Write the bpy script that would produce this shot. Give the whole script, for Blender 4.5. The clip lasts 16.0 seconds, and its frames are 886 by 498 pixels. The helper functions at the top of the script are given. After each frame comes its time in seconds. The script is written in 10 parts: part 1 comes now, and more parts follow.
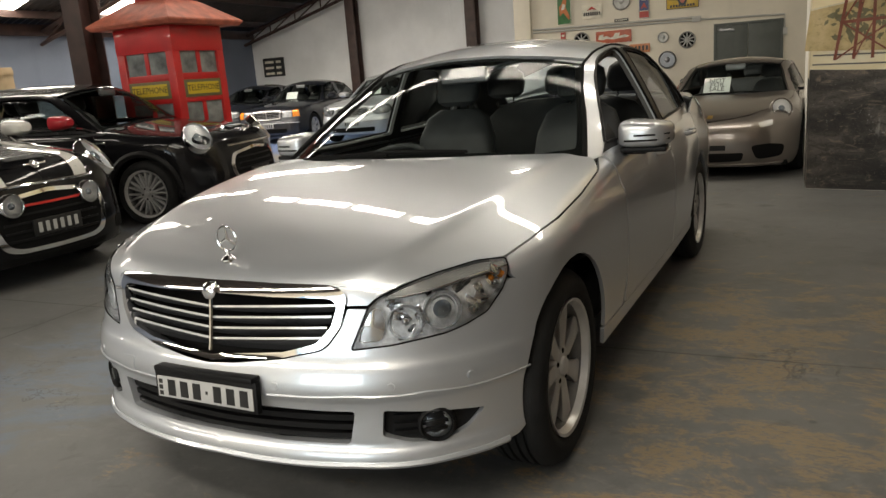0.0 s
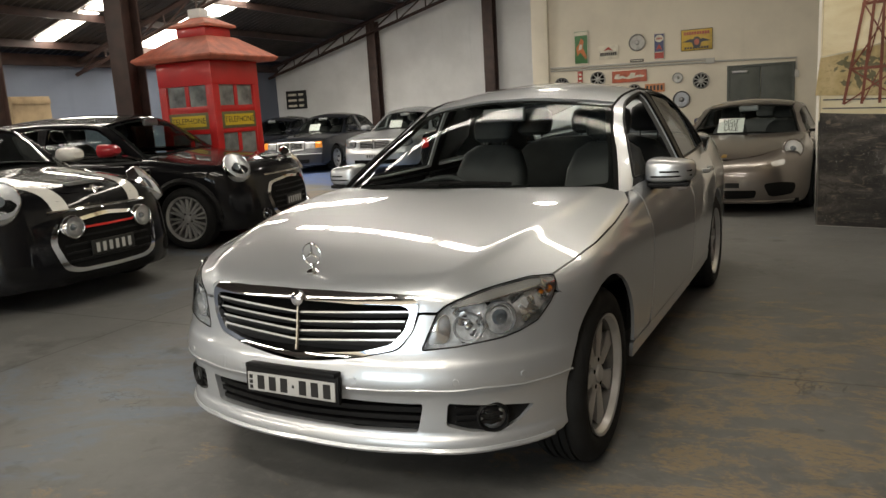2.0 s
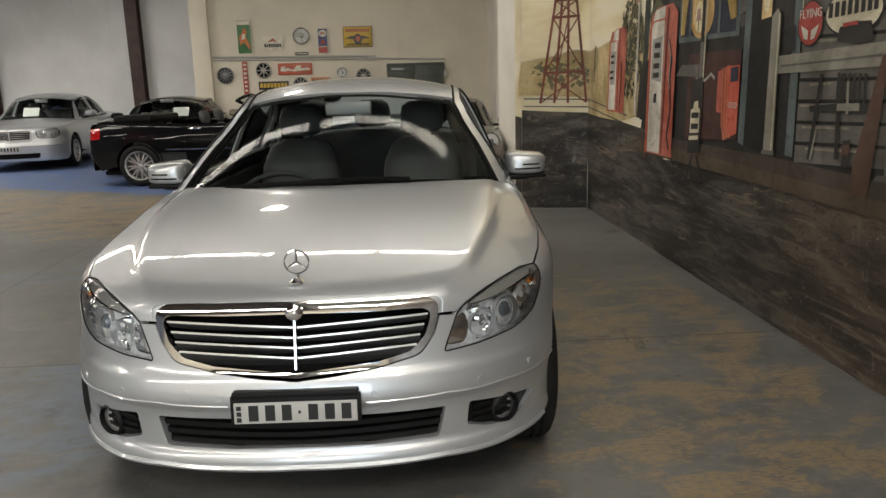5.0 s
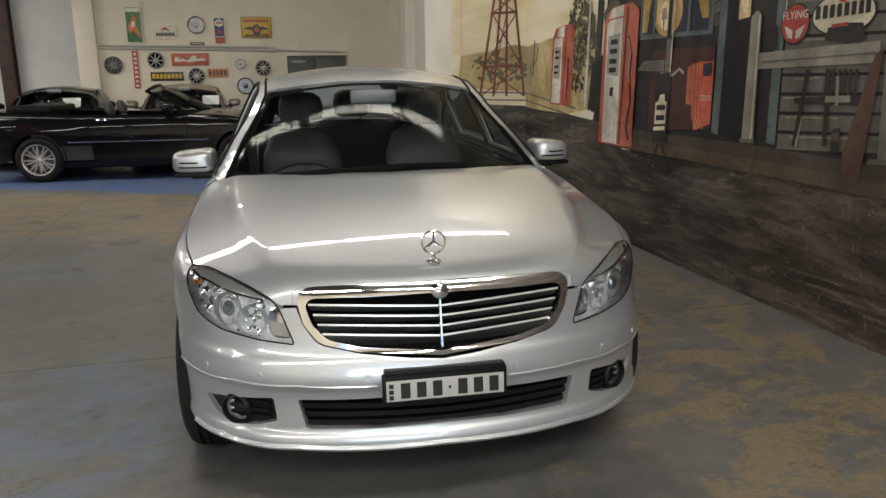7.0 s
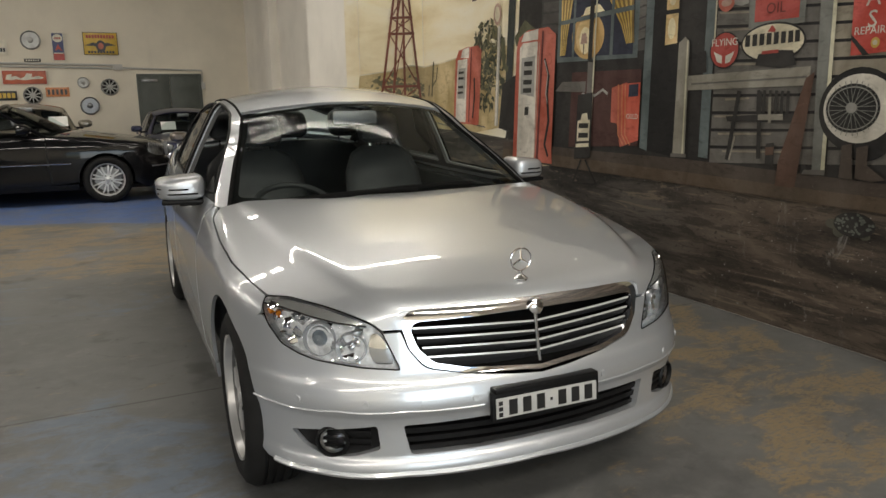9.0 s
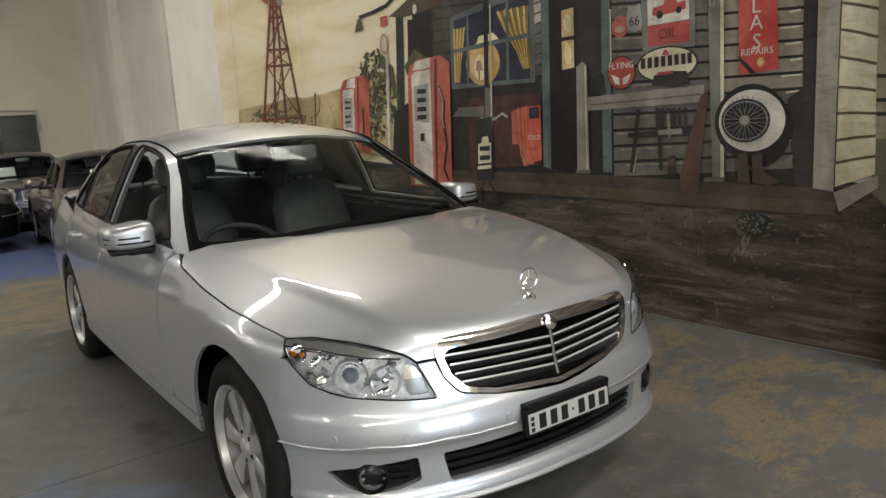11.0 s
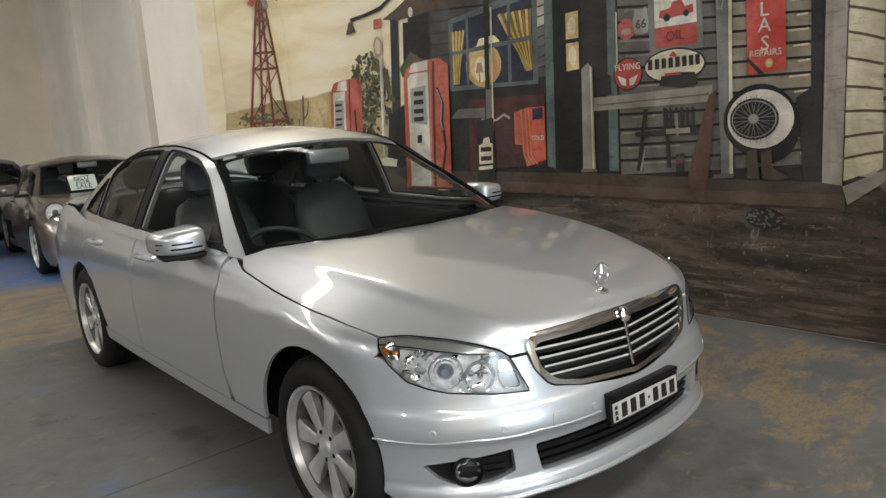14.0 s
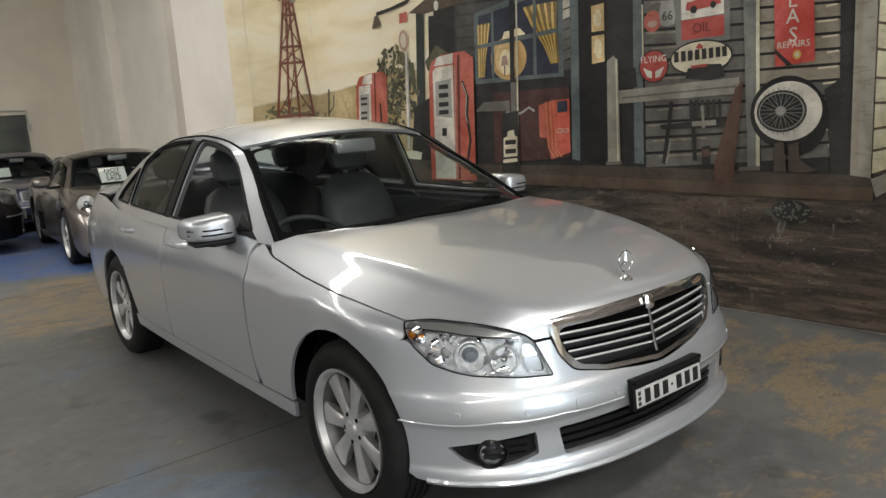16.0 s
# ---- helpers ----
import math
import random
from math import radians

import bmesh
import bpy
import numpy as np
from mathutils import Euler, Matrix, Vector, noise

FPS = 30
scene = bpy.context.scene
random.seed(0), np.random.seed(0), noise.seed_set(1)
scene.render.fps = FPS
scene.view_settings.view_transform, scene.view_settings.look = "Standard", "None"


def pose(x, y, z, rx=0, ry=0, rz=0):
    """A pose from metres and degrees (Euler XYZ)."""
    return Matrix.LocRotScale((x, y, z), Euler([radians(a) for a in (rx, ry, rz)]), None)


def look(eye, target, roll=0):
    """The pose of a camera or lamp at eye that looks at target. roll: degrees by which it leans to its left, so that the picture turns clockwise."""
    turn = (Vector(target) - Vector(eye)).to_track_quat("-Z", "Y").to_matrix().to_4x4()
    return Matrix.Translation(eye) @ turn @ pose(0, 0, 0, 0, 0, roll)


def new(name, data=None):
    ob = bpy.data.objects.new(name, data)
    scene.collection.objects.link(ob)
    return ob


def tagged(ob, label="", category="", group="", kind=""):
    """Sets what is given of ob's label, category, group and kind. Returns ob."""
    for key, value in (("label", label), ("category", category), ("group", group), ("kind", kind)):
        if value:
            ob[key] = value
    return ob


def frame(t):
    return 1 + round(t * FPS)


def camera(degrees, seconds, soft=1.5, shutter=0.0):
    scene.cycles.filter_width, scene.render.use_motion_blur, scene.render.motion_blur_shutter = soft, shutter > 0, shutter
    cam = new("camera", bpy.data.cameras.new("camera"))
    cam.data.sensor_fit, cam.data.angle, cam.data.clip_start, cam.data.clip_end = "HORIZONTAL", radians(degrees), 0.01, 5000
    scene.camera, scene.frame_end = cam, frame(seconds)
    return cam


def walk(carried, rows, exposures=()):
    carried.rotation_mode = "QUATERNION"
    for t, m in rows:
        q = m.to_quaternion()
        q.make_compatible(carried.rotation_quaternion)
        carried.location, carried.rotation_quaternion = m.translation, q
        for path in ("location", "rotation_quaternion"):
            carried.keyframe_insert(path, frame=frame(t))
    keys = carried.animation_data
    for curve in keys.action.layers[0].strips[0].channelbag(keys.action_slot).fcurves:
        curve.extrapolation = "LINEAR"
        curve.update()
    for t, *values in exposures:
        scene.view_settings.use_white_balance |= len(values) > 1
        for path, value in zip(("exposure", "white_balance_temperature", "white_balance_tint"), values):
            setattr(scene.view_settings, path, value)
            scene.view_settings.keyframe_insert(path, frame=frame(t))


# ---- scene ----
cam = camera(61.3, 16.0)
PATH = [
    (0, (0.316, 0.301, 1.279), (-0.508, 2.067, 0.827), -4.4),
    (0.5, (0.431, 0.2, 1.281), (-0.43, 1.96, 0.878), -2.3),
    (1, (0.489, 0.108, 1.266), (-0.447, 1.801, 0.759), -2.7),
    (1.5, (0.446, 0.023, 1.281), (-0.589, 1.683, 0.866), -4.9),
    (2, (0.32, -0.081, 1.316), (-0.53, 1.692, 0.951), -3.4),
    (2.5, (0.189, -0.082, 1.335), (-0.501, 1.76, 0.972), -1.4),
    (3, (-0.051, -0.032, 1.338), (-0.513, 1.888, 1.018), -6.0),
    (3.5, (-0.235, -0.035, 1.314), (-0.618, 1.881, 0.886), -2.6),
    (4, (-0.424, -0.173, 1.342), (-0.682, 1.764, 0.914), -3.1),
    (4.2, (-0.512, -0.229, 1.359), (-0.662, 1.722, 0.943), -3.6),
    (6.3, (-1.397, -0.287, 1.383), (-1.084, 1.638, 0.941), 0.8),
    (6.5, (-1.487, -0.301, 1.38), (-1.134, 1.618, 0.94), 0.3),
    (7, (-1.675, -0.244, 1.363), (-1.225, 1.653, 0.915), -0.8),
    (7.5, (-1.9, -0.147, 1.369), (-1.346, 1.715, 0.896), -3.2),
    (8, (-2.116, -0.136, 1.381), (-1.454, 1.687, 0.892), -2.0),
    (8.5, (-2.32, -0.114, 1.417), (-1.58, 1.69, 0.972), -3.5),
    (9, (-2.443, -0.003, 1.385), (-1.574, 1.752, 0.978), -0.8),
    (9.2, (-2.473, 0.071, 1.389), (-1.508, 1.779, 0.999), -2.1),
    (11.3, (-2.978, 0.293, 1.421), (-1.709, 1.798, 1.068), -5.0),
    (11.5, (-3.01, 0.34, 1.412), (-1.707, 1.816, 1.06), -6.8),
    (12, (-3.124, 0.399, 1.428), (-1.711, 1.769, 1.072), -4.7),
    (12.5, (-3.25, 0.431, 1.444), (-1.796, 1.754, 1.077), -6.5),
    (13, (-3.28, 0.427, 1.446), (-1.773, 1.695, 1.096), -3.9),
    (13.5, (-3.292, 0.465, 1.449), (-1.912, 1.864, 1.079), -4.5),
    (14, (-3.285, 0.47, 1.448), (-1.967, 1.931, 1.089), -3.9),
    (14.5, (-3.287, 0.447, 1.448), (-1.957, 1.893, 1.073), -2.5),
    (15, (-3.294, 0.433, 1.442), (-1.929, 1.85, 1.082), -2.5),
    (15.5, (-3.307, 0.442, 1.442), (-2.03, 1.931, 1.051), -3.7),
    (16, (-3.322, 0.447, 1.42), (-2.051, 1.947, 1.056), -3.8),
]
walk(cam, [(t, look(eye, target, roll)) for t, eye, target, roll in PATH], [(0.0, 1.10, 7150, 10), (2.5, 1.00, 7150, 10), (7.0, 0.92, 6800, 10), (9.0, 0.96, 6900, 10), (12.0, 1.06, 6550, 10), (14.0, 1.20, 6500, 10), (16.0, 1.16, 6500, 10)])

# ---------------------------------------------------------------- world and light
world = bpy.data.worlds.new("world")
scene.world = world
world.use_nodes = True
_wn = world.node_tree.nodes
_sky = _wn.new("ShaderNodeTexSky")
_sky.sky_type, _sky.sun_disc = "NISHITA", False
_sky.sun_elevation, _sky.sun_rotation = radians(55), radians(20)
world.node_tree.links.new(_sky.outputs[0], _wn["Background"].inputs[0])
_wn["Background"].inputs[1].default_value = 0.12
_door = new("door_daylight", bpy.data.lights.new("door_daylight", "AREA"))
_door.data.shape, _door.data.size, _door.data.size_y, _door.data.energy, _door.data.color = "RECTANGLE", 5.0, 3.0, 100, (0.80, 0.90, 1.0)
_door.matrix_world = look((-2.4, -9.1, 1.8), (-2.4, 0, 1.6))


# ---------------------------------------------------------------- materials
def mat(name, color, rough=0.5, metal=0.0, coat=0.0, noise_scale=0.0, noise_amt=0.0, bump=0.0, bump_scale=60.0, spec=0.5):
    m = bpy.data.materials.new(name)
    m.use_nodes = True
    nt = m.node_tree
    b = nt.nodes["Principled BSDF"]
    b.inputs["Base Color"].default_value = (*color, 1)
    b.inputs["Roughness"].default_value = rough
    b.inputs["Metallic"].default_value = metal
    b.inputs["Coat Weight"].default_value = coat
    b.inputs["Coat Roughness"].default_value = 0.03
    b.inputs["Specular IOR Level"].default_value = spec
    if noise_amt or bump:
        tc = nt.nodes.new("ShaderNodeTexCoord")
    if noise_amt:
        n = nt.nodes.new("ShaderNodeTexNoise")
        n.inputs["Scale"].default_value, n.inputs["Detail"].default_value = noise_scale, 8
        nt.links.new(tc.outputs["Object"], n.inputs["Vector"])
        r = nt.nodes.new("ShaderNodeMapRange")
        r.inputs["From Min"].default_value, r.inputs["From Max"].default_value = 0.3, 0.7
        r.inputs["To Min"].default_value, r.inputs["To Max"].default_value = 1 - noise_amt, 1 + noise_amt
        nt.links.new(n.outputs["Fac"], r.inputs["Value"])
        h = nt.nodes.new("ShaderNodeHueSaturation")
        h.inputs["Color"].default_value = (*color, 1)
        nt.links.new(r.outputs[0], h.inputs["Value"])
        nt.links.new(h.outputs[0], b.inputs["Base Color"])
        r2 = nt.nodes.new("ShaderNodeMapRange")
        r2.inputs["To Min"].default_value, r2.inputs["To Max"].default_value = max(0.02, rough - 0.5 * noise_amt * rough), min(1, rough + 0.5 * noise_amt * rough)
        nt.links.new(n.outputs["Fac"], r2.inputs["Value"])
        nt.links.new(r2.outputs[0], b.inputs["Roughness"])
    if bump:
        n2 = nt.nodes.new("ShaderNodeTexNoise")
        n2.inputs["Scale"].default_value, n2.inputs["Detail"].default_value = bump_scale, 6
        nt.links.new(tc.outputs["Object"], n2.inputs["Vector"])
        bp = nt.nodes.new("ShaderNodeBump")
        bp.inputs["Strength"].default_value, bp.inputs["Distance"].default_value = bump, 0.01
        nt.links.new(n2.outputs["Fac"], bp.inputs["Height"])
        nt.links.new(bp.outputs[0], b.inputs["Normal"])
    return m


def glass(name, tint, rough=0.0, ior=1.45):
    """Thin glass: sees through with a tint, and mirrors by its Fresnel."""
    m = bpy.data.materials.new(name)
    m.use_nodes = True
    nt = m.node_tree
    out = nt.nodes["Material Output"]
    nt.nodes.remove(nt.nodes["Principled BSDF"])
    tr, gl, mx, fr = (nt.nodes.new("ShaderNode" + k) for k in ("BsdfTransparent", "BsdfGlossy", "MixShader", "Fresnel"))
    tr.inputs[0].default_value = (*tint, 1)
    gl.inputs["Roughness"].default_value = rough
    fr.inputs["IOR"].default_value = ior
    nt.links.new(fr.outputs[0], mx.inputs[0])
    nt.links.new(tr.outputs[0], mx.inputs[1])
    nt.links.new(gl.outputs[0], mx.inputs[2])
    nt.links.new(mx.outputs[0], out.inputs[0])
    return m


def car_paint(name, color, metal=0.0, rough=0.35, coat_ior=1.5):
    """Paint under clear coat, with fine flakes and faint dust."""
    m = mat(name, color, rough, metal, coat=1.0, spec=0.5 if metal else 0.05)
    nt = m.node_tree
    b = nt.nodes["Principled BSDF"]
    tc, n, r, h = (nt.nodes.new("ShaderNode" + k) for k in ("TexCoord", "TexNoise", "MapRange", "HueSaturation"))
    n.inputs["Scale"].default_value, n.inputs["Detail"].default_value = 900, 1
    nt.links.new(tc.outputs["Object"], n.inputs["Vector"])
    r.inputs["To Min"].default_value, r.inputs["To Max"].default_value = 0.9, 1.1
    nt.links.new(n.outputs["Fac"], r.inputs["Value"])
    h.inputs["Color"].default_value = (*color, 1)
    nt.links.new(r.outputs[0], h.inputs["Value"])
    nt.links.new(h.outputs[0], b.inputs["Base Color"])
    n2, r2 = nt.nodes.new("ShaderNodeTexNoise"), nt.nodes.new("ShaderNodeMapRange")
    n2.inputs["Scale"].default_value, n2.inputs["Detail"].default_value = 3, 6
    nt.links.new(tc.outputs["Object"], n2.inputs["Vector"])
    r2.inputs["To Min"].default_value, r2.inputs["To Max"].default_value = 0.005, 0.035
    nt.links.new(n2.outputs["Fac"], r2.inputs["Value"])
    nt.links.new(r2.outputs[0], b.inputs["Coat Roughness"])
    b.inputs["Coat IOR"].default_value = coat_ior
    return m


M = {
    "silver": car_paint("silver_paint", (0.555, 0.580, 0.610), 0.65, 0.38, 1.8),
    "black_paint": car_paint("black_paint", (0.004, 0.004, 0.005), coat_ior=1.36),
    "navy_paint": car_paint("navy_paint", (0.010, 0.012, 0.018), 0.2),
    "grey_paint": car_paint("grey_paint", (0.16, 0.14, 0.125), 0.7, 0.35),
    "gold_paint": car_paint("gold_paint", (0.30, 0.27, 0.22), 0.6, 0.35),
    "white_paint": car_paint("white_paint", (0.75, 0.74, 0.70)),
    "red_paint": car_paint("red_trim_paint", (0.55, 0.02, 0.02)),
    "chrome": mat("chrome", (0.85, 0.85, 0.86), 0.06, 1.0),
    "alloy": mat("alloy_wheel", (0.56, 0.56, 0.56), 0.32, 0.55, noise_scale=20, noise_amt=0.08),
    # alloy darkened: the shade inside the rim put into its colour
    "barrel": mat("shaded_wheel_barrel", (0.16, 0.16, 0.16), 0.45, 0.7, noise_scale=14, noise_amt=0.3),
    "rubber": mat("tyre_rubber", (0.013, 0.013, 0.013), 0.66, noise_scale=12, noise_amt=0.25, bump=0.15, bump_scale=200, spec=0.18),
    "plastic": mat("black_plastic", (0.008, 0.008, 0.0085), 0.45, noise_scale=40, noise_amt=0.2, spec=0.18),
    "matte_black": mat("matte_black", (0.006, 0.006, 0.006), 0.8, spec=0.1),
    "seat": mat("grey_leather", (0.050, 0.052, 0.054), 0.50, noise_scale=9, noise_amt=0.2, bump=0.2, bump_scale=150),
    "dash": mat("dashboard_plastic", (0.045, 0.047, 0.048), 0.6, bump=0.2, bump_scale=300),
    "steel": mat("brake_steel", (0.25, 0.25, 0.25), 0.35, 1.0, noise_scale=30, noise_amt=0.2),
    "amber": mat("amber_lens", (0.8, 0.25, 0.02), 0.15, coat=1.0),
    "red_lens": mat("red_lens", (0.45, 0.01, 0.01), 0.12, coat=1.0),
    "reflector": mat("lamp_reflector", (0.85, 0.86, 0.88), 0.25, 0.7),
    "grey_trim": mat("lamp_grey_bezel", (0.22, 0.22, 0.23), 0.35, 0.4),
    "white_plate": mat("number_plate_white", (0.46, 0.46, 0.45), 0.4, noise_scale=30, noise_amt=0.04),
    "plate_ink": mat("plate_black", (0.01, 0.01, 0.01), 0.45),
    "paper": mat("paper", (0.82, 0.82, 0.8), 0.8, noise_scale=8, noise_amt=0.03),
    "screen": glass("windscreen_glass", (0.68, 0.75, 0.73), 0.0, 1.09),
    "side_glass": glass("side_glass", (0.45, 0.50, 0.48), 0.0, 1.28),
    "lens": glass("clear_lens", (0.93, 0.94, 0.95)),
}


# ---------------------------------------------------------------- mesh helpers
def obj(name, bm, material, parent=None, label="", smooth=True, angle=40):
    """Links a bmesh as one mesh object, as a part when parent is given."""
    me = bpy.data.meshes.new(name)
    bm.normal_update()
    bm.to_mesh(me)
    bm.free()
    me.materials.append(material)
    if smooth:
        me.shade_smooth()
        me.set_sharp_from_angle(angle=radians(angle))
    ob = new(name, me)
    if parent is not None:
        ob.parent = parent
    if label:
        ob["label"] = label
    return ob


part = obj


def thing(name, m, label, category, group="", kind=""):
    e = new(name)
    e.matrix_world = m
    e.empty_display_size = 0.1
    return tagged(e, label, category, group, kind)


def box(bm, x0, x1, y0, y1, z0, z1, bevel=0.0, m=None):
    r = bmesh.ops.create_cube(bm, size=1.0)
    vs = r["verts"]
    bmesh.ops.transform(bm, matrix=Matrix.Translation(((x0 + x1) / 2, (y0 + y1) / 2, (z0 + z1) / 2)) @ Matrix.Diagonal((x1 - x0, y1 - y0, z1 - z0, 1)), verts=vs)
    if bevel:
        es = list({e for v in vs for e in v.link_edges})
        r = bmesh.ops.bevel(bm, geom=es, offset=bevel, segments=2, affect="EDGES", profile=0.6)
        vs = list({v for f in r["faces"] for v in f.verts} | {v for v in vs if v.is_valid})
    if m is not None:
        bmesh.ops.transform(bm, matrix=m, verts=vs)
    return vs


def boxb(*a, **k):
    bm = bmesh.new()
    box(bm, *a, **k)
    return bm


def tube(bm, path, r, sides=8, cap=True, closed=False):
    """A round tube along a list of points."""
    pts = [Vector(p) for p in path]
    n = len(pts)
    rings = []
    up = Vector((0, 0, 1))
    for i, p in enumerate(pts):
        a = pts[(i - 1) % n] if (i or closed) else p
        b = pts[(i + 1) % n] if (i < n - 1 or closed) else p
        d = (b - a).normalized()
        s = d.cross(up)
        if s.length < 1e-3:
            s = d.cross(Vector((1, 0, 0)))
        s.normalize()
        w = s.cross(d)
        rr = r[i] if isinstance(r, (list, tuple)) else r
        rings.append([bm.verts.new(p + rr * (math.cos(2 * math.pi * k / sides) * s + math.sin(2 * math.pi * k / sides) * w)) for k in range(sides)])
    for i in range(n if closed else n - 1):
        a, b = rings[i], rings[(i + 1) % n]
        for k in range(sides):
            bm.faces.new((a[k], a[(k + 1) % sides], b[(k + 1) % sides], b[k]))
    if cap and not closed:
        bm.faces.new(rings[0][::-1])
        bm.faces.new(rings[-1])
    return bm


def revolve(bm, profile, sides=32, axis="x", m=None):
    """Turns (radius, along) points round an axis."""
    rings = []
    made = []
    for r, h in profile:
        ring = []
        for k in range(sides):
            a = 2 * math.pi * k / sides
            c, s = r * math.cos(a), r * math.sin(a)
            co = {"x": (h, c, s), "y": (c, h, s), "z": (c, s, h)}[axis]
            ring.append(bm.verts.new(co))
        rings.append(ring)
        made += ring
    for a, b in zip(rings, rings[1:]):
        for k in range(sides):
            bm.faces.new((a[k], a[(k + 1) % sides], b[(k + 1) % sides], b[k]))
    if m is not None:
        bmesh.ops.transform(bm, matrix=m, verts=made)
    return made


def plate_bm(outline, depth, m=None, bm=None):
    """A flat outline in x, z, given depth along +y."""
    bm = bm or bmesh.new()
    a = [bm.verts.new((x, 0, z)) for x, z in outline]
    b = [bm.verts.new((x, depth, z)) for x, z in outline]
    n = len(a)
    bm.faces.new(a)
    bm.faces.new(b[::-1])
    for i in range(n):
        bm.faces.new((a[i], b[i], b[(i + 1) % n], a[(i + 1) % n]))
    bmesh.ops.recalc_face_normals(bm, faces=bm.faces)
    if m is not None:
        bmesh.ops.transform(bm, matrix=m, verts=a + b)
    return bm


def text_ob(name, body, size, m, material, parent, depth=0.0015, align="CENTER", width=1.0):
    """Letters in the built-in font, as a mesh."""
    cu = bpy.data.curves.new(name, "FONT")
    cu.body, cu.size, cu.extrude, cu.align_x, cu.align_y = body, size, depth, align, "CENTER"
    cu.resolution_u = 2
    tmp = bpy.data.objects.new("tmp", cu)
    scene.collection.objects.link(tmp)
    me = bpy.data.meshes.new_from_object(tmp.evaluated_get(bpy.context.evaluated_depsgraph_get()))
    bpy.data.objects.remove(tmp)
    bpy.data.curves.remove(cu)
    me.materials.clear()
    me.materials.append(material)
    me.transform(m @ Matrix.Diagonal((width, 1, 1, 1)))
    ob = new(name, me)
    if parent is not None:
        ob.parent = parent
    return ob


# ---------------------------------------------------------------- curved car skin
from mathutils.geometry import delaunay_2d_cdt


def smax(a, b, k):
    h = np.clip(0.5 + 0.5 * (a - b) / k, 0, 1)
    return b + (a - b) * h + k * h * (1 - h)


def softplus(v, s):
    return s * np.logaddexp(0, v / s)


class Curve:
    """A smooth curve through knots (monotone cubic)."""

    def __init__(self, *knots):
        self.x, self.y = np.array(knots, float).T
        h, d = np.diff(self.x), np.diff(self.y) / np.diff(self.x)
        m = np.zeros(len(self.x))
        m[0], m[-1] = d[0], d[-1]
        for i in range(1, len(m) - 1):
            if d[i - 1] * d[i] > 0:
                w1, w2 = 2 * h[i] + h[i - 1], h[i] + 2 * h[i - 1]
                m[i] = (w1 + w2) / (w1 / d[i - 1] + w2 / d[i])
        self.m = m

    def __call__(self, t):
        t = np.asarray(t, float)
        i = np.clip(np.searchsorted(self.x, t) - 1, 0, len(self.x) - 2)
        h = self.x[i + 1] - self.x[i]
        s = (t - self.x[i]) / h
        s0 = np.clip(s, 0, 1)
        v = (2 * s0**3 - 3 * s0**2 + 1) * self.y[i] + (s0**3 - 2 * s0**2 + s0) * h * self.m[i] + (3 * s0**2 - 2 * s0**3) * self.y[i + 1] + (s0**3 - s0**2) * h * self.m[i + 1]
        return v + np.where(s < 0, s * h * self.m[i], 0) + np.where(s > 1, (s - 1) * h * self.m[i + 1], 0)


class Skin:
    """A car's outer form as two implicit solids: the lower body and the greenhouse."""

    def __init__(self, front, hood, width, side, plan, green, gwidth, tumble=0.5, ridge=None, crown=0.03, screen_bow=0.45, rear_bow=0.3, rear=None, soft=0.05, belt=0.94, gmid=2.4, crease=None):
        self.crease = crease
        self.front, self.hood, self.width, self.side, self.plan = Curve(*front), Curve(*hood), Curve(*width), Curve(*side), plan
        self.green, self.gwidth, self.tumble, self.ridge, self.crown = Curve(*green), Curve(*gwidth), tumble, ridge, crown
        self.screen_bow, self.rear_bow, self.rear, self.soft, self.belt, self.gmid = screen_bow, rear_bow, Curve(*rear), soft, belt, gmid

    def lower(self, p):
        ax, y, z = np.abs(p[..., 0]), p[..., 1], p[..., 2]
        sx = np.sqrt(ax * ax + 1e-6)
        side = ax - self.width(y) - self.side(z)
        top = self.hood(y) - self.crown * (ax / 0.5) ** 2
        if self.ridge:
            xr, sl, s = self.ridge
            top = top - sl(y) * softplus(ax - xr(y), s)
            if self.crease:
                top = top - self.crease[0](y) / (1 + np.exp(-np.clip((ax - xr(y)) / self.crease[1], -40, 40)))
        a2, a6 = self.plan
        fr = self.front(z) + a2 * ax**2 + a6 * ax**6 - y
        re = y - self.rear(z) + 0.10 * ax**2 + 0.25 * ax**6
        f = smax(side, (z - top) * 0.95, self.soft)
        f = smax(f, fr * 0.8, self.soft * 0.9)
        return smax(f, re * 0.9, 0.06)

    def greenhouse(self, p):
        ax, y, z = np.abs(p[..., 0]), p[..., 1], p[..., 2]
        w = np.clip((y - self.gmid + 0.5), 0, 1)
        yy = y - (self.screen_bow * (1 - w) - self.rear_bow * w) * ax**2
        top = self.green(yy) - 0.055 * (ax / 0.5) ** 2
        dz = z - self.belt
        wid = self.gwidth(y) - self.tumble * dz - 0.18 * dz * np.abs(dz)
        return smax(ax - wid, (z - top) * 0.8, 0.035)


def grad(f, p):
    g = np.zeros_like(p)
    for i in range(3):
        e = np.zeros(3)
        e[i] = 1e-3
        g[..., i] = (f(p + e) - f(p - e)) / 2e-3
    return g


def snap(f, p, n=12):
    """Moves points to the nearest place on the surface."""
    p = np.array(p, float)
    for _ in range(n):
        g = grad(f, p)
        p = p - (f(p) / np.maximum((g * g).sum(-1), 0.05))[..., None] * g * 0.8
    return p


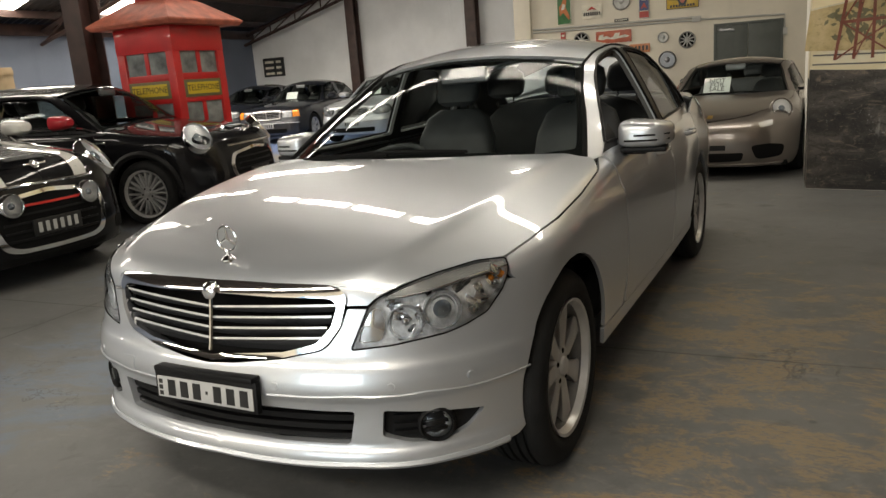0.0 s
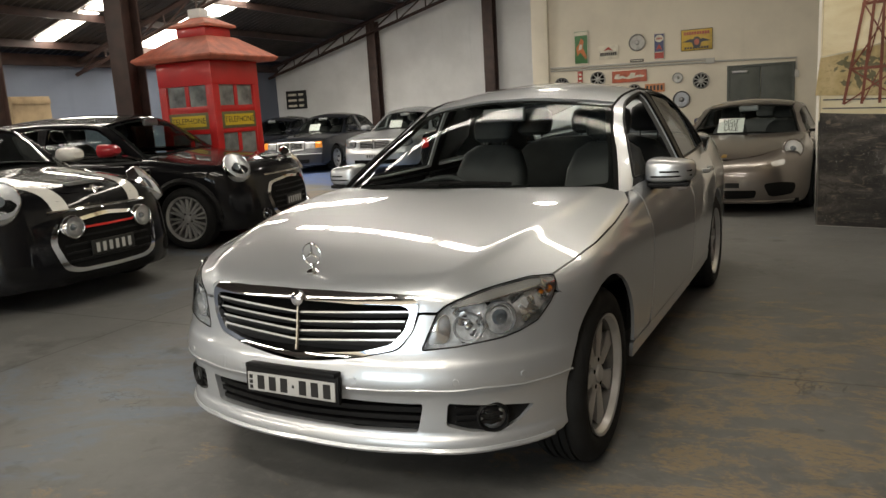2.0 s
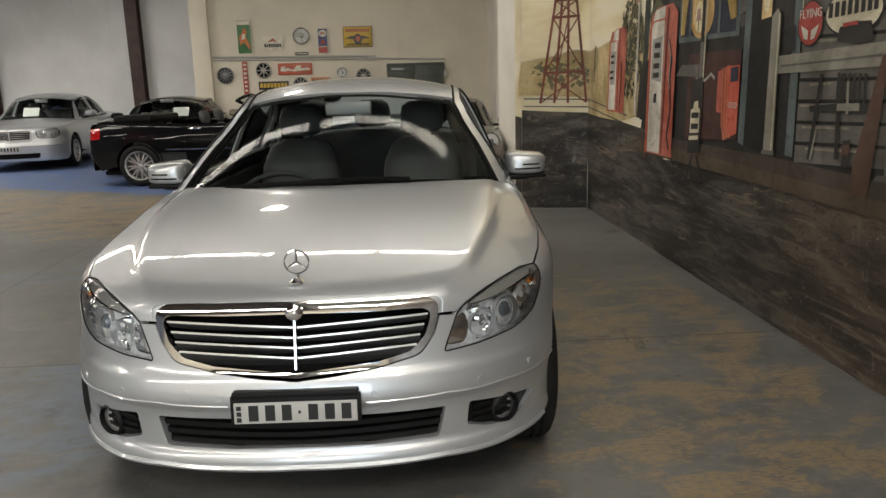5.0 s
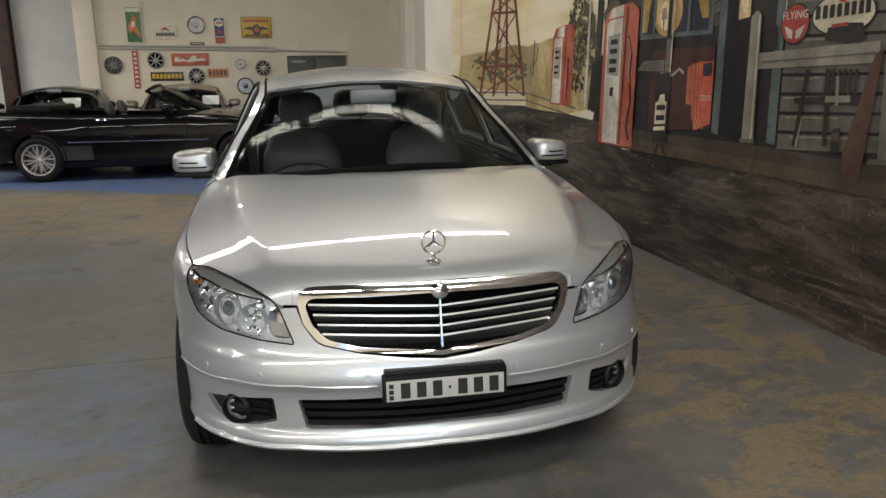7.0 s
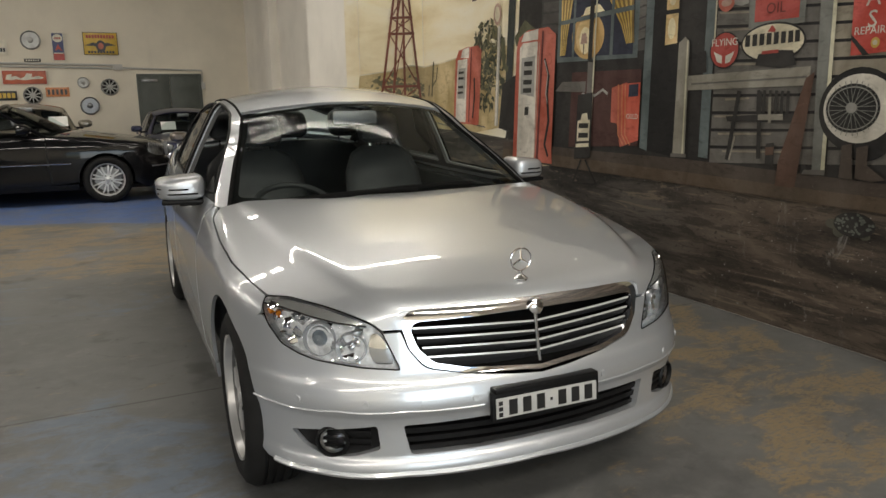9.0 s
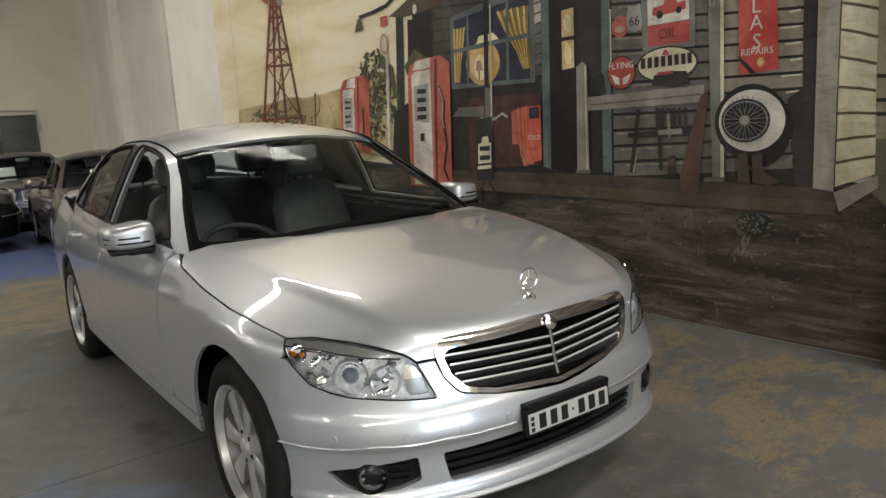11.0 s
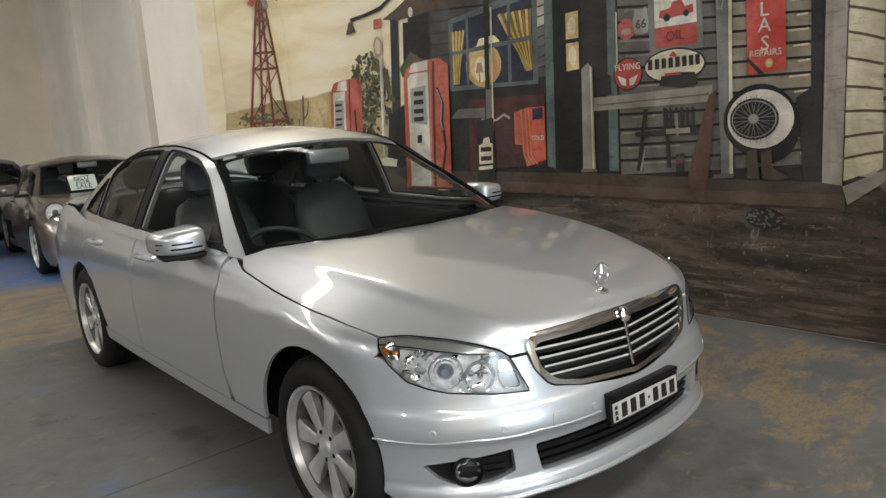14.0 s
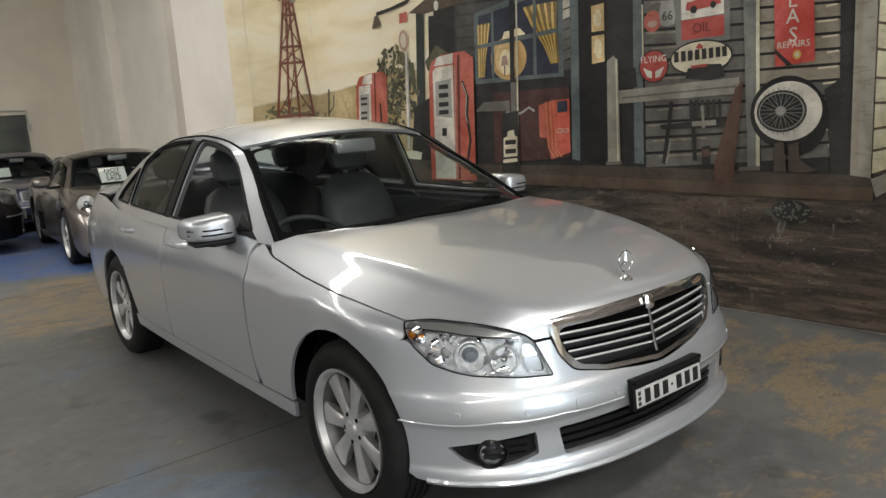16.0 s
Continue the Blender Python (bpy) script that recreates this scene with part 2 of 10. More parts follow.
def rounded(pts, r, closed=True, steps=4):
    """Cuts the corners of a 3D polyline round; a point may carry its own radius as a fourth number."""
    out = []
    n = len(pts)
    for i, q in enumerate(pts):
        p = np.array(q[:3], float)
        rr = q[3] if len(q) > 3 else r
        if rr == 0 or (not closed and i in (0, n - 1)):
            out.append(p)
            continue
        a, b = np.array(pts[i - 1][:3], float), np.array(pts[(i + 1) % n][:3], float)
        la, lb = max(np.linalg.norm(a - p), 1e-6), max(np.linalg.norm(b - p), 1e-6)
        s, e = p + (a - p) * min(rr / la, 0.48), p + (b - p) * min(rr / lb, 0.48)
        for k in range(steps + 1):
            t = k / steps
            out.append((1 - t) ** 2 * s + 2 * t * (1 - t) * p + t * t * e)
    return np.array(out)


def dense(pts, step, closed=True):
    out = []
    n = len(pts)
    for i in range(n if closed else n - 1):
        a, b = pts[i], pts[(i + 1) % n]
        k = max(1, int(np.ceil(np.linalg.norm(b - a) / step)))
        out += [a + (b - a) * j / k for j in range(k)]
    if not closed:
        out.append(pts[-1])
    return np.array(out)


def inside(poly, pts):
    x, y = pts[:, 0], pts[:, 1]
    c = np.zeros(len(pts), bool)
    for (x0, y0), (x1, y1) in zip(poly, np.roll(poly, -1, 0)):
        hit = (y0 > y) != (y1 > y)
        if hit.any():
            c ^= hit & (x < (x1 - x0) * (y - y0) / (y1 - y0 + 1e-12) + x0)
    return c


def shrink(poly, g):
    """Moves a closed 2D outline inwards by g."""
    area = 0.5 * np.sum(poly[:, 0] * np.roll(poly[:, 1], -1) - np.roll(poly[:, 0], -1) * poly[:, 1])
    d = np.roll(poly, -1, 0) - np.roll(poly, 1, 0)
    n = np.stack((-d[:, 1], d[:, 0]), 1) * np.sign(area)
    return poly + g * n / np.maximum(np.linalg.norm(n, axis=1), 1e-9)[:, None]


def panel(name, f, outline, way, material, parent, holes=(), step=0.04, gap=0.0015, lift=0.0, flange=0.014, r=0.02, mirror=False, label="", deform=None):
    """A piece of the skin f inside an outline, seen along way; its edges turn inwards. mirror: its twin at -x (negative: only the twin)."""
    d = np.array(way, float)
    d /= np.linalg.norm(d)
    u = np.cross(d, (0, 0, 1)) if abs(d[2]) < 0.9 else np.array((1.0, 0, 0))
    u /= np.linalg.norm(u)
    v = np.cross(u, d)
    loops3 = [snap(f, dense(rounded(o, r), step * 0.6)) for o in (outline, *holes)]
    loops = [np.stack((q @ u, q @ v), 1) for q in loops3]
    loops = [shrink(q, gap if i == 0 else -gap) if gap else q for i, q in enumerate(loops)]
    lo, hi = loops[0].min(0), loops[0].max(0)
    gx, gy = np.meshgrid(np.arange(lo[0] + step / 2, hi[0], step), np.arange(lo[1] + step / 2, hi[1], step))
    gx = gx + (np.arange(gx.shape[0]) % 2)[:, None] * step / 2
    g = np.stack((gx.ravel(), gy.ravel()), 1)
    ok = inside(loops[0], g)
    for q in loops[1:]:
        ok &= ~inside(q, g)
    allb = np.concatenate([np.concatenate((q, (q + np.roll(q, -1, 0)) / 2)) for q in loops])
    g = g[ok]
    if len(g):
        near = np.min(np.linalg.norm(g[:, None] - allb[None], axis=2), axis=1)
        g = g[near > step * 0.35]
    flat, edges, at = [], [], 0
    for q in loops:
        edges += [(at + i, at + (i + 1) % len(q)) for i in range(len(q))]
        flat += [tuple(c) for c in q]
        at += len(q)
    flat += [tuple(c) for c in g]
    co, ed, fa, *_ = delaunay_2d_cdt([Vector(c) for c in flat], edges, [], 4, 1e-6)
    c2 = np.array([tuple(c) for c in co])
    tri = [tuple(t) for t in fa]
    cen = np.array([c2[list(t)].mean(0) for t in tri])
    ok = inside(loops[0], cen)
    for q in loops[1:]:
        ok &= ~inside(q, cen)
    tri = [t for t, o in zip(tri, ok) if o]
    # project along the way
    base = c2[:, :1] * u + c2[:, 1:] * v
    mid = float((loops3[0] @ d).mean())
    ts = np.linspace(mid - 1.2, mid + 1.2, 121)
    vals = np.array([f(base + t * d) for t in ts])
    neg = vals < 0
    first = np.where(neg.any(0), neg.argmax(0), 60)
    a, b = ts[np.maximum(first - 1, 0)], ts[first]
    for _ in range(26):
        m = (a + b) / 2
        s = f(base + m[:, None] * d) < 0
        b, a = np.where(s, m, b), np.where(s, a, m)
    p = base + ((a + b) / 2)[:, None] * d
    nrm = grad(f, p)
    nrm /= np.linalg.norm(nrm, axis=1)[:, None]
    if deform is not None:
        p = deform(p, nrm)
    p = p + lift * nrm
    used = sorted({i for t in tri for i in t})
    count = {}
    for t in tri:
        for i, j in ((0, 1), (1, 2), (2, 0)):
            k = (t[i], t[j])
            count[tuple(sorted(k))] = None if tuple(sorted(k)) in count else k
    rim = [k for k in count.values() if k]
    made = []
    for sgn in ((1,) if not mirror else (1, -1) if mirror > 0 else (-1,)):
        new_i = {i: n for n, i in enumerate(used)}
        vs = [tuple(p[i] * (sgn, 1, 1)) for i in used]
        ns = [tuple(nrm[i] * (sgn, 1, 1)) for i in used]
        fs = []
        for t in tri:
            q = [new_i[i] for i in t]
            n0 = np.cross(p[t[1]] - p[t[0]], p[t[2]] - p[t[0]]) @ nrm[t[0]]
            if (n0 < 0) != (sgn < 0):
                q = q[::-1]
            fs.append(q)
        if flange:
            outer, inner = {}, {}
            for i in {i for k in rim for i in k}:
                outer[i] = len(vs)
                vs.append(tuple(p[i] * (sgn, 1, 1)))
                inner[i] = len(vs)
                vs.append(tuple((p[i] - flange * nrm[i]) * (sgn, 1, 1)))
                ns += [(0, 0, 0), (0, 0, 0)]
            for i, j in rim:
                q = [outer[i], outer[j], inner[j], inner[i]]
                fs.append(q if sgn > 0 else q[::-1])
        me = bpy.data.meshes.new(name)
        me.from_pydata(vs, [], fs)
        me.materials.append(material)
        me.shade_smooth()
        me.normals_split_custom_set_from_vertices(ns)
        ob = new(name, me)
        ob.parent = parent
        if label:
            ob["label"] = label
        made.append(ob)
    return made


def mirrored(make):
    for s in (1, -1):
        make(s)


# ---------------------------------------------------------------- the shed
def node_mat(name, rough=0.6):
    m = bpy.data.materials.new(name)
    m.use_nodes = True
    b = m.node_tree.nodes["Principled BSDF"]
    b.inputs["Roughness"].default_value = rough
    return m, m.node_tree, b


def N(nt, kind, **kw):
    n = nt.nodes.new("ShaderNode" + kind)
    for k, v in kw.items():
        n.inputs[k.replace("_", " ")].default_value = v
    return n


def ramp(nt, fac, *stops):
    r = nt.nodes.new("ShaderNodeValToRGB")
    e = r.color_ramp.elements
    e[0].position, e[0].color = stops[0][0], (*stops[0][1], 1)
    e[1].position, e[1].color = stops[-1][0], (*stops[-1][1], 1)
    for p, c in stops[1:-1]:
        k = e.new(p)
        k.color = (*c, 1)
    nt.links.new(fac, r.inputs[0])
    return r.outputs[0]


def mixc(nt, fac, a, b):
    n = nt.nodes.new("ShaderNodeMix")
    n.data_type = "RGBA"
    nt.links.new(fac, n.inputs[0])
    for s, v in ((n.inputs[6], a), (n.inputs[7], b)):
        if isinstance(v, tuple):
            s.default_value = (*v, 1)
        else:
            nt.links.new(v, s)
    return n.outputs[2]


def math_n(nt, op, a, b=None, c=None):
    n = nt.nodes.new("ShaderNodeMath")
    n.operation = op
    for s, v in zip(n.inputs, (a, b, c)):
        if v is None:
            continue
        if isinstance(v, (int, float)):
            s.default_value = v
        else:
            nt.links.new(v, s)
    return n.outputs[0]


def noise_at(nt, vec, scale, detail=8, rough=0.6, stretch=None, distort=0.0):
    if stretch:
        mp = nt.nodes.new("ShaderNodeMapping")
        mp.inputs["Scale"].default_value = stretch
        nt.links.new(vec, mp.inputs[0])
        vec = mp.outputs[0]
    n = nt.nodes.new("ShaderNodeTexNoise")
    n.inputs["Scale"].default_value, n.inputs["Detail"].default_value = scale, detail
    n.inputs["Roughness"].default_value, n.inputs["Distortion"].default_value = rough, distort
    nt.links.new(vec, n.inputs["Vector"])
    return n.outputs["Fac"]


def step_n(nt, v, lo, hi):
    n = nt.nodes.new("ShaderNodeMapRange")
    n.interpolation_type = "SMOOTHSTEP"
    n.inputs["From Min"].default_value, n.inputs["From Max"].default_value = lo, hi
    nt.links.new(v, n.inputs["Value"])
    return n.outputs[0]


def floor_material():
    m, nt, b = node_mat("painted_concrete", 0.4)
    tc = nt.nodes.new("ShaderNodeTexCoord")
    v = tc.outputs["Object"]
    sep = nt.nodes.new("ShaderNodeSeparateXYZ")
    nt.links.new(v, sep.inputs[0])
    x, y = sep.outputs[0], sep.outputs[1]
    grain = noise_at(nt, v, 9, 10, 0.7)
    big = noise_at(nt, v, 0.9, 6, 0.6)
    base = mixc(nt, step_n(nt, big, 0.35, 0.65), (0.098, 0.098, 0.096), (0.158, 0.158, 0.154))
    base = mixc(nt, step_n(nt, grain, 0.35, 0.75), base, (0.172, 0.172, 0.167))
    # worn yellow-brown paint, in torn streaks along the wall side and before the car
    streak = noise_at(nt, v, 2.4, 14, 0.78, (1.0, 1.7, 1), 0.4)
    zone_r = math_n(nt, "MULTIPLY", step_n(nt, x, -0.9, 0.1), math_n(nt, "SUBTRACT", 1.0, step_n(nt, x, 0.95, 1.2)))
    zone_r = math_n(nt, "MULTIPLY", zone_r, math_n(nt, "SUBTRACT", 1.0, step_n(nt, y, 4.2, 5.6)))
    zone_f = math_n(nt, "MULTIPLY", math_n(nt, "SUBTRACT", 1.0, step_n(nt, y, 1.5, 2.3)), math_n(nt, "MULTIPLY", step_n(nt, x, -2.7, -1.6), 0.55))
    skew = math_n(nt, "ADD", math_n(nt, "ADD", y, math_n(nt, "MULTIPLY", x, 0.5)), math_n(nt, "MULTIPLY", big, 0.5))
    zone_b = math_n(nt, "MULTIPLY", step_n(nt, skew, 4.8, 5.9), math_n(nt, "SUBTRACT", 1.0, step_n(nt, skew, 7.9, 8.3)))
    zone_b = math_n(nt, "MULTIPLY", zone_b, math_n(nt, "SUBTRACT", 1.0, step_n(nt, x, -1.5, -0.4)))
    zone = math_n(nt, "MAXIMUM", math_n(nt, "MAXIMUM", zone_r, zone_f), math_n(nt, "MULTIPLY", zone_b, 1.1))
    cut = math_n(nt, "ADD", streak, math_n(nt, "MULTIPLY", zone, 0.125))
    chips = step_n(nt, noise_at(nt, v, 30, 10, 0.75, (1.0, 2.2, 1)), 0.40, 0.52)
    torn = math_n(nt, "MULTIPLY", math_n(nt, "MULTIPLY", step_n(nt, cut, 0.585, 0.665), chips), 0.88)
    col = mixc(nt, torn, base, mixc(nt, grain, (0.21, 0.145, 0.075), (0.36, 0.27, 0.155)))
    # blue paint remnants on the open side
    bl = noise_at(nt, v, 0.75, 10, 0.65, (1.0, 1.5, 1), 0.8)
    zb = math_n(nt, "MULTIPLY", math_n(nt, "SUBTRACT", 1.0, step_n(nt, x, -2.3, -1.4)), 0.10)
    band = math_n(nt, "MULTIPLY", step_n(nt, skew, 8.25, 8.45), math_n(nt, "SUBTRACT", 1.0, step_n(nt, x, -0.9, -0.3)))
    zs = math_n(nt, "MULTIPLY", band, 0.40)
    spot = math_n(nt, "ADD", math_n(nt, "POWER", math_n(nt, "ABSOLUTE", math_n(nt, "ADD", x, 2.95)), 2.0), math_n(nt, "POWER", math_n(nt, "ABSOLUTE", math_n(nt, "SUBTRACT", y, 2.6)), 2.0))
    zb = math_n(nt, "ADD", zb, math_n(nt, "MULTIPLY", math_n(nt, "SUBTRACT", 1.0, step_n(nt, spot, 0.2, 1.4)), 0.10))
    blue = step_n(nt, math_n(nt, "ADD", math_n(nt, "ADD", bl, zb), zs), 0.63, 0.72)
    rubbed = math_n(nt, "MULTIPLY", blue, math_n(nt, "ADD", math_n(nt, "MULTIPLY", step_n(nt, streak, 0.40, 0.56), 0.65), math_n(nt, "MULTIPLY", band, 0.35)))
    col = mixc(nt, rubbed, col, mixc(nt, band, mixc(nt, grain, (0.07, 0.11, 0.19), (0.20, 0.26, 0.33)), mixc(nt, grain, (0.035, 0.075, 0.22), (0.10, 0.17, 0.36))))
    # saw-cut joints and hair cracks
    for at, c in ((y, 3.55), (y, 8.9), (x, -3.75)):
        near = math_n(nt, "ABSOLUTE", math_n(nt, "SUBTRACT", math_n(nt, "ADD", at, math_n(nt, "MULTIPLY", big, 0.03)), c + 0.015))
        col = mixc(nt, math_n(nt, "MULTIPLY", math_n(nt, "SUBTRACT", 1.0, step_n(nt, near, 0.003, 0.010)), 0.7), col, (0.035, 0.033, 0.03))
    hair = math_n(nt, "ABSOLUTE", math_n(nt, "SUBTRACT", noise_at(nt, v, 0.55, 9, 0.62, None, 0.6), 0.5))
    hair = math_n(nt, "MULTIPLY", math_n(nt, "SUBTRACT", 1.0, step_n(nt, hair, 0.0008, 0.0030)), step_n(nt, noise_at(nt, v, 0.8, 3), 0.52, 0.6))
    col = mixc(nt, math_n(nt, "MULTIPLY", hair, 0.6), col, (0.04, 0.038, 0.035))
    # grey scuffs at a middle scale
    scuff = noise_at(nt, v, 5.5, 12, 0.72, (1.0, 1.4, 1), 0.8)
    col = mixc(nt, math_n(nt, "MULTIPLY", step_n(nt, scuff, 0.56, 0.66), 0.35), col, (0.24, 0.23, 0.215))
    col = mixc(nt, math_n(nt, "MULTIPLY", math_n(nt, "SUBTRACT", 1.0, step_n(nt, scuff, 0.34, 0.44)), 0.4), col, (0.075, 0.07, 0.066))
    # dark oil and tyre marks
    oil = step_n(nt, noise_at(nt, v, 2.2, 5, 0.5), 0.62, 0.72)
    col = mixc(nt, math_n(nt, "MULTIPLY", oil, 0.55), col, (0.035, 0.033, 0.03))
    spots = nt.nodes.new("ShaderNodeTexVoronoi")
    spots.inputs["Scale"].default_value = 3.1
    nt.links.new(v, spots.inputs["Vector"])
    col = mixc(nt, math_n(nt, "MULTIPLY", math_n(nt, "SUBTRACT", 1.0, step_n(nt, spots.outputs["Distance"], 0.02, 0.06)), 0.5), col, (0.03, 0.03, 0.03))
    nt.links.new(col, b.inputs["Base Color"])
    rr = N(nt, "MapRange", To_Min=0.30, To_Max=0.62)
    nt.links.new(grain, rr.inputs["Value"])
    nt.links.new(rr.outputs[0], b.inputs["Roughness"])
    bp = N(nt, "Bump", Strength=0.25, Distance=0.004)
    nt.links.new(math_n(nt, "ADD", grain, math_n(nt, "MULTIPLY", torn, 0.4)), bp.inputs["Height"])
    nt.links.new(bp.outputs[0], b.inputs["Normal"])
    return m


def wall_material(name, color, brick=False):
    m, nt, b = node_mat(name, 0.75)
    tc = nt.nodes.new("ShaderNodeTexCoord")
    v = tc.outputs["Object"]
    n1, n2 = noise_at(nt, v, 0.8, 8), noise_at(nt, v, 14, 8, 0.7)
    dark = tuple(c * 0.84 for c in color)
    col = mixc(nt, step_n(nt, n1, 0.3, 0.75), color, dark)
    col = mixc(nt, math_n(nt, "MULTIPLY", step_n(nt, n2, 0.55, 0.8), 0.25), col, tuple(c * 0.7 for c in color))
    run = noise_at(nt, v, 3, 6, 0.6, (1, 1, 0.08))
    col = mixc(nt, math_n(nt, "MULTIPLY", step_n(nt, run, 0.6, 0.8), 0.3), col, tuple(c * 0.62 for c in color))
    nt.links.new(col, b.inputs["Base Color"])
    bp = N(nt, "Bump", Strength=0.3, Distance=0.006)
    nt.links.new(n2, bp.inputs["Height"])
    nt.links.new(bp.outputs[0], b.inputs["Normal"])
    return m


def glow(name, color, strength):
    m, nt, b = node_mat(name)
    b.inputs["Base Color"].default_value = (*color, 1)
    b.inputs["Emission Color"].default_value = (*color, 1)
    b.inputs["Emission Strength"].default_value = strength
    return m


M["floor"] = floor_material()
M["cream_wall"] = wall_material("cream_wall_paint", (0.80, 0.74, 0.62))
M["white_wall"] = wall_material("white_brick_paint", (0.88, 0.84, 0.76))
M["gable_wall"] = wall_material("white_gable_paint", (0.82, 0.83, 0.84))
M["blue_wall"] = wall_material("pale_blue_wall_paint", (0.17, 0.20, 0.265))
M["roof"] = mat("corrugated_roof", (0.055, 0.045, 0.04), 0.6, 0.2, noise_scale=2, noise_amt=0.4)
M["roof_plain"] = mat("roof_lining", (0.34, 0.33, 0.30), 0.8, noise_scale=1.5, noise_amt=0.2)
M["beam"] = mat("red_oxide_steel", (0.055, 0.03, 0.025), 0.55, noise_scale=5, noise_amt=0.35, bump=0.1)
M["skylight"] = glow("skylight_sheet", (1.0, 0.97, 0.91), 11.0)
M["skylight_soft"] = glow("frosted_skylight_sheet", (1.0, 0.975, 0.92), 4.8)
M["door_green"] = mat("dark_green_door_paint", (0.075, 0.085, 0.075), 0.5, noise_scale=3, noise_amt=0.25)
M["pipe"] = mat("grey_conduit", (0.5, 0.49, 0.46), 0.5)

XW, YS, YB, YG, XL, XP = 1.21, 7.79, 17.0, 19.8, -14.75, 0.51
RIDGE = (-2.7, 6.5)


def roof_z(x):
    return 2.95 + (x - XL) * (RIDGE[1] - 2.95) / (RIDGE[0] - XL) if x < RIDGE[0] else RIDGE[1] - (x - RIDGE[0]) * 0.30


def structure(name, bm, material, label, category):
    return tagged(obj(name, bm, material, None, "", True, 30), label, category, "", "structure")


structure("floor", boxb(XL - 0.3, 2.4, -9.3, YG + 0.3, -0.2, 0.0), M["floor"], "worn grey concrete floor with torn blue and yellow paint", "floor")
structure("wall_west", boxb(XL - 0.25, XL, -9, YG, 0, 2.95), M["blue_wall"], "low pale blue side wall of the shed", "wall")
structure("wall_north", plate_bm([(XL, 0), (-4.87, 0), (-4.87, roof_z(-4.87) + 0.1), (XL, 3.0)], 0.25, Matrix.Translation((0, YG, 0))), M["gable_wall"], "white painted gable wall between dark steel posts", "wall")
structure("wall_signs", plate_bm([(-4.87, 0), (2.1, 0), (2.1, roof_z(2.1) + 0.05), (RIDGE[0], RIDGE[1] + 0.05), (-4.87, roof_z(-4.87))], YG - YB + 0.25, Matrix.Translation((0, YB, 0))), M["cream_wall"], "cream painted end wall hung with enamel signs", "wall")
structure("wall_east", boxb(1.25, 2.2, YS + 2.05, YB, 0, 5.0), M["white_wall"], "white painted brick side wall", "wall")
def pier_y(x):
    """The pier's front runs a little askew."""
    return YS + 0.235 * (XW - x)


def prism(outline, z0, z1):
    """An upright block over a plan outline."""
    bm = bmesh.new()
    a, b = ([bm.verts.new((x, y, z)) for x, y in outline] for z in (z0, z1))
    bm.faces.new(a)
    bm.faces.new(b)
    for i in range(len(a)):
        bm.faces.new((a[i - 1], a[i], b[i], b[i - 1]))
    bmesh.ops.recalc_face_normals(bm, faces=bm.faces)
    return bm


structure("pier", prism([(XP, pier_y(XP)), (XW, YS), (2.2, YS), (2.2, YS + 2.05), (XP, YS + 2.05)], 0, 4.9), M["white_wall"], "white painted masonry pier set askew", "wall")
structure("wall_mural", boxb(XW, 2.2, -9, YS, 0, 5.0), M["white_wall"], "long side wall that carries the painted mural", "wall")
structure("wall_south", plate_bm([(XL, 0), (-5.4, 0), (-5.4, 3.6), (0.6, 3.6), (0.6, 0), (2.1, 0), (2.1, 5.0), (RIDGE[0], RIDGE[1]), (XL, 2.95)], 0.25, Matrix.Translation((0, -9.25, 0))), M["cream_wall"], "end wall with a wide open roller door", "wall")
for k, (x0, x1) in enumerate(((1.08, 1.25), (1.10, 1.25))):
    structure("trim", boxb(x0, x1, (14.2, 11.6)[k], (14.7, 12.0)[k], 0, 5.0, 0.01), M["white_wall"], "shallow white brick pilaster", "trim")
structure("trim", boxb(-5.25, -4.87, YB - 0.12, YG, 0, 5.3, 0.01), M["cream_wall"], "cream painted pilaster beside the sign wall", "trim")


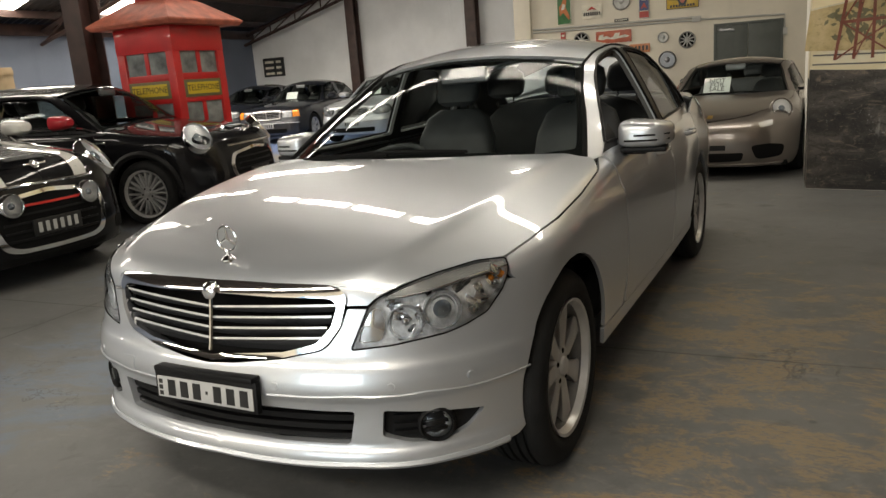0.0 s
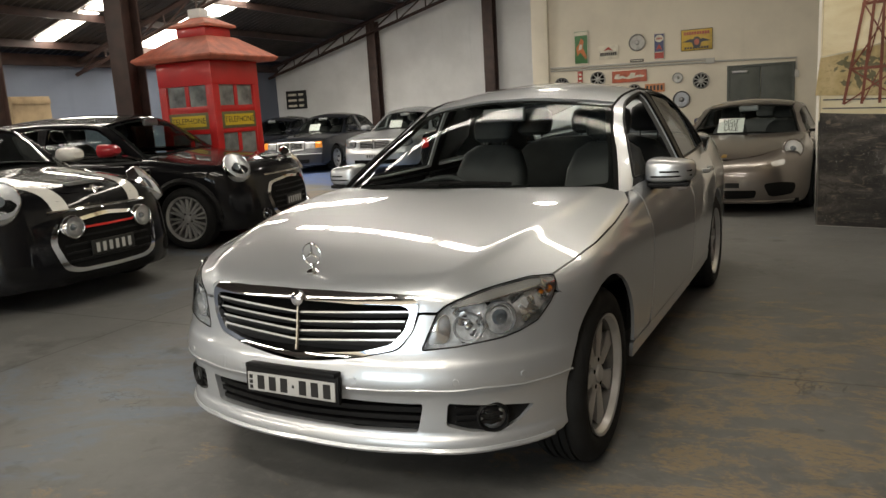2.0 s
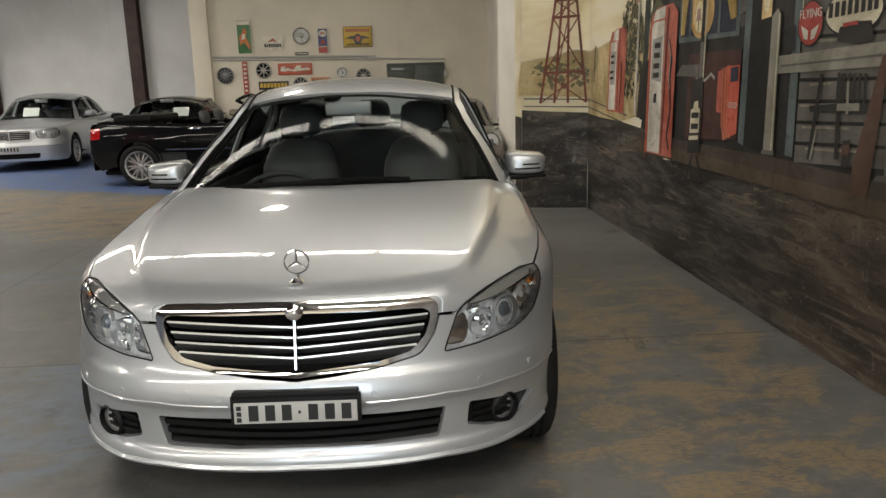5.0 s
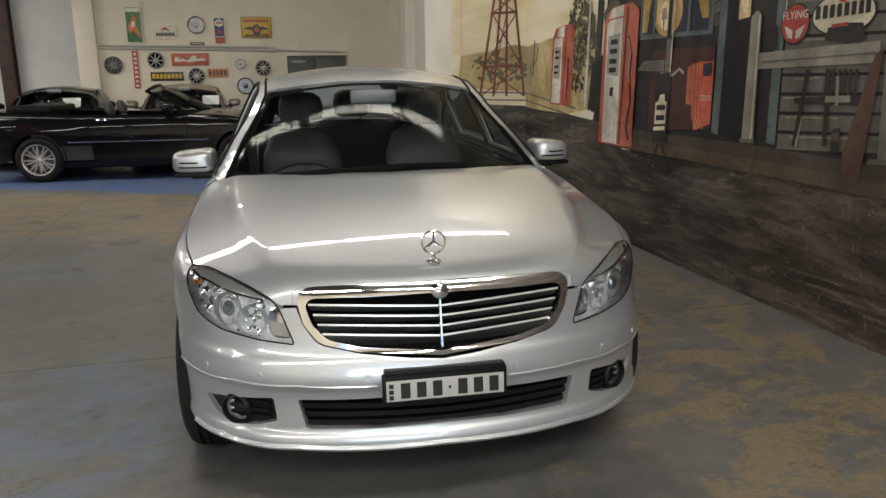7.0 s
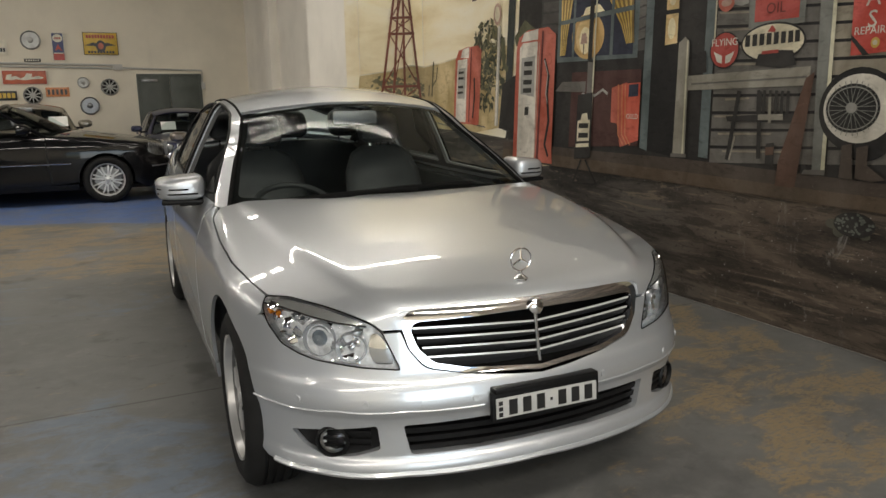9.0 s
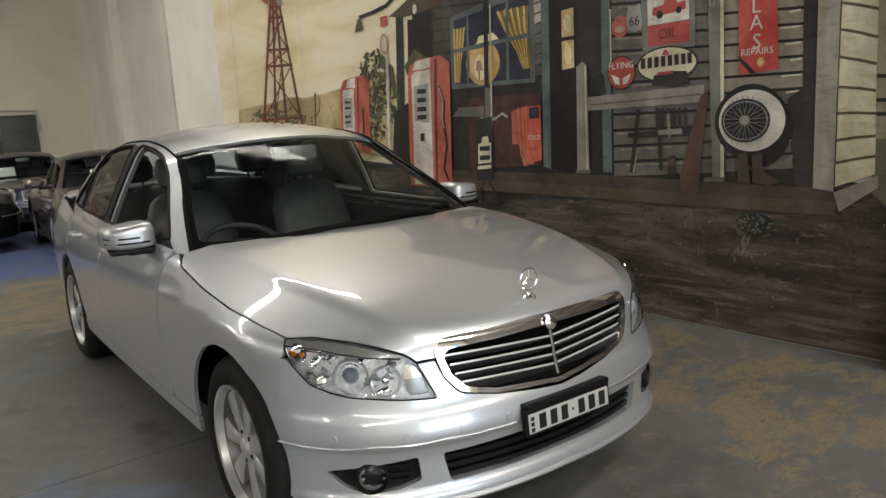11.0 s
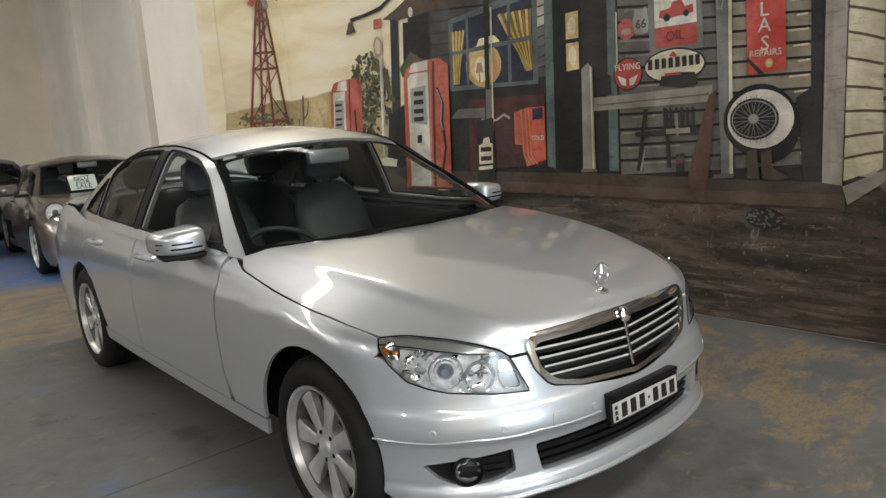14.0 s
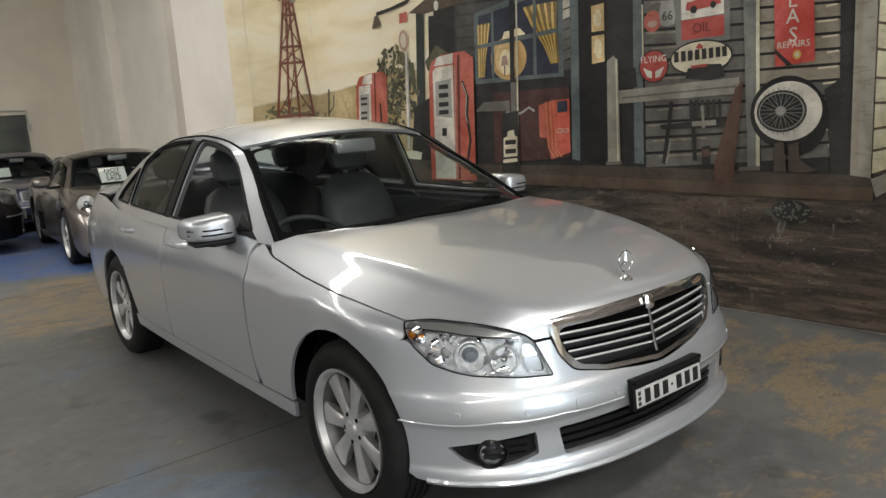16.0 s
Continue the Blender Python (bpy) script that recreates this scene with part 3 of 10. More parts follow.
def roof():
    """Corrugated sheets with purlins; bright sheets let the day in."""
    for side, (xa, xb) in enumerate(((XL - 0.2, RIDGE[0]), (RIDGE[0], 2.2))):
        bm = bmesh.new()
        strips = [(-9.3, YG + 0.3)]
        for y0, y1 in strips:
            n = int((y1 - y0) / 0.095)
            vs = []
            for i in range(n + 1):
                y = y0 + (y1 - y0) * i / n
                dz = 0.03 * (i % 2)
                vs.append([bm.verts.new((x, y, roof_z(x) + dz + h)) for h in (0.12, 0.2) for x in (xa, xb)])
            for a, b in zip(vs, vs[1:]):
                bm.faces.new((a[0], a[1], b[1], b[0]))
                bm.faces.new((a[2], b[2], b[3], a[3]))
        structure("ceiling", bm, M["roof"] if not side else M["roof_plain"], "dark corrugated roof sheets on steel purlins" if not side else "pale lined roof slope", "ceiling")
    # wide sheets low on the slope, unseen sheets over the entrance, and a narrow lit row across the hall
    lit = [(8.05, 0.45, (-14.2, -8.4, 4), "skylight_soft"), (14.05, 0.45, (-14.2, -8.4, 4), "skylight"), (11.2, 0.22, (-14.2, -9.4, 4), "skylight"), (-5.5, 0.45, (-14.2, -3.0, 7), "skylight"), (-5.5, 0.45, (-2.3, 1.9, 3), "skylight"), (7.4, 0.18, (-8.3, -2.85, 4), "skylight", -0.32), (7.4, 0.18, (-2.55, 1.9, 4), "skylight", -0.32)]
    # the row at -1.6 is an added fill for mural, floor and car front
    lit += [(-1.6, 0.36, (-2.3, 1.9, 3), "skylight")] + [(y, 0.17, (-14.2, -9.2, 4), "skylight") for y in (0.4, 3.4)]
    for y, half, xs, glowing, *lean in lit:
        k = lean[0] if lean else 0.0
        bm = bmesh.new()
        xx = np.linspace(*xs)
        for a, b in zip(xx, xx[1:]):
            q = [bm.verts.new((x, y + k * x + s, roof_z(x) + 0.105)) for x, s in ((a + 0.06, -half), (b - 0.06, -half), (b - 0.06, half), (a + 0.06, half))]
            bm.faces.new(q[::-1])
        structure("window_roof", bm, M[glowing], "bright translucent sheet in the roof, some rows added unseen", "skylight")
    bm = bmesh.new()
    for x in np.linspace(XL + 0.6, RIDGE[0] - 0.4, 9):
        box(bm, x - 0.035, x + 0.035, -9.2, YG, roof_z(x) - 0.04, roof_z(x) + 0.11)
    structure("trim", bm, M["beam"], "dark steel purlins under the roof", "purlin")


roof()


def truss(y):
    t = thing("roof_truss", pose(0, y, 0), "dark steel lattice roof truss", "truss", "roof trusses", "structure")
    bm = bmesh.new()
    xs = np.linspace(XL + 0.1, RIDGE[0], 14)
    tube(bm, [(x, 0, roof_z(x) - 0.1) for x in (XL, RIDGE[0])], 0.06, 4)
    part("top_chord", bm, M["beam"], t)
    bm = bmesh.new()
    low = lambda x: roof_z(x) - 0.35 - 0.022 * (x - XL)
    tube(bm, [(x, 0, low(x)) for x in (XL, RIDGE[0])], 0.045, 4)
    part("bottom_chord", bm, M["beam"], t)
    bm = bmesh.new()
    for i in range(13):
        a, b = xs[i], xs[i + 1]
        tube(bm, [(a, 0, low(a)), (b, 0, roof_z(b) - 0.1)], 0.022, 4)
        tube(bm, [(b, 0, roof_z(b) - 0.1), (b, 0, low(b))], 0.022, 4)
    part("web", bm, M["beam"], t)


for y in (1.5, 7.4, 12.4, YG - 0.35):
    truss(y)


def column(x, y, w, h, yaw=0):
    t = thing("steel_column", pose(x, y, 0, 0, 0, yaw), "dark red-brown steel H column", "column", "steel columns", "structure")
    part("flange", boxb(-w / 2, w / 2, -w / 2, -w / 2 + 0.02, 0, h, 0.003), M["beam"], t)
    part("flange", boxb(-w / 2, w / 2, w / 2 - 0.02, w / 2, 0, h, 0.003), M["beam"], t)
    part("web", boxb(-0.01, 0.01, -w / 2 + 0.02, w / 2 - 0.02, 0, h), M["beam"], t)
    part("base_plate", boxb(-w * 0.8, w * 0.8, -w * 0.8, w * 0.8, 0, 0.025, 0.003), M["beam"], t)


column(-10.98, YG - 0.2, 0.28, roof_z(-10.98) - 0.1)
column(-7.32, YG - 0.2, 0.30, roof_z(-7.32) - 0.1)
column(-7.72, 7.4, 0.30, roof_z(-7.72) - 0.2)
column(-12.9, 9.1, 0.24, roof_z(-12.9) - 0.2)
structure("trim", boxb(XL, XL + 0.12, -9, YG, 2.78, 3.02, 0.005), M["beam"], "dark eaves beam along the side wall", "beam")


# ---------------------------------------------------------------- the silver saloon
def wheel(parent, x, y, z, r, rim, width, out, spokes, style="plain", rim_mat="alloy", calliper=None, turn=0.0):
    """Tyre, rim, spokes, hub and brake of one wheel; out: +1 or -1, the side that it faces."""
    w = new("wheel")
    w.parent = parent
    w.matrix_local = pose(x, y, z, turn, 0, 0) @ Matrix.Diagonal((out, 1, 1, 1))
    h = width / 2
    bm = bmesh.new()
    revolve(bm, [(rim - 0.005, -h + 0.01), (rim + 0.02, -h), (r - 0.05, -h - 0.004), (r - 0.018, -h + 0.012), (r - 0.003, -h + 0.035), *[(r - d, c + e) for c in (-0.045, -0.015, 0.015, 0.045) for d, e in ((0, -0.006), (0.008, -0.004), (0.008, 0.004), (0, 0.006))], (r - 0.003, h - 0.035), (r - 0.018, h - 0.012), (r - 0.05, h + 0.004), (rim + 0.022, h + 0.001), (rim + 0.004, h - 0.012), (rim - 0.006, h - 0.022)], 48)
    bmesh.ops.recalc_face_normals(bm, faces=bm.faces)
    part("tyre", bm, M["rubber"], w)
    bm = bmesh.new()
    revolve(bm, [(rim - 0.012, -h + 0.02), (rim - 0.03, -h + 0.05), (rim - 0.035, h - 0.06), (rim - 0.016, h - 0.030)], 48)
    bmesh.ops.recalc_face_normals(bm, faces=bm.faces)
    part("rim_barrel", bm, M["barrel"], w)
    bm = bmesh.new()
    revolve(bm, [(rim - 0.016, h - 0.030), (rim - 0.010, h - 0.016), (rim - 0.006, h - 0.006), (rim + 0.004, h - 0.002), (rim + 0.003, h - 0.012)], 48)
    bmesh.ops.recalc_face_normals(bm, faces=bm.faces)
    part("rim", bm, M[rim_mat], w)
    part_disc = bmesh.new()
    revolve(part_disc, [(0.07, -0.01), (rim * 0.78, -0.01), (rim * 0.78, 0.012), (0.07, 0.012)], 32)
    part("brake_disc", part_disc, M["steel"], w)
    part("calliper", boxb(-0.03, 0.035, -0.07, 0.07, rim * 0.52, rim * 0.82, 0.012, Matrix.Rotation(radians(70), 4, "X")), calliper or M["steel"], w)
    back = bmesh.new()
    revolve(back, [(0.001, -0.03), (rim - 0.03, -0.03)], 32)
    part("dust_shield", back, M["matte_black"], w)
    face = h - 0.035
    for k in range(spokes):
        a = 2 * math.pi * (k + 0.5) / spokes
        rot = Matrix.Rotation(a, 4, "X")
        if style == "twin":
            for s in (-1, 1):
                bm = bmesh.new()
                q = [(0.05, s * 0.008), (rim * 0.55, s * 0.014), (rim - 0.018, s * 0.030)]
                spoke_bar(bm, q, 0.011, 0.010, face)
                bmesh.ops.transform(bm, matrix=rot, verts=bm.verts)
                part("spoke", bm, M[rim_mat], w)
        else:
            bm = bmesh.new()
            wide = {"plain": (0.021, 0.032, 0.046), "thin": (0.016, 0.015, 0.022)}[style]
            spoke_bar(bm, [(0.045, 0), (rim * 0.55, 0), (rim - 0.018, 0)], wide[0], wide[2], face)
            bmesh.ops.transform(bm, matrix=rot, verts=bm.verts)
            part("spoke", bm, M[rim_mat], w)
    bm = bmesh.new()
    revolve(bm, [(0.001, face + 0.016), (0.026, face + 0.015), (0.032, face + 0.010), (0.034, face + 0.004), (0.066, face + 0.002), (0.072, face - 0.012), (0.072, face - 0.05)], 28)
    bmesh.ops.recalc_face_normals(bm, faces=bm.faces)
    part("hub_cap", bm, M[rim_mat], w)
    for k in range(5):
        a = 2 * math.pi * k / 5
        bm = bmesh.new()
        revolve(bm, [(0.001, 0.004), (0.0085, 0.003), (0.0095, -0.01)], 8, m=Matrix.Translation((face + 0.002, 0.052 * math.cos(a), 0.052 * math.sin(a))))
        part("wheel_bolt", bm, M["matte_black"], w)
    return w


def spoke_bar(bm, pts, w0, w1, face):
    """A spoke that widens outwards, with a softly raised middle."""
    n = 6
    prev = None
    for i in range(n + 1):
        t = i / n
        rr = pts[0][0] + (pts[-1][0] - pts[0][0]) * t
        off = (1 - t) ** 2 * pts[0][1] + 2 * t * (1 - t) * pts[1][1] + t * t * pts[2][1]
        w = w0 + (w1 - w0) * t**1.5
        f = face + 0.002 - 0.012 * t * t + 0.01 * t
        ring = [bm.verts.new(c) for c in ((f - 0.035, off - w * 0.8, rr), (f - 0.006, off - w, rr), (f, off - w * 0.7, rr), (f, off + w * 0.7, rr), (f - 0.006, off + w, rr), (f - 0.035, off + w * 0.8, rr))]
        if prev:
            for k in range(6):
                bm.faces.new((prev[k], prev[(k + 1) % 6], ring[(k + 1) % 6], ring[k]))
        prev = ring
    bmesh.ops.recalc_face_normals(bm, faces=bm.faces)


def arc(cy, cz, r, a0, a1, x, n=10):
    return [(x, cy + r * math.cos(radians(a0 + (a1 - a0) * i / n)), cz + r * math.sin(radians(a0 + (a1 - a0) * i / n))) for i in range(n + 1)]


# field, bowl and slat: barely metallic near-white, mirrored skylight put into the colour
M["lamp_field"] = mat("lamp_reflector_field", (0.84, 0.85, 0.86), 0.30, 0.15, bump=0.9, bump_scale=22, noise_scale=45, noise_amt=0.35)
M["lamp_chrome"] = mat("lamp_reflector_chrome", (0.88, 0.89, 0.90), 0.06, 1.0)
M["lamp_bowl"] = mat("lamp_bowl_pale", (0.86, 0.86, 0.86), 0.28, 0.2, bump=0.5, bump_scale=50)
M["bright_slat"] = mat("pale_slat_edge", (0.82, 0.82, 0.82), 0.25, 0.45)
M["lining"] = mat("grey_pillar_lining", (0.09, 0.09, 0.088), 0.7, bump=0.2, bump_scale=200)
M["lamp_brow"] = mat("lamp_brow_grey", (0.42, 0.42, 0.41), 0.25, 0.4, coat=0.6)
SALOON = Skin(
    front=((0.10, 0.20), (0.20, 0.10), (0.245, 0.050), (0.268, 0.046), (0.305, 0.066), (0.36, 0.066), (0.426, 0.060), (0.443, 0.041), (0.47, 0.038), (0.52, 0.050), (0.555, 0.070), (0.60, 0.082), (0.73, 0.110), (0.85, 0.17)),
    hood=((-0.2, 0.52), (0.05, 0.72), (0.11, 0.766), (0.19, 0.795), (0.40, 0.860), (0.80, 0.934), (1.2, 0.975), (1.5, 0.985), (2.5, 0.99), (3.6, 1.04), (4.2, 1.06), (4.5, 1.04), (4.8, 0.95)),
    width=((-0.2, 0.70), (0.25, 0.80), (0.5, 0.852), (0.8, 0.876), (1.3, 0.883), (2.4, 0.886), (3.4, 0.872), (4.0, 0.85), (4.5, 0.79), (4.8, 0.70)),
    side=((0.1, -0.07), (0.2, -0.035), (0.3, -0.018), (0.5, -0.002), (0.62, 0.0), (0.72, -0.004), (0.775, -0.009), (0.81, -0.024), (0.9, -0.055), (1.0, -0.11), (1.1, -0.18)),
    plan=(0.26, 0.72),
    green=((0.9, 0.84), (1.12, 0.965), (1.45, 1.125), (1.8, 1.277), (2.05, 1.368), (2.3, 1.416), (2.6, 1.437), (3.0, 1.425), (3.4, 1.365), (3.8, 1.235), (4.2, 1.07)),
    gwidth=((1.2, 0.775), (1.6, 0.80), (2.2, 0.818), (3.0, 0.81), (3.6, 0.77), (4.2, 0.68)),
    tumble=0.42,
    ridge=(Curve((0.0, 0.42), (0.17, 0.462), (0.3, 0.530), (0.48, 0.588), (0.66, 0.634), (0.9, 0.668), (1.2, 0.692), (1.5, 0.702), (5, 0.72)), Curve((0.0, 0.30), (0.2, 0.32), (0.5, 0.30), (1.0, 0.27), (1.5, 0.14), (5, 0.08)), 0.007),
    crown=0.016, screen_bow=0.31, crease=(Curve((-0.2, 0.0), (0.16, 0.006), (0.4, 0.018), (1.0, 0.018), (1.4, 0.008), (1.6, 0.0), (5, 0.0)), 0.010), rear_bow=0.25,
    rear=((0.1, 4.45), (0.3, 4.56), (0.5, 4.58), (0.7, 4.57), (0.9, 4.53), (1.06, 4.46), (1.3, 4.3)),
)


def saloon():
    car = thing("car", pose(-1.183, 1.80, 0, 0, 0, -2.5), "silver four-door saloon car with chrome slatted grille", "car")
    S = SALOON
    low, top, P = S.lower, S.greenhouse, M["silver"]
    fine = 0.03
    # bonnet
    hood_half = [(0.0, 0.100, 0.762), (0.20, 0.110, 0.759), (0.36, 0.138, 0.752), (0.425, 0.165, 0.747, 0.012), (0.444, 0.172, 0.730, 0.01), (0.440, 0.165, 0.691, 0.004), (0.487, 0.172, 0.691, 0.004), (0.512, 0.187, 0.715), (0.600, 0.262, 0.753), (0.66, 0.335, 0.769), (0.71, 0.41, 0.776), (0.766, 0.470, 0.771, 0.01), (0.795, 0.60, 0.785), (0.818, 0.78, 0.81), (0.822, 1.03, 0.845), (0.808, 1.30, 0.885), (0.765, 1.405, 0.92), (0.60, 1.30, 0.955), (0.3, 1.17, 0.97), (0.0, 1.125, 0.972)]
    outline = hood_half + [(-q[0], *q[1:]) for q in hood_half[-2:0:-1]]
    panel("bonnet", low, outline, (0, 0.35, -1), P, car, step=0.0125, r=0.03)
    # wings
    wing = [(0.769, 0.473, 0.768), (0.797, 0.602, 0.783), (0.820, 0.782, 0.808), (0.824, 1.03, 0.843), (0.810, 1.30, 0.883), (0.775, 1.44, 0.92), (0.84, 1.47, 0.88), (0.875, 1.475, 0.7), (0.875, 1.455, 0.45), (0.86, 1.40, 0.34)] + arc(0.775, 0.340, 0.356, 0, 127, 0.875, 12) + [(0.783, 0.452, 0.717, 0.01), (0.778, 0.462, 0.745)]
    panel("wing", low, wing, (-1, 0.25, -0.45), P, car, step=fine, r=0.008, mirror=True)
    # bumper, each half round to the wheel arch, with the intake and fog lamp openings
    bumper = [(0.0, 0.05, 0.526, 0.0), (0.10, 0.06, 0.532), (0.25, 0.08, 0.551), (0.372, 0.125, 0.572, 0.03), (0.414, 0.15, 0.632), (0.431, 0.165, 0.684, 0.003), (0.484, 0.17, 0.684, 0.003), (0.443, 0.132, 0.574, 0.012), (0.55, 0.178, 0.583), (0.67, 0.265, 0.600), (0.71, 0.31, 0.613), (0.750, 0.365, 0.636), (0.775, 0.42, 0.69), (0.783, 0.45, 0.714, 0.02), (0.855, 0.594, 0.648, 0.004)] + arc(0.775, 0.340, 0.356, 125, 192, 0.865, 9) + [(0.80, 0.42, 0.252), (0.70, 0.25, 0.246), (0.45, 0.10, 0.244), (0.2, 0.05, 0.242), (0.0, 0.04, 0.242, 0.0)]
    intake = [(-0.001, 0.02, 0.40, 0.0), (0.20, 0.02, 0.400), (0.455, 0.09, 0.400, 0.012), (0.430, 0.09, 0.306, 0.014), (0.20, 0.03, 0.305), (-0.001, 0.02, 0.308, 0.0)]
    fog = [(0.532, 0.12, 0.402, 0.012), (0.64, 0.17, 0.390), (0.72, 0.24, 0.380), (0.770, 0.31, 0.368, 0.012), (0.735, 0.27, 0.325), (0.688, 0.22, 0.302, 0.02), (0.60, 0.15, 0.306), (0.522, 0.12, 0.328, 0.012)]
    cut = [(x, y, z, *r) for x, y, z, *r in intake[1:5]]
    half = bumper + [(0.0, 0.02, 0.308, 0.0)] + [cut[3], cut[2], cut[1], cut[0]] + [(0.0, 0.02, 0.40, 0.0)]
    panel("front_bumper", low, half, (-0.5, 1, 0), P, car, holes=[fog], step=0.019, gap=0.0, r=0.012, mirror=True, flange=0.03)
    inner = lambda p: low(p) + 0.045
    ring = [(0.49, 0.1, 0.41), (0.47, 0.1, 0.27), (0.2, 0.03, 0.24), (-0.2, 0.03, 0.24), (-0.47, 0.1, 0.27), (-0.49, 0.1, 0.41)]
    panel("intake_mesh", inner, ring, (0, 1, 0), M["matte_black"], car, step=0.05, gap=0, flange=0)
    for z, xw in ((0.372, 0.450), (0.345, 0.440), (0.318, 0.428)):
        bar = [(xw, 0.1, z + 0.010), (xw, 0.1, z - 0.006), (0.0, 0.02, z - 0.012), (-xw, 0.1, z - 0.006), (-xw, 0.1, z + 0.010), (0.0, 0.02, z + 0.004)]
        panel("intake_bar", lambda p: low(p) + 0.016, bar, (0, 1, 0), M["plastic"], car, step=0.05, gap=0, r=0.0, flange=0.02)
    # fog lamps
    fogbed = [(0.51, 0.12, 0.415), (0.72, 0.24, 0.40), (0.795, 0.33, 0.375), (0.72, 0.25, 0.29), (0.51, 0.12, 0.295)]
    panel("fog_lamp_surround", lambda p: low(p) + 0.022, fogbed, (-0.5, 1, 0), M["plastic"], car, step=0.04, gap=0, mirror=True, flange=0)
    for z in (0.374, 0.350, 0.328):
        bar = [(0.56, 0.12, z + 0.006), (0.70, 0.24, z + 0.006), (0.70, 0.24, z - 0.005), (0.56, 0.12, z - 0.005)]
        panel("fog_lamp_bar", lambda p: low(p) + 0.012, bar, (-0.5, 1, 0), M["plastic"], car, step=0.04, gap=0, r=0, mirror=True, flange=0.012)

    def foglamp(s):
        n = new("fog_lamp")
        n.parent = car
        n.matrix_local = pose(s * 0.634, 0.236, 0.346, 0, 0, s * 28)
        bm = bmesh.new()
        revolve(bm, [(0.052, 0.03), (0.053, -0.012), (0.046, -0.02), (0.041, -0.008), (0.040, 0.02)], 24, "y")
        bmesh.ops.recalc_face_normals(bm, faces=bm.faces)
        part("bezel", bm, M["plastic"], n)
        bm = bmesh.new()
        revolve(bm, [(0.001, 0.018), (0.025, 0.012), (0.041, -0.004)], 24, "y")
        part("reflector", bm, M["lamp_bowl"], n)
        bm = bmesh.new()
        revolve(bm, [(0.041, -0.006), (0.03, -0.014), (0.015, -0.018), (0.001, -0.019)], 24, "y")
        part("lens", bm, M["lens"], n)

    mirrored(foglamp)
    # headlamps: an open shell with reflector, projector, indicator and a clear cover
    lamp = [(0.445, 0.132, 0.577, 0.012), (0.55, 0.178, 0.586), (0.672, 0.266, 0.603), (0.71, 0.31, 0.616), (0.748, 0.365, 0.638), (0.773, 0.42, 0.69), (0.781, 0.452, 0.735), (0.770, 0.47, 0.766, 0.012), (0.71, 0.41, 0.773), (0.66, 0.335, 0.766), (0.600, 0.262, 0.750), (0.512, 0.187, 0.712), (0.487, 0.172, 0.688, 0.01)]
    panel("headlamp_reflector", low, lamp, (-0.6, 1, 0), M["lamp_field"], car, step=0.03, gap=-0.002, lift=-0.034, mirror=True, flange=-0.032)
    panel("headlamp_lens", low, lamp, (-0.6, 1, 0), M["lens"], car, step=0.025, gap=0.003, mirror=True, flange=0.012)
    lid = [(0.515, 0.19, 0.709), (0.60, 0.262, 0.746), (0.66, 0.335, 0.762), (0.71, 0.41, 0.769), (0.766, 0.468, 0.762), (0.776, 0.455, 0.742), (0.72, 0.385, 0.733), (0.66, 0.31, 0.720), (0.60, 0.25, 0.711), (0.545, 0.205, 0.705)]
    panel("headlamp_brow", lambda p: low(p) + 0.006, lid, (-0.6, 1, 0), M["lamp_brow"], car, step=0.02, gap=0.003, mirror=True, flange=0.03)
    trim = snap(low, dense(np.array([(0.525, 0.195, 0.703), (0.60, 0.25, 0.709), (0.66, 0.31, 0.718), (0.72, 0.385, 0.731), (0.773, 0.455, 0.741)], float), 0.03, False))
    seal = snap(low, dense(rounded(lamp, 0.01), 0.025))
    for s in (1, -1):
        bm = bmesh.new()
        tube(bm, [tuple(q * (s, 1, 1)) for q in trim - (0, -0.008, 0)], 0.0035, 6)
        part("brow_trim", bm, M["chrome"], car)
        bm = bmesh.new()
        tube(bm, [tuple(q * (s, 1, 1)) for q in seal], 0.0022, 6, closed=True)
        part("headlamp_seal", bm, M["matte_black"], car)
    side = [(0.455, 0.14, 0.586), (0.522, 0.17, 0.591), (0.528, 0.19, 0.64), (0.518, 0.188, 0.688), (0.494, 0.177, 0.682), (0.472, 0.157, 0.64)]
    panel("side_light_bowl", lambda p: low(p) + 0.014 + 1.6 * ((p[:, 0] - 0.485) ** 2 + (p[:, 2] - 0.645) ** 2), side, (-0.6, 1, 0), M["lamp_chrome"], car, step=0.012, gap=0.0, mirror=True, flange=0.03)
    amb = [(0.725, 0.41, 0.724), (0.757, 0.48, 0.735), (0.764, 0.46, 0.70), (0.738, 0.41, 0.692)]
    panel("indicator", lambda p: low(p) + 0.030, amb, (-0.6, 1, 0), M["lamp_chrome"], car, step=0.02, gap=0.0, mirror=True, flange=0.02)

    def headlamp(s):
        def bowl(x, y, z, r, depth, yaw, lens, name):
            n = new(name)
            n.parent = car
            n.matrix_local = pose(s * x, y, z, 0, 0, s * yaw)
            bm = bmesh.new()
            revolve(bm, [(0.001, depth), (r * 0.4, depth * 0.92), (r * 0.75, depth * 0.6), (r * 0.95, depth * 0.15), (r, 0.0), (r * 1.06, 0.004), (r * 1.08, 0.02)], 20, "y")
            part("reflector", bm, M["reflector"], n)
            bm = bmesh.new()
            if lens:
                revolve(bm, [(0.001, -0.004), (r * 0.3, -0.002), (r * 0.5, 0.010), (r * 0.62, 0.028), (r * 0.68, 0.045)], 20, "y")
                part("projector_lens", bm, M["lens_solid"], n)
                bm = bmesh.new()
                revolve(bm, [(r * 0.62, 0.02), (r * 0.70, 0.012), (r * 0.82, 0.02), (r * 0.8, 0.05)], 20, "y")
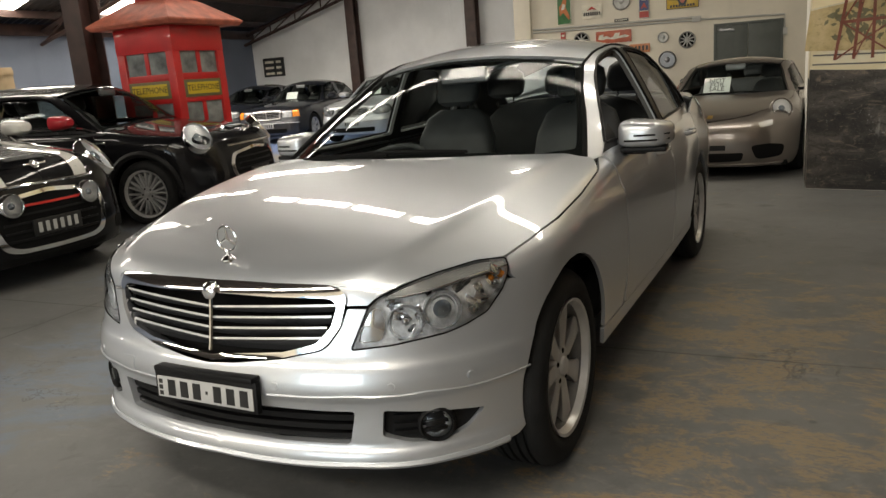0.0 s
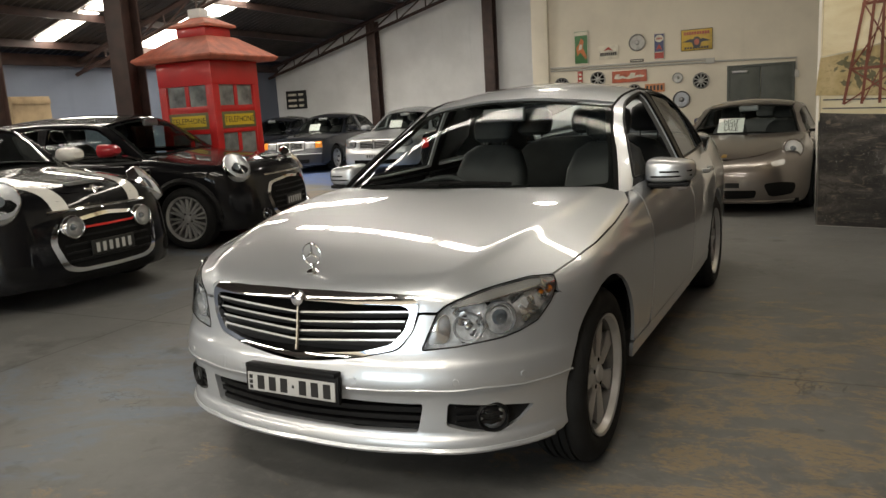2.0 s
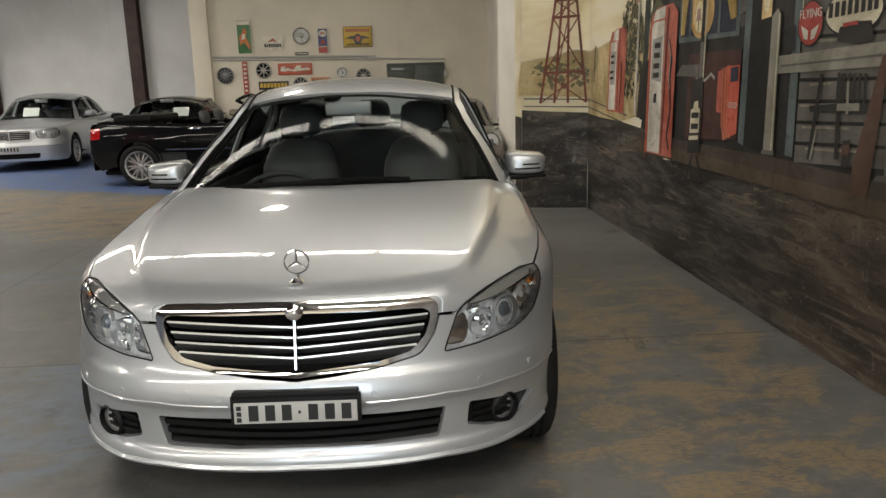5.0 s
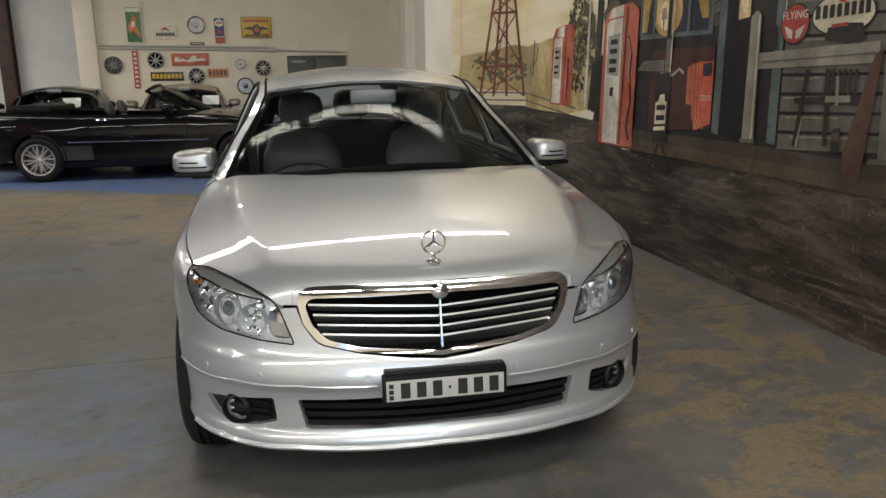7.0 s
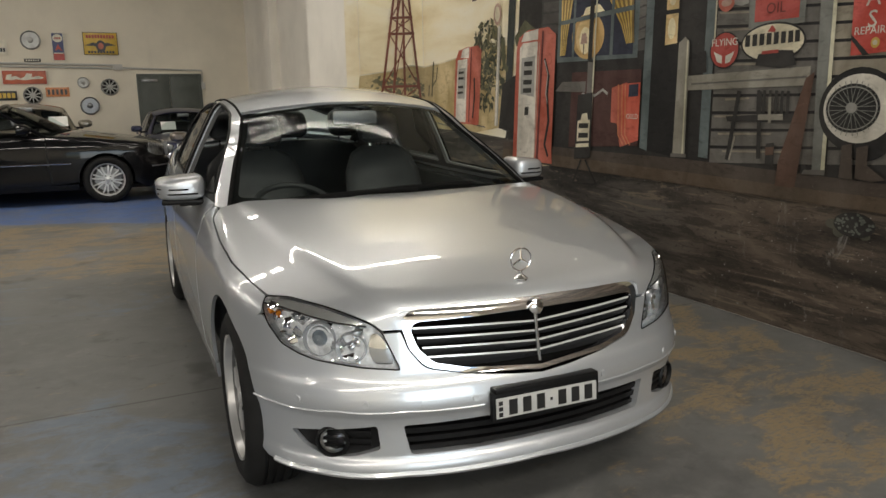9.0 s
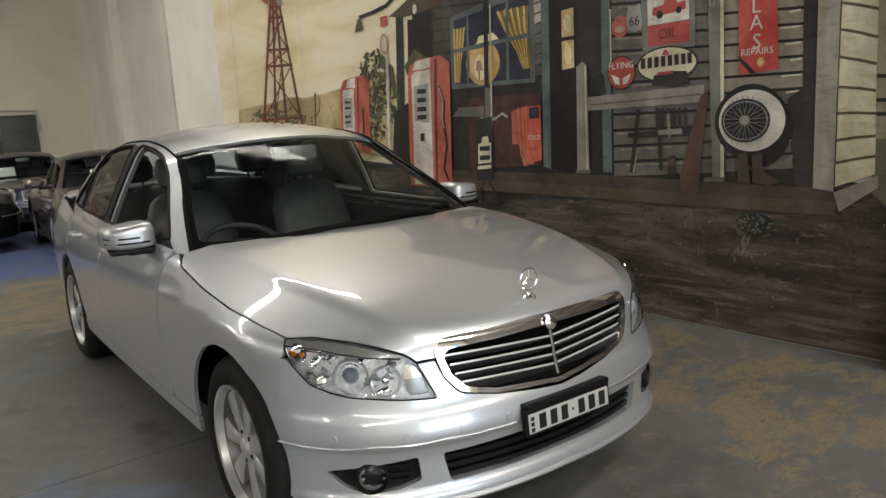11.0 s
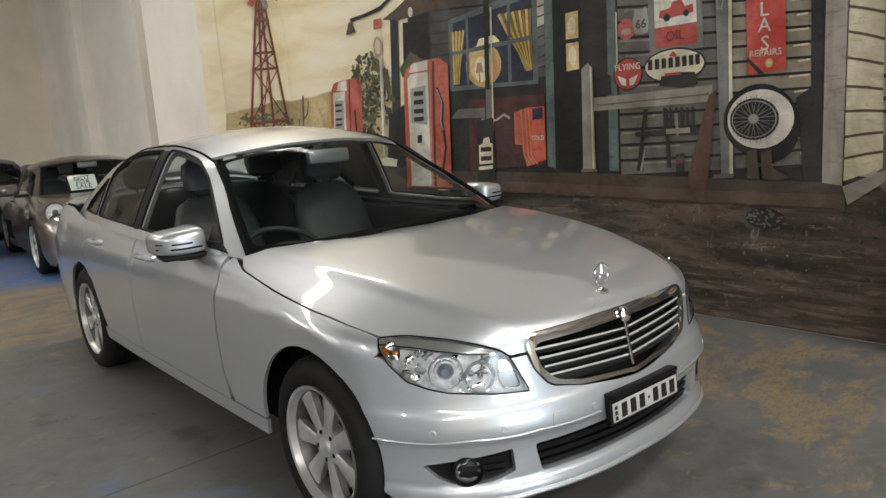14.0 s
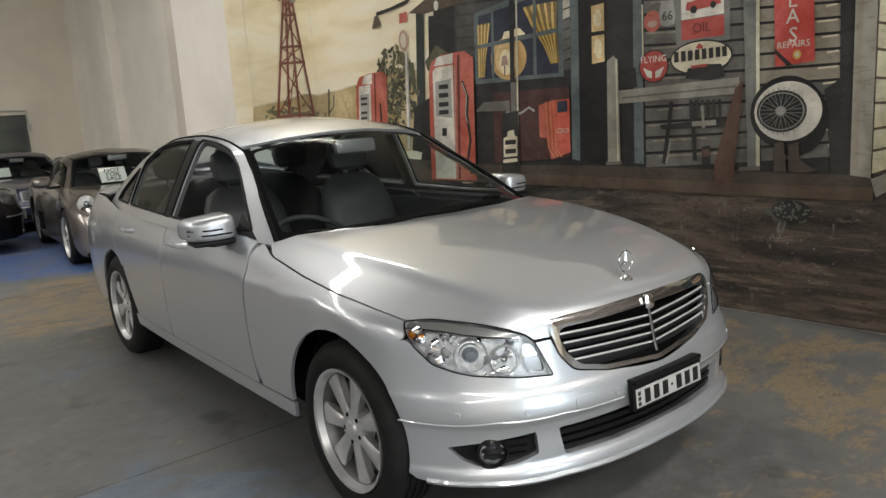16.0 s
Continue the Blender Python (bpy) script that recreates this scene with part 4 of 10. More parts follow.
                part("projector_ring", bm, M["lamp_chrome"], n)
            else:
                revolve(bm, [(0.001, 0.008), (r * 0.22, 0.012), (r * 0.25, 0.05)], 12, "y")
                part("bulb_cap", bm, M["chrome"], n)

        bowl(0.652, 0.290, 0.655, 0.052, 0.05, 38, True, "dipped_beam")
        bowl(0.572, 0.218, 0.636, 0.046, 0.05, 28, False, "main_beam")
        rng = random.Random(3)
        for _ in range(34):
            x = rng.uniform(0.535, 0.765)
            z = 0.592 + max(0, x - 0.6) * 0.42 + rng.uniform(0, 0.095)
            if (x - 0.652) ** 2 + (z - 0.655) ** 2 < 0.0022:
                continue
            y = float(snap(low, np.array([(x, 0.25 + 1.1 * (x - 0.5) ** 1.5, z)]))[0][1]) + rng.uniform(0.012, 0.026)
            k = rng.uniform(0.010, 0.019)
            bm = boxb(-k, k, 0, 0.01, -k * 0.8, k * 0.8, 0.004, pose(s * x, y, z, rng.uniform(-40, 40), rng.uniform(-40, 40), s * (15 + 110 * (x - 0.53)) + rng.uniform(-30, 30)))
            part("reflector_facet", bm, M["lamp_chrome"], car)
        for x, y, z in ((0.735, 0.428, 0.712), (0.756, 0.452, 0.722)):
            bm = bmesh.new()
            revolve(bm, [(0.001, -0.014), (0.011, -0.009), (0.015, 0.006), (0.016, 0.02)], 12, "y", pose(s * x, y, z, 0, 0, s * 55))
            part("indicator_bulb", bm, M["amber"], car)

    mirrored(headlamp)
    # grille
    frame = [(0.0, 0.115, 0.762), (0.22, 0.125, 0.760), (0.402, 0.16, 0.750, 0.03), (0.430, 0.175, 0.715, 0.02), (0.412, 0.15, 0.635), (0.369, 0.125, 0.576, 0.03), (0.25, 0.075, 0.555), (0.0, 0.06, 0.530)]
    hole = [(0.0, 0.115, 0.716), (0.22, 0.12, 0.715), (0.385, 0.16, 0.711, 0.02), (0.402, 0.165, 0.692, 0.015), (0.386, 0.14, 0.636), (0.346, 0.115, 0.592, 0.02), (0.25, 0.075, 0.573), (0.0, 0.06, 0.550)]
    both = lambda o: o + [(-q[0], *q[1:]) for q in o[-2:0:-1]]
    g = new("grille")
    g.parent = car
    panel("grille_frame", low, both(frame), (0, 1, -0.05), M["chrome"], g, holes=[both(hole)], step=0.02, gap=0.001, lift=0.004, flange=0.035, r=0.01)
    back = lambda p: low(p) + 0.055
    corner = [(0.36, 0.15, 0.78), (0.47, 0.20, 0.78), (0.47, 0.20, 0.69), (0.425, 0.17, 0.69), (0.41, 0.17, 0.735), (0.36, 0.15, 0.745)]
    panel("grille_corner", lambda p: low(p) + 0.005, corner, (0, 1, -0.05), P, car, step=0.02, gap=0, flange=0, r=0.004, mirror=True)
    panel("grille_mesh", back, both(frame), (0, 1, -0.05), M["matte_black"], g, step=0.05, gap=0.01, flange=0)
    for k in range(4):
        z = 0.690 - 0.0315 * k
        xw = 0.395 - 0.014 * k
        for s in (1, -1):
            dz = -0.014
            slat = [(0.0, 0.1, z + dz), (s * xw, 0.16, z), (s * xw, 0.16, z + 0.006), (0.0, 0.1, z + 0.006 + dz)]
            panel("grille_slat", lambda p: low(p) + 0.004, slat, (0, 1, -0.05), M["bright_slat"], g, step=0.03, gap=0, flange=0.004, r=0)
            blade = [(0.0, 0.1, z - 0.018 + dz), (s * xw * 0.99, 0.16, z - 0.018), (s * xw, 0.16, z), (0.0, 0.1, z + dz)]
            panel("grille_blade", lambda p: low(p) + 0.006 + np.clip(z - 0.002 + dz * (1 - np.abs(p[..., 0]) / 0.4) - p[..., 2], 0, 0.03) * 0.9, blade, (0, 1, -0.05), M["grille_grey"], g, step=0.03, gap=0, flange=0.004, r=0)
    bm = bmesh.new()
    tube(bm, [tuple(q + (0, -0.002, 0)) for q in snap(low, np.array([(0.0, 0.1, z) for z in np.linspace(0.540, 0.735, 8)]))], 0.0055, 6)
    part("centre_bar", bm, M["chrome"], g)
    bm = bmesh.new()
    revolve(bm, [(0.001, -0.010), (0.020, -0.008), (0.026, -0.002), (0.027, 0.01)], 24, "y", pose(0, 0.098, 0.728, -12))
    part("badge", bm, M["chrome"], g)
    # mascot ring on the bonnet, drawn as a plain shape
    n = new("bonnet_ornament")
    n.parent = car
    n.matrix_local = pose(0, 0.196, 0.792, 0, 0, 0)
    bm = bmesh.new()
    revolve(bm, [(0.024, 0.0), (0.024, 0.006), (0.016, 0.012), (0.007, 0.018), (0.006, 0.03)], 20, "z")
    part("base", bm, M["chrome"], n)
    bm = bmesh.new()
    c = Vector((0, 0.0, 0.066))
    tube(bm, [c + Vector((0.037 * math.cos(a), 0, 0.037 * math.sin(a))) for a in np.linspace(0, 2 * math.pi, 33)[:-1]], 0.0032, 8, closed=True)
    part("ring", bm, M["chrome"], n)
    bm = bmesh.new()
    for k in range(3):
        a = math.pi / 2 + k * 2 * math.pi / 3
        tube(bm, [c, c + Vector((0.037 * math.cos(a), 0, 0.037 * math.sin(a)))], [0.006, 0.0018], 6)
    part("spokes", bm, M["chrome"], n)
    # number plate
    pl = new("number_plate")
    pl.parent = car
    pl.matrix_local = pose(0.0, 0.022, 0.449, -4, 0, 0)
    part("plate_frame", boxb(-0.193, 0.193, 0, 0.02, -0.047, 0.046, 0.004), M["plastic"], pl)
    part("plate_top_rail", boxb(-0.186, 0.186, -0.010, 0.03, 0.043, 0.060, 0.005), M["plastic"], pl)
    part("plate", boxb(-0.182, 0.182, -0.004, 0.0, -0.036, 0.028, 0.002), M["white_plate"], pl)
    for cx in (-0.124, -0.075, -0.026, 0.052, 0.101, 0.150):
        part("plate_bar", boxb(cx - 0.0145, cx + 0.0145, -0.0055, -0.004, -0.028, 0.020), M["plate_ink"], pl)
    part("plate_bar", boxb(0.008, 0.016, -0.0055, -0.004, -0.008, 0.001), M["plate_ink"], pl)
    for k in range(3):
        part("plate_bar", boxb(-0.174, -0.160, -0.0055, -0.004, -0.030 + 0.018 * k, -0.017 + 0.018 * k), M["plate_ink"], pl)
    # doors and flanks
    sill = 0.335
    belt = lambda y: 0.925 + 0.018 * (y - 1.4)
    fd = [(0.78, 1.485, 0.922), (0.85, 1.48, 0.86), (0.88, 1.485, 0.7), (0.88, 1.465, 0.45), (0.87, 1.44, sill), (0.87, 2.50, sill), (0.88, 2.52, 0.6), (0.83, 2.53, belt(2.53))]
    rd = [(0.83, 2.54, belt(2.54)), (0.88, 2.53, 0.6), (0.87, 2.51, sill), (0.87, 3.13, sill), (0.87, 3.19, 0.45), (0.875, 3.30, 0.62), (0.87, 3.46, 0.75), (0.83, 3.55, belt(3.55))]
    panel("front_door", low, fd, (-1, 0, -0.25), P, car, step=0.05, r=0.02, mirror=True, flange=0.02)
    panel("rear_door", low, rd, (-1, 0, -0.25), P, car, step=0.05, r=0.02, mirror=True, flange=0.02)
    quarter = [(0.83, 3.56, belt(3.56)), (0.87, 3.47, 0.75), (0.875, 3.31, 0.62)] + arc(3.54, 0.34, 0.350, 128, -4, 0.87, 12) + [(0.80, 4.3, 0.25), (0.74, 4.45, 0.4), (0.74, 4.47, 0.75), (0.72, 4.35, 1.0), (0.76, 4.0, 1.01)]
    panel("rear_quarter", low, quarter, (-1, -0.25, -0.25), P, car, step=0.05, r=0.01, mirror=True)
    tail = [(0.74, 4.45, 0.4), (0.74, 4.47, 0.75), (0.70, 4.38, 1.0), (0, 4.5, 1.03), (-0.70, 4.38, 1.0), (-0.74, 4.47, 0.75), (-0.74, 4.45, 0.4), (-0.7, 4.5, 0.22), (0.7, 4.5, 0.22)]
    panel("rear_bumper", low, tail, (0, -1, -0.1), P, car, step=0.07, r=0.01)
    deck = [(0.74, 4.0, 1.02), (0.70, 4.38, 1.0), (0, 4.49, 1.03), (-0.70, 4.38, 1.0), (-0.74, 4.0, 1.02), (-0.6, 3.9, 1.04), (0.6, 3.9, 1.04)]
    panel("boot_lid", low, deck, (0, -0.2, -1), P, car, step=0.07, r=0.02)
    sk = [(0.87, 1.125, sill), (0.86, 1.14, 0.268), (0.86, 3.185, 0.268), (0.87, 3.195, sill)]
    panel("sill", low, sk, (-1, 0, 0), P, car, step=0.05, r=0.005, mirror=True)
    # greenhouse frame with door glass openings
    fr = [(0.755, 1.40, 0.935), (0.70, 1.58, 1.04), (0.62, 1.83, 1.195), (0.565, 2.02, 1.302), (0.55, 2.12, 1.345), (0.555, 2.35, 1.385), (0.56, 2.7, 1.40), (0.55, 3.1, 1.385), (0.535, 3.40, 1.325), (0.57, 3.75, 1.20), (0.63, 4.05, 1.08), (0.70, 4.22, 0.965), (0.79, 3.9, 0.945), (0.82, 3.4, 0.93), (0.825, 2.5, 0.912), (0.815, 1.9, 0.905), (0.79, 1.55, 0.905)]
    w1 = [(0.775, 1.57, 0.965, 0.02), (0.705, 1.775, 1.12), (0.64, 1.965, 1.255), (0.60, 2.13, 1.325, 0.06), (0.595, 2.46, 1.345, 0.02), (0.80, 2.50, 0.965, 0.02), (0.80, 2.0, 0.955)]
    w2 = [(0.60, 2.57, 1.345, 0.02), (0.60, 2.85, 1.345), (0.61, 3.05, 1.325, 0.08), (0.67, 3.28, 1.225, 0.05), (0.785, 3.30, 0.985, 0.02), (0.80, 2.60, 0.968, 0.02)]
    w3 = [(0.685, 3.34, 1.20, 0.02), (0.74, 3.62, 1.06, 0.03), (0.77, 3.70, 1.0, 0.02), (0.785, 3.36, 0.988, 0.02)]
    panel("side_frame", top, fr, (-1, 0, -0.35), P, car, holes=[w1, w2, w3], step=0.04, r=0.03, mirror=True, flange=0.014, gap=0.0)
    panel("pillar_lining", lambda p: top(p) + 0.015, fr, (-1, 0, -0.35), M["lining"], car, holes=[w1, w2, w3], step=0.05, r=0.03, mirror=True, flange=0.02, gap=0.0)
    for nm, o in (("rear_side_window", w2), ("quarter_window", w3)):
        for gl in panel(nm, lambda p: top(p) + 0.006, o, (-1, 0, -0.35), M["side_glass"], car, step=0.08, gap=-0.004, flange=0, mirror=True):
            gl.visible_shadow = False
    for o in (w1, w2, w3):
        outer = snap(top, dense(rounded(o, 0.02), 0.03))
        for s in (1, -1):
            bm = bmesh.new()
            tube(bm, [tuple(q * (s, 1, 1)) for q in outer], 0.007, 6, closed=True)
            part("window_seal", bm, M["plastic"], car)
    bp = [(0.607, 2.46, 1.345), (0.607, 2.57, 1.345), (0.81, 2.60, 0.96), (0.81, 2.50, 0.96)]
    panel("door_pillar", top, bp, (-1, 0, -0.35), M["plastic"], car, step=0.05, gap=0, lift=0.003, flange=0, mirror=True)
    rf = [(0.56, 2.10, 1.345), (0.3, 2.02, 1.362), (0.0, 1.99, 1.355), (-0.3, 2.02, 1.362), (-0.56, 2.10, 1.345), (-0.562, 2.35, 1.385), (-0.57, 2.7, 1.40), (-0.56, 3.1, 1.385), (-0.545, 3.38, 1.33), (0.0, 3.46, 1.345), (0.545, 3.38, 1.33), (0.56, 3.1, 1.385), (0.57, 2.7, 1.40), (0.562, 2.35, 1.385)]
    panel("roof", top, rf, (0, 0, -1), P, car, step=0.06, r=0.02)
    ws = [(0.555, 2.045, 1.318, 0.05), (0.3, 1.985, 1.345), (0.0, 1.965, 1.345), (-0.3, 1.985, 1.345), (-0.555, 2.045, 1.318, 0.05), (-0.60, 1.88, 1.225), (-0.68, 1.62, 1.065), (-0.735, 1.42, 0.945, 0.03), (-0.6, 1.29, 0.95), (-0.3, 1.165, 0.965), (0.0, 1.12, 0.965), (0.3, 1.165, 0.965), (0.6, 1.29, 0.95), (0.735, 1.42, 0.945, 0.03), (0.68, 1.62, 1.065), (0.60, 1.88, 1.225)]
    for gl in panel("windscreen", top, ws, (0, 1, -0.7), M["screen"], car, step=0.06, gap=0.004, r=0.03, flange=0):
        gl.visible_shadow = False
    inner = [(q[0] * 0.945, q[1] + (0.03 if q[2] < 1.1 else -0.025), q[2] + (0.03 if q[2] < 1.1 else -0.035)) for q in ws]
    panel("windscreen_border", lambda p: top(p) + 0.003, ws, (0, 1, -0.7), M["matte_black"], car, holes=[inner], step=0.04, gap=0.001, r=0.03, flange=0)
    rs = [(0.52, 3.44, 1.31), (0.0, 3.52, 1.325), (-0.52, 3.44, 1.31), (-0.63, 4.0, 1.09), (0.0, 4.12, 1.09), (0.63, 4.0, 1.09)]
    for gl in panel("rear_window", top, rs, (0, -0.6, -1), M["side_glass"], car, step=0.08, gap=0.004, r=0.04, flange=0):
        gl.visible_shadow = False
    rear_frame = [(0.56, 3.37, 1.335), (0.0, 3.45, 1.35), (-0.56, 3.37, 1.335), (-0.70, 4.12, 1.03), (0.0, 4.2, 1.06), (0.70, 4.12, 1.03)]
    panel("rear_window_frame", top, rear_frame, (0, -0.6, -1), P, car, holes=[rs], step=0.06, gap=0, r=0.03, flange=0.01)
    # black mouldings from the screen pillars back along the roof
    rail = snap(top, dense(np.array([(0.748, 1.40, 0.94), (0.69, 1.60, 1.055), (0.61, 1.86, 1.215), (0.562, 2.04, 1.312), (0.562, 2.20, 1.362), (0.566, 2.45, 1.392), (0.568, 2.75, 1.400), (0.56, 3.1, 1.385), (0.542, 3.38, 1.33)], float), 0.05, False))
    for s in (1, -1):
        bm = bmesh.new()
        tube(bm, [tuple(q * (s, 1, 1)) for q in rail], [0.011] * 9 + [0.007] * (len(rail) - 9), 6)
        part("roof_moulding", bm, M["matte_black"], car)
    # cowl grille under the windscreen
    cw = [(0.74, 1.40, 0.93), (0.6, 1.30, 0.955), (0.3, 1.17, 0.97), (0.0, 1.125, 0.972), (-0.3, 1.17, 0.97), (-0.6, 1.30, 0.955), (-0.74, 1.40, 0.93), (-0.74, 1.5, 0.95), (-0.3, 1.30, 0.96), (0.3, 1.30, 0.96), (0.74, 1.5, 0.95)]
    panel("scuttle", lambda p: low(p) + 0.02, cw, (0, 0.2, -1), M["plastic"], car, step=0.05, gap=0, r=0.01, flange=0)
    # wipers
    for s, (x0, x1, y0) in ((1, (-0.40, 0.33, 1.20)), (-1, (0.02, -0.63, 1.20))):
        pts = snap(lambda p: top(p) - 0.018, np.array([(x0 + (x1 - x0) * t, 1.10 + 0.31 * (x0 + (x1 - x0) * t) ** 2 + 0.02 + 0.03 * t, 0.974 + 0.016 * t) for t in np.linspace(0, 1, 12)]))
        bm = bmesh.new()
        tube(bm, [tuple(q) for q in pts], [0.008] * 8 + [0.006] * 4, 6)
        part("wiper_arm", bm, M["matte_black"], car)
        pts = snap(lambda p: top(p) - 0.008, pts + (0, 0.02, 0.012))
        bm = bmesh.new()
        tube(bm, [tuple(q) for q in pts[3:]], 0.006, 4)
        part("wiper_blade", bm, M["matte_black"], car)

    # door mirrors
    def mirror(s):
        n = new("door_mirror")
        n.parent = car
        n.matrix_local = pose(s * 0.892, 1.72, 0.978)
        bm = bmesh.new()
        rings = []
        for yy, k in ((-0.082, 0.30), (-0.080, 0.62), (-0.070, 0.82), (-0.050, 0.93), (-0.020, 0.985), (0.03, 1.0), (0.065, 1.0), (0.072, 0.97)):
            ring = []
            for i in range(36):
                a = 2 * math.pi * i / 36
                c, sn = math.cos(a), math.sin(a)
                ex = abs(c) ** 0.42 * math.copysign(1, c)
                ez = abs(sn) ** 0.5 * math.copysign(1, sn)
                high = (0.060 - 0.010 * ex if ez > 0 else 0.050) * k
                ring.append(bm.verts.new((s * (ex * 0.104 * k + 0.006), yy + 0.045 * max(0.0, ex * k) ** 2, ez * high)))
            rings.append(ring if s > 0 else ring[::-1])
        for a, b in zip(rings, rings[1:]):
            for i in range(36):
                bm.faces.new((a[i], a[(i + 1) % 36], b[(i + 1) % 36], b[i]))
        bm.faces.new(rings[0][::-1])
        bmesh.ops.recalc_face_normals(bm, faces=bm.faces)
        part("mirror_shell", bm, M["silver"], n)
        part("mirror_glass", boxb(-0.092, 0.092, 0.085, 0.09, -0.042, 0.042, 0.02, pose(s * 0.008, 0.0, 0, 0, 0, s * 10)), M["chrome"], n)
        part("mirror_underside", boxb(-0.090, 0.098, -0.060, 0.075, -0.068, -0.046, 0.010, pose(0, 0.006, 0, 0, 0, s * 6)), M["plastic"], n)
        part("mirror_foot", boxb(-0.165 if s > 0 else -0.02, 0.02 if s > 0 else 0.165, -0.03, 0.06, -0.078, -0.052, 0.010), M["plastic"], n)
        for dz, x0 in ((0.004, -0.02), (-0.017, -0.06)):
            bm = bmesh.new()
            tube(bm, [(s * x, -0.0815 + 0.045 * max(0.0, x / 0.104) ** 2 + (0.012 if x > 0.07 else 0) + (0.025 if x > 0.09 else 0), dz) for x in np.linspace(x0, 0.105, 9)], 0.0042, 6)
            part("mirror_slot", bm, M["matte_black"], n)

    mirrored(mirror)
    sail = [(0.785, 1.50, 0.935), (0.80, 1.66, 0.945), (0.745, 1.70, 1.03)]
    panel("mirror_sail", top, sail, (-1, 0, -0.35), M["plastic"], car, step=0.05, gap=0, lift=0.004, r=0.01, mirror=True, flange=0)
    # door handles, gap lines and sensors
    for y in (2.30, 3.18):
        for s in (1, -1):
            x0 = float(snap(low, np.array([(0.87, y, 0.845)]))[0][0])
            bm = bmesh.new()
            tube(bm, [(s * (x0 - 0.01), y - 0.10, 0.845), (s * (x0 + 0.028), y - 0.075, 0.848), (s * (x0 + 0.034), y, 0.85), (s * (x0 + 0.028), y + 0.075, 0.848), (s * (x0 - 0.01), y + 0.10, 0.845)], 0.014, 8)
            part("door_handle", bm, M["silver"], car)
    for x in (0.235, 0.56, 0.735):
        for s in (1, -1):
            q = snap(low, np.array([(x, 0.02 + 0.3 * x * x + 0.6 * x**6, 0.482)]))[0]
            nn = grad(low, q[None])[0]
            nn /= np.linalg.norm(nn)
            bm = bmesh.new()
            revolve(bm, [(0.001, 0.002), (0.010, 0.0022), (0.0105, 0.0008), (0.012, 0.0008), (0.0125, -0.004)], 16, "z", Matrix.Translation(q * (s, 1, 1)) @ Vector(nn * (s, 1, 1)).to_track_quat("Z", "Y").to_matrix().to_4x4())
            part("parking_sensor", bm, M["silver"], car)
    tow = [(-0.395, 0.1, 0.495), (-0.325, 0.1, 0.495), (-0.325, 0.1, 0.455), (-0.395, 0.1, 0.455)]
    panel("tow_eye_cover", low, tow, (0, 1, 0), P, car, step=0.02, gap=0, lift=0.0015, r=0.006, flange=0.004)
    lip = [(0.79, 0.38, 0.252), (0.70, 0.22, 0.247), (0.45, 0.08, 0.245), (0.0, 0.03, 0.243), (-0.45, 0.08, 0.245), (-0.70, 0.22, 0.247), (-0.79, 0.38, 0.252)]
    pts = snap(low, dense(np.array(lip, float), 0.04, False))
    bm = bmesh.new()
    tube(bm, [tuple(q) for q in pts], 0.010, 6)
    part("bumper_lip", bm, P, car)
    groove = snap(low, dense(np.array([(0.86, 0.45, 0.448), (0.79, 0.30, 0.444), (0.66, 0.16, 0.440), (0.46, 0.06, 0.438), (0.21, 0.02, 0.436)], float), 0.03, False))
    for s in (1, -1):
        bm = bmesh.new()
        tube(bm, [tuple(q * (s, 1, 1)) for q in groove], 0.0035, 6)
        part("bumper_crease", bm, P, car)
    # underside, wheel housings, cabin
    part("underbody", boxb(-0.62, 0.62, 0.45, 4.3, 0.23, 0.29, 0.02), M["matte_black"], car)
    part("bulkhead", boxb(-0.70, 0.70, 1.02, 1.10, 0.24, 0.82, 0.02), M["matte_black"], car)
    part("radiator_panel", boxb(-0.62, 0.62, 0.28, 0.34, 0.24, 0.72, 0.01), M["matte_black"], car)
    for y in (0.775, 3.54):
        for s in (1, -1):
            bm = bmesh.new()
            revolve(bm, [(0.37, s * 0.79), (0.37, s * 0.55), (0.01, s * 0.55)], 28, "x", Matrix.Translation((0, y, 0.33)))
            bmesh.ops.delete(bm, geom=[v for v in bm.verts if v.co.z < 0.25], context="VERTS")
            part("wheel_housing", bm, M["matte_black"], car)
            wheel(car, s * (0.752 if y < 2 else 0.757), y, 0.322, 0.324, 0.222, 0.205, s, 7, turn=12 * s + 30 * (y > 2))
    cabin(car, M["seat"])
    return car


def padded(rings, axis, cx=0.0):
    """A padded form lofted through rounded sections: (along, across, half width, half depth)."""
    bm = bmesh.new()
    loops = []
    for t, c, w, h in rings:
        loop = []
        for i in range(24):
            a = 2 * math.pi * i / 24
            u, v = (abs(f) ** 0.6 * math.copysign(1, f) for f in (math.cos(a), math.sin(a)))
            loop.append(bm.verts.new((cx + w * u, t, c + h * v) if axis == "y" else (cx + w * u, c + h * v, t)))
        loops.append(loop)
    for a, b in zip(loops, loops[1:]):
        for i in range(24):
            bm.faces.new((a[i - 1], a[i], b[i], b[i - 1]))
    bm.faces.new(loops[0])
    bm.faces.new(loops[-1])
    bmesh.ops.recalc_face_normals(bm, faces=bm.faces)
    return bm


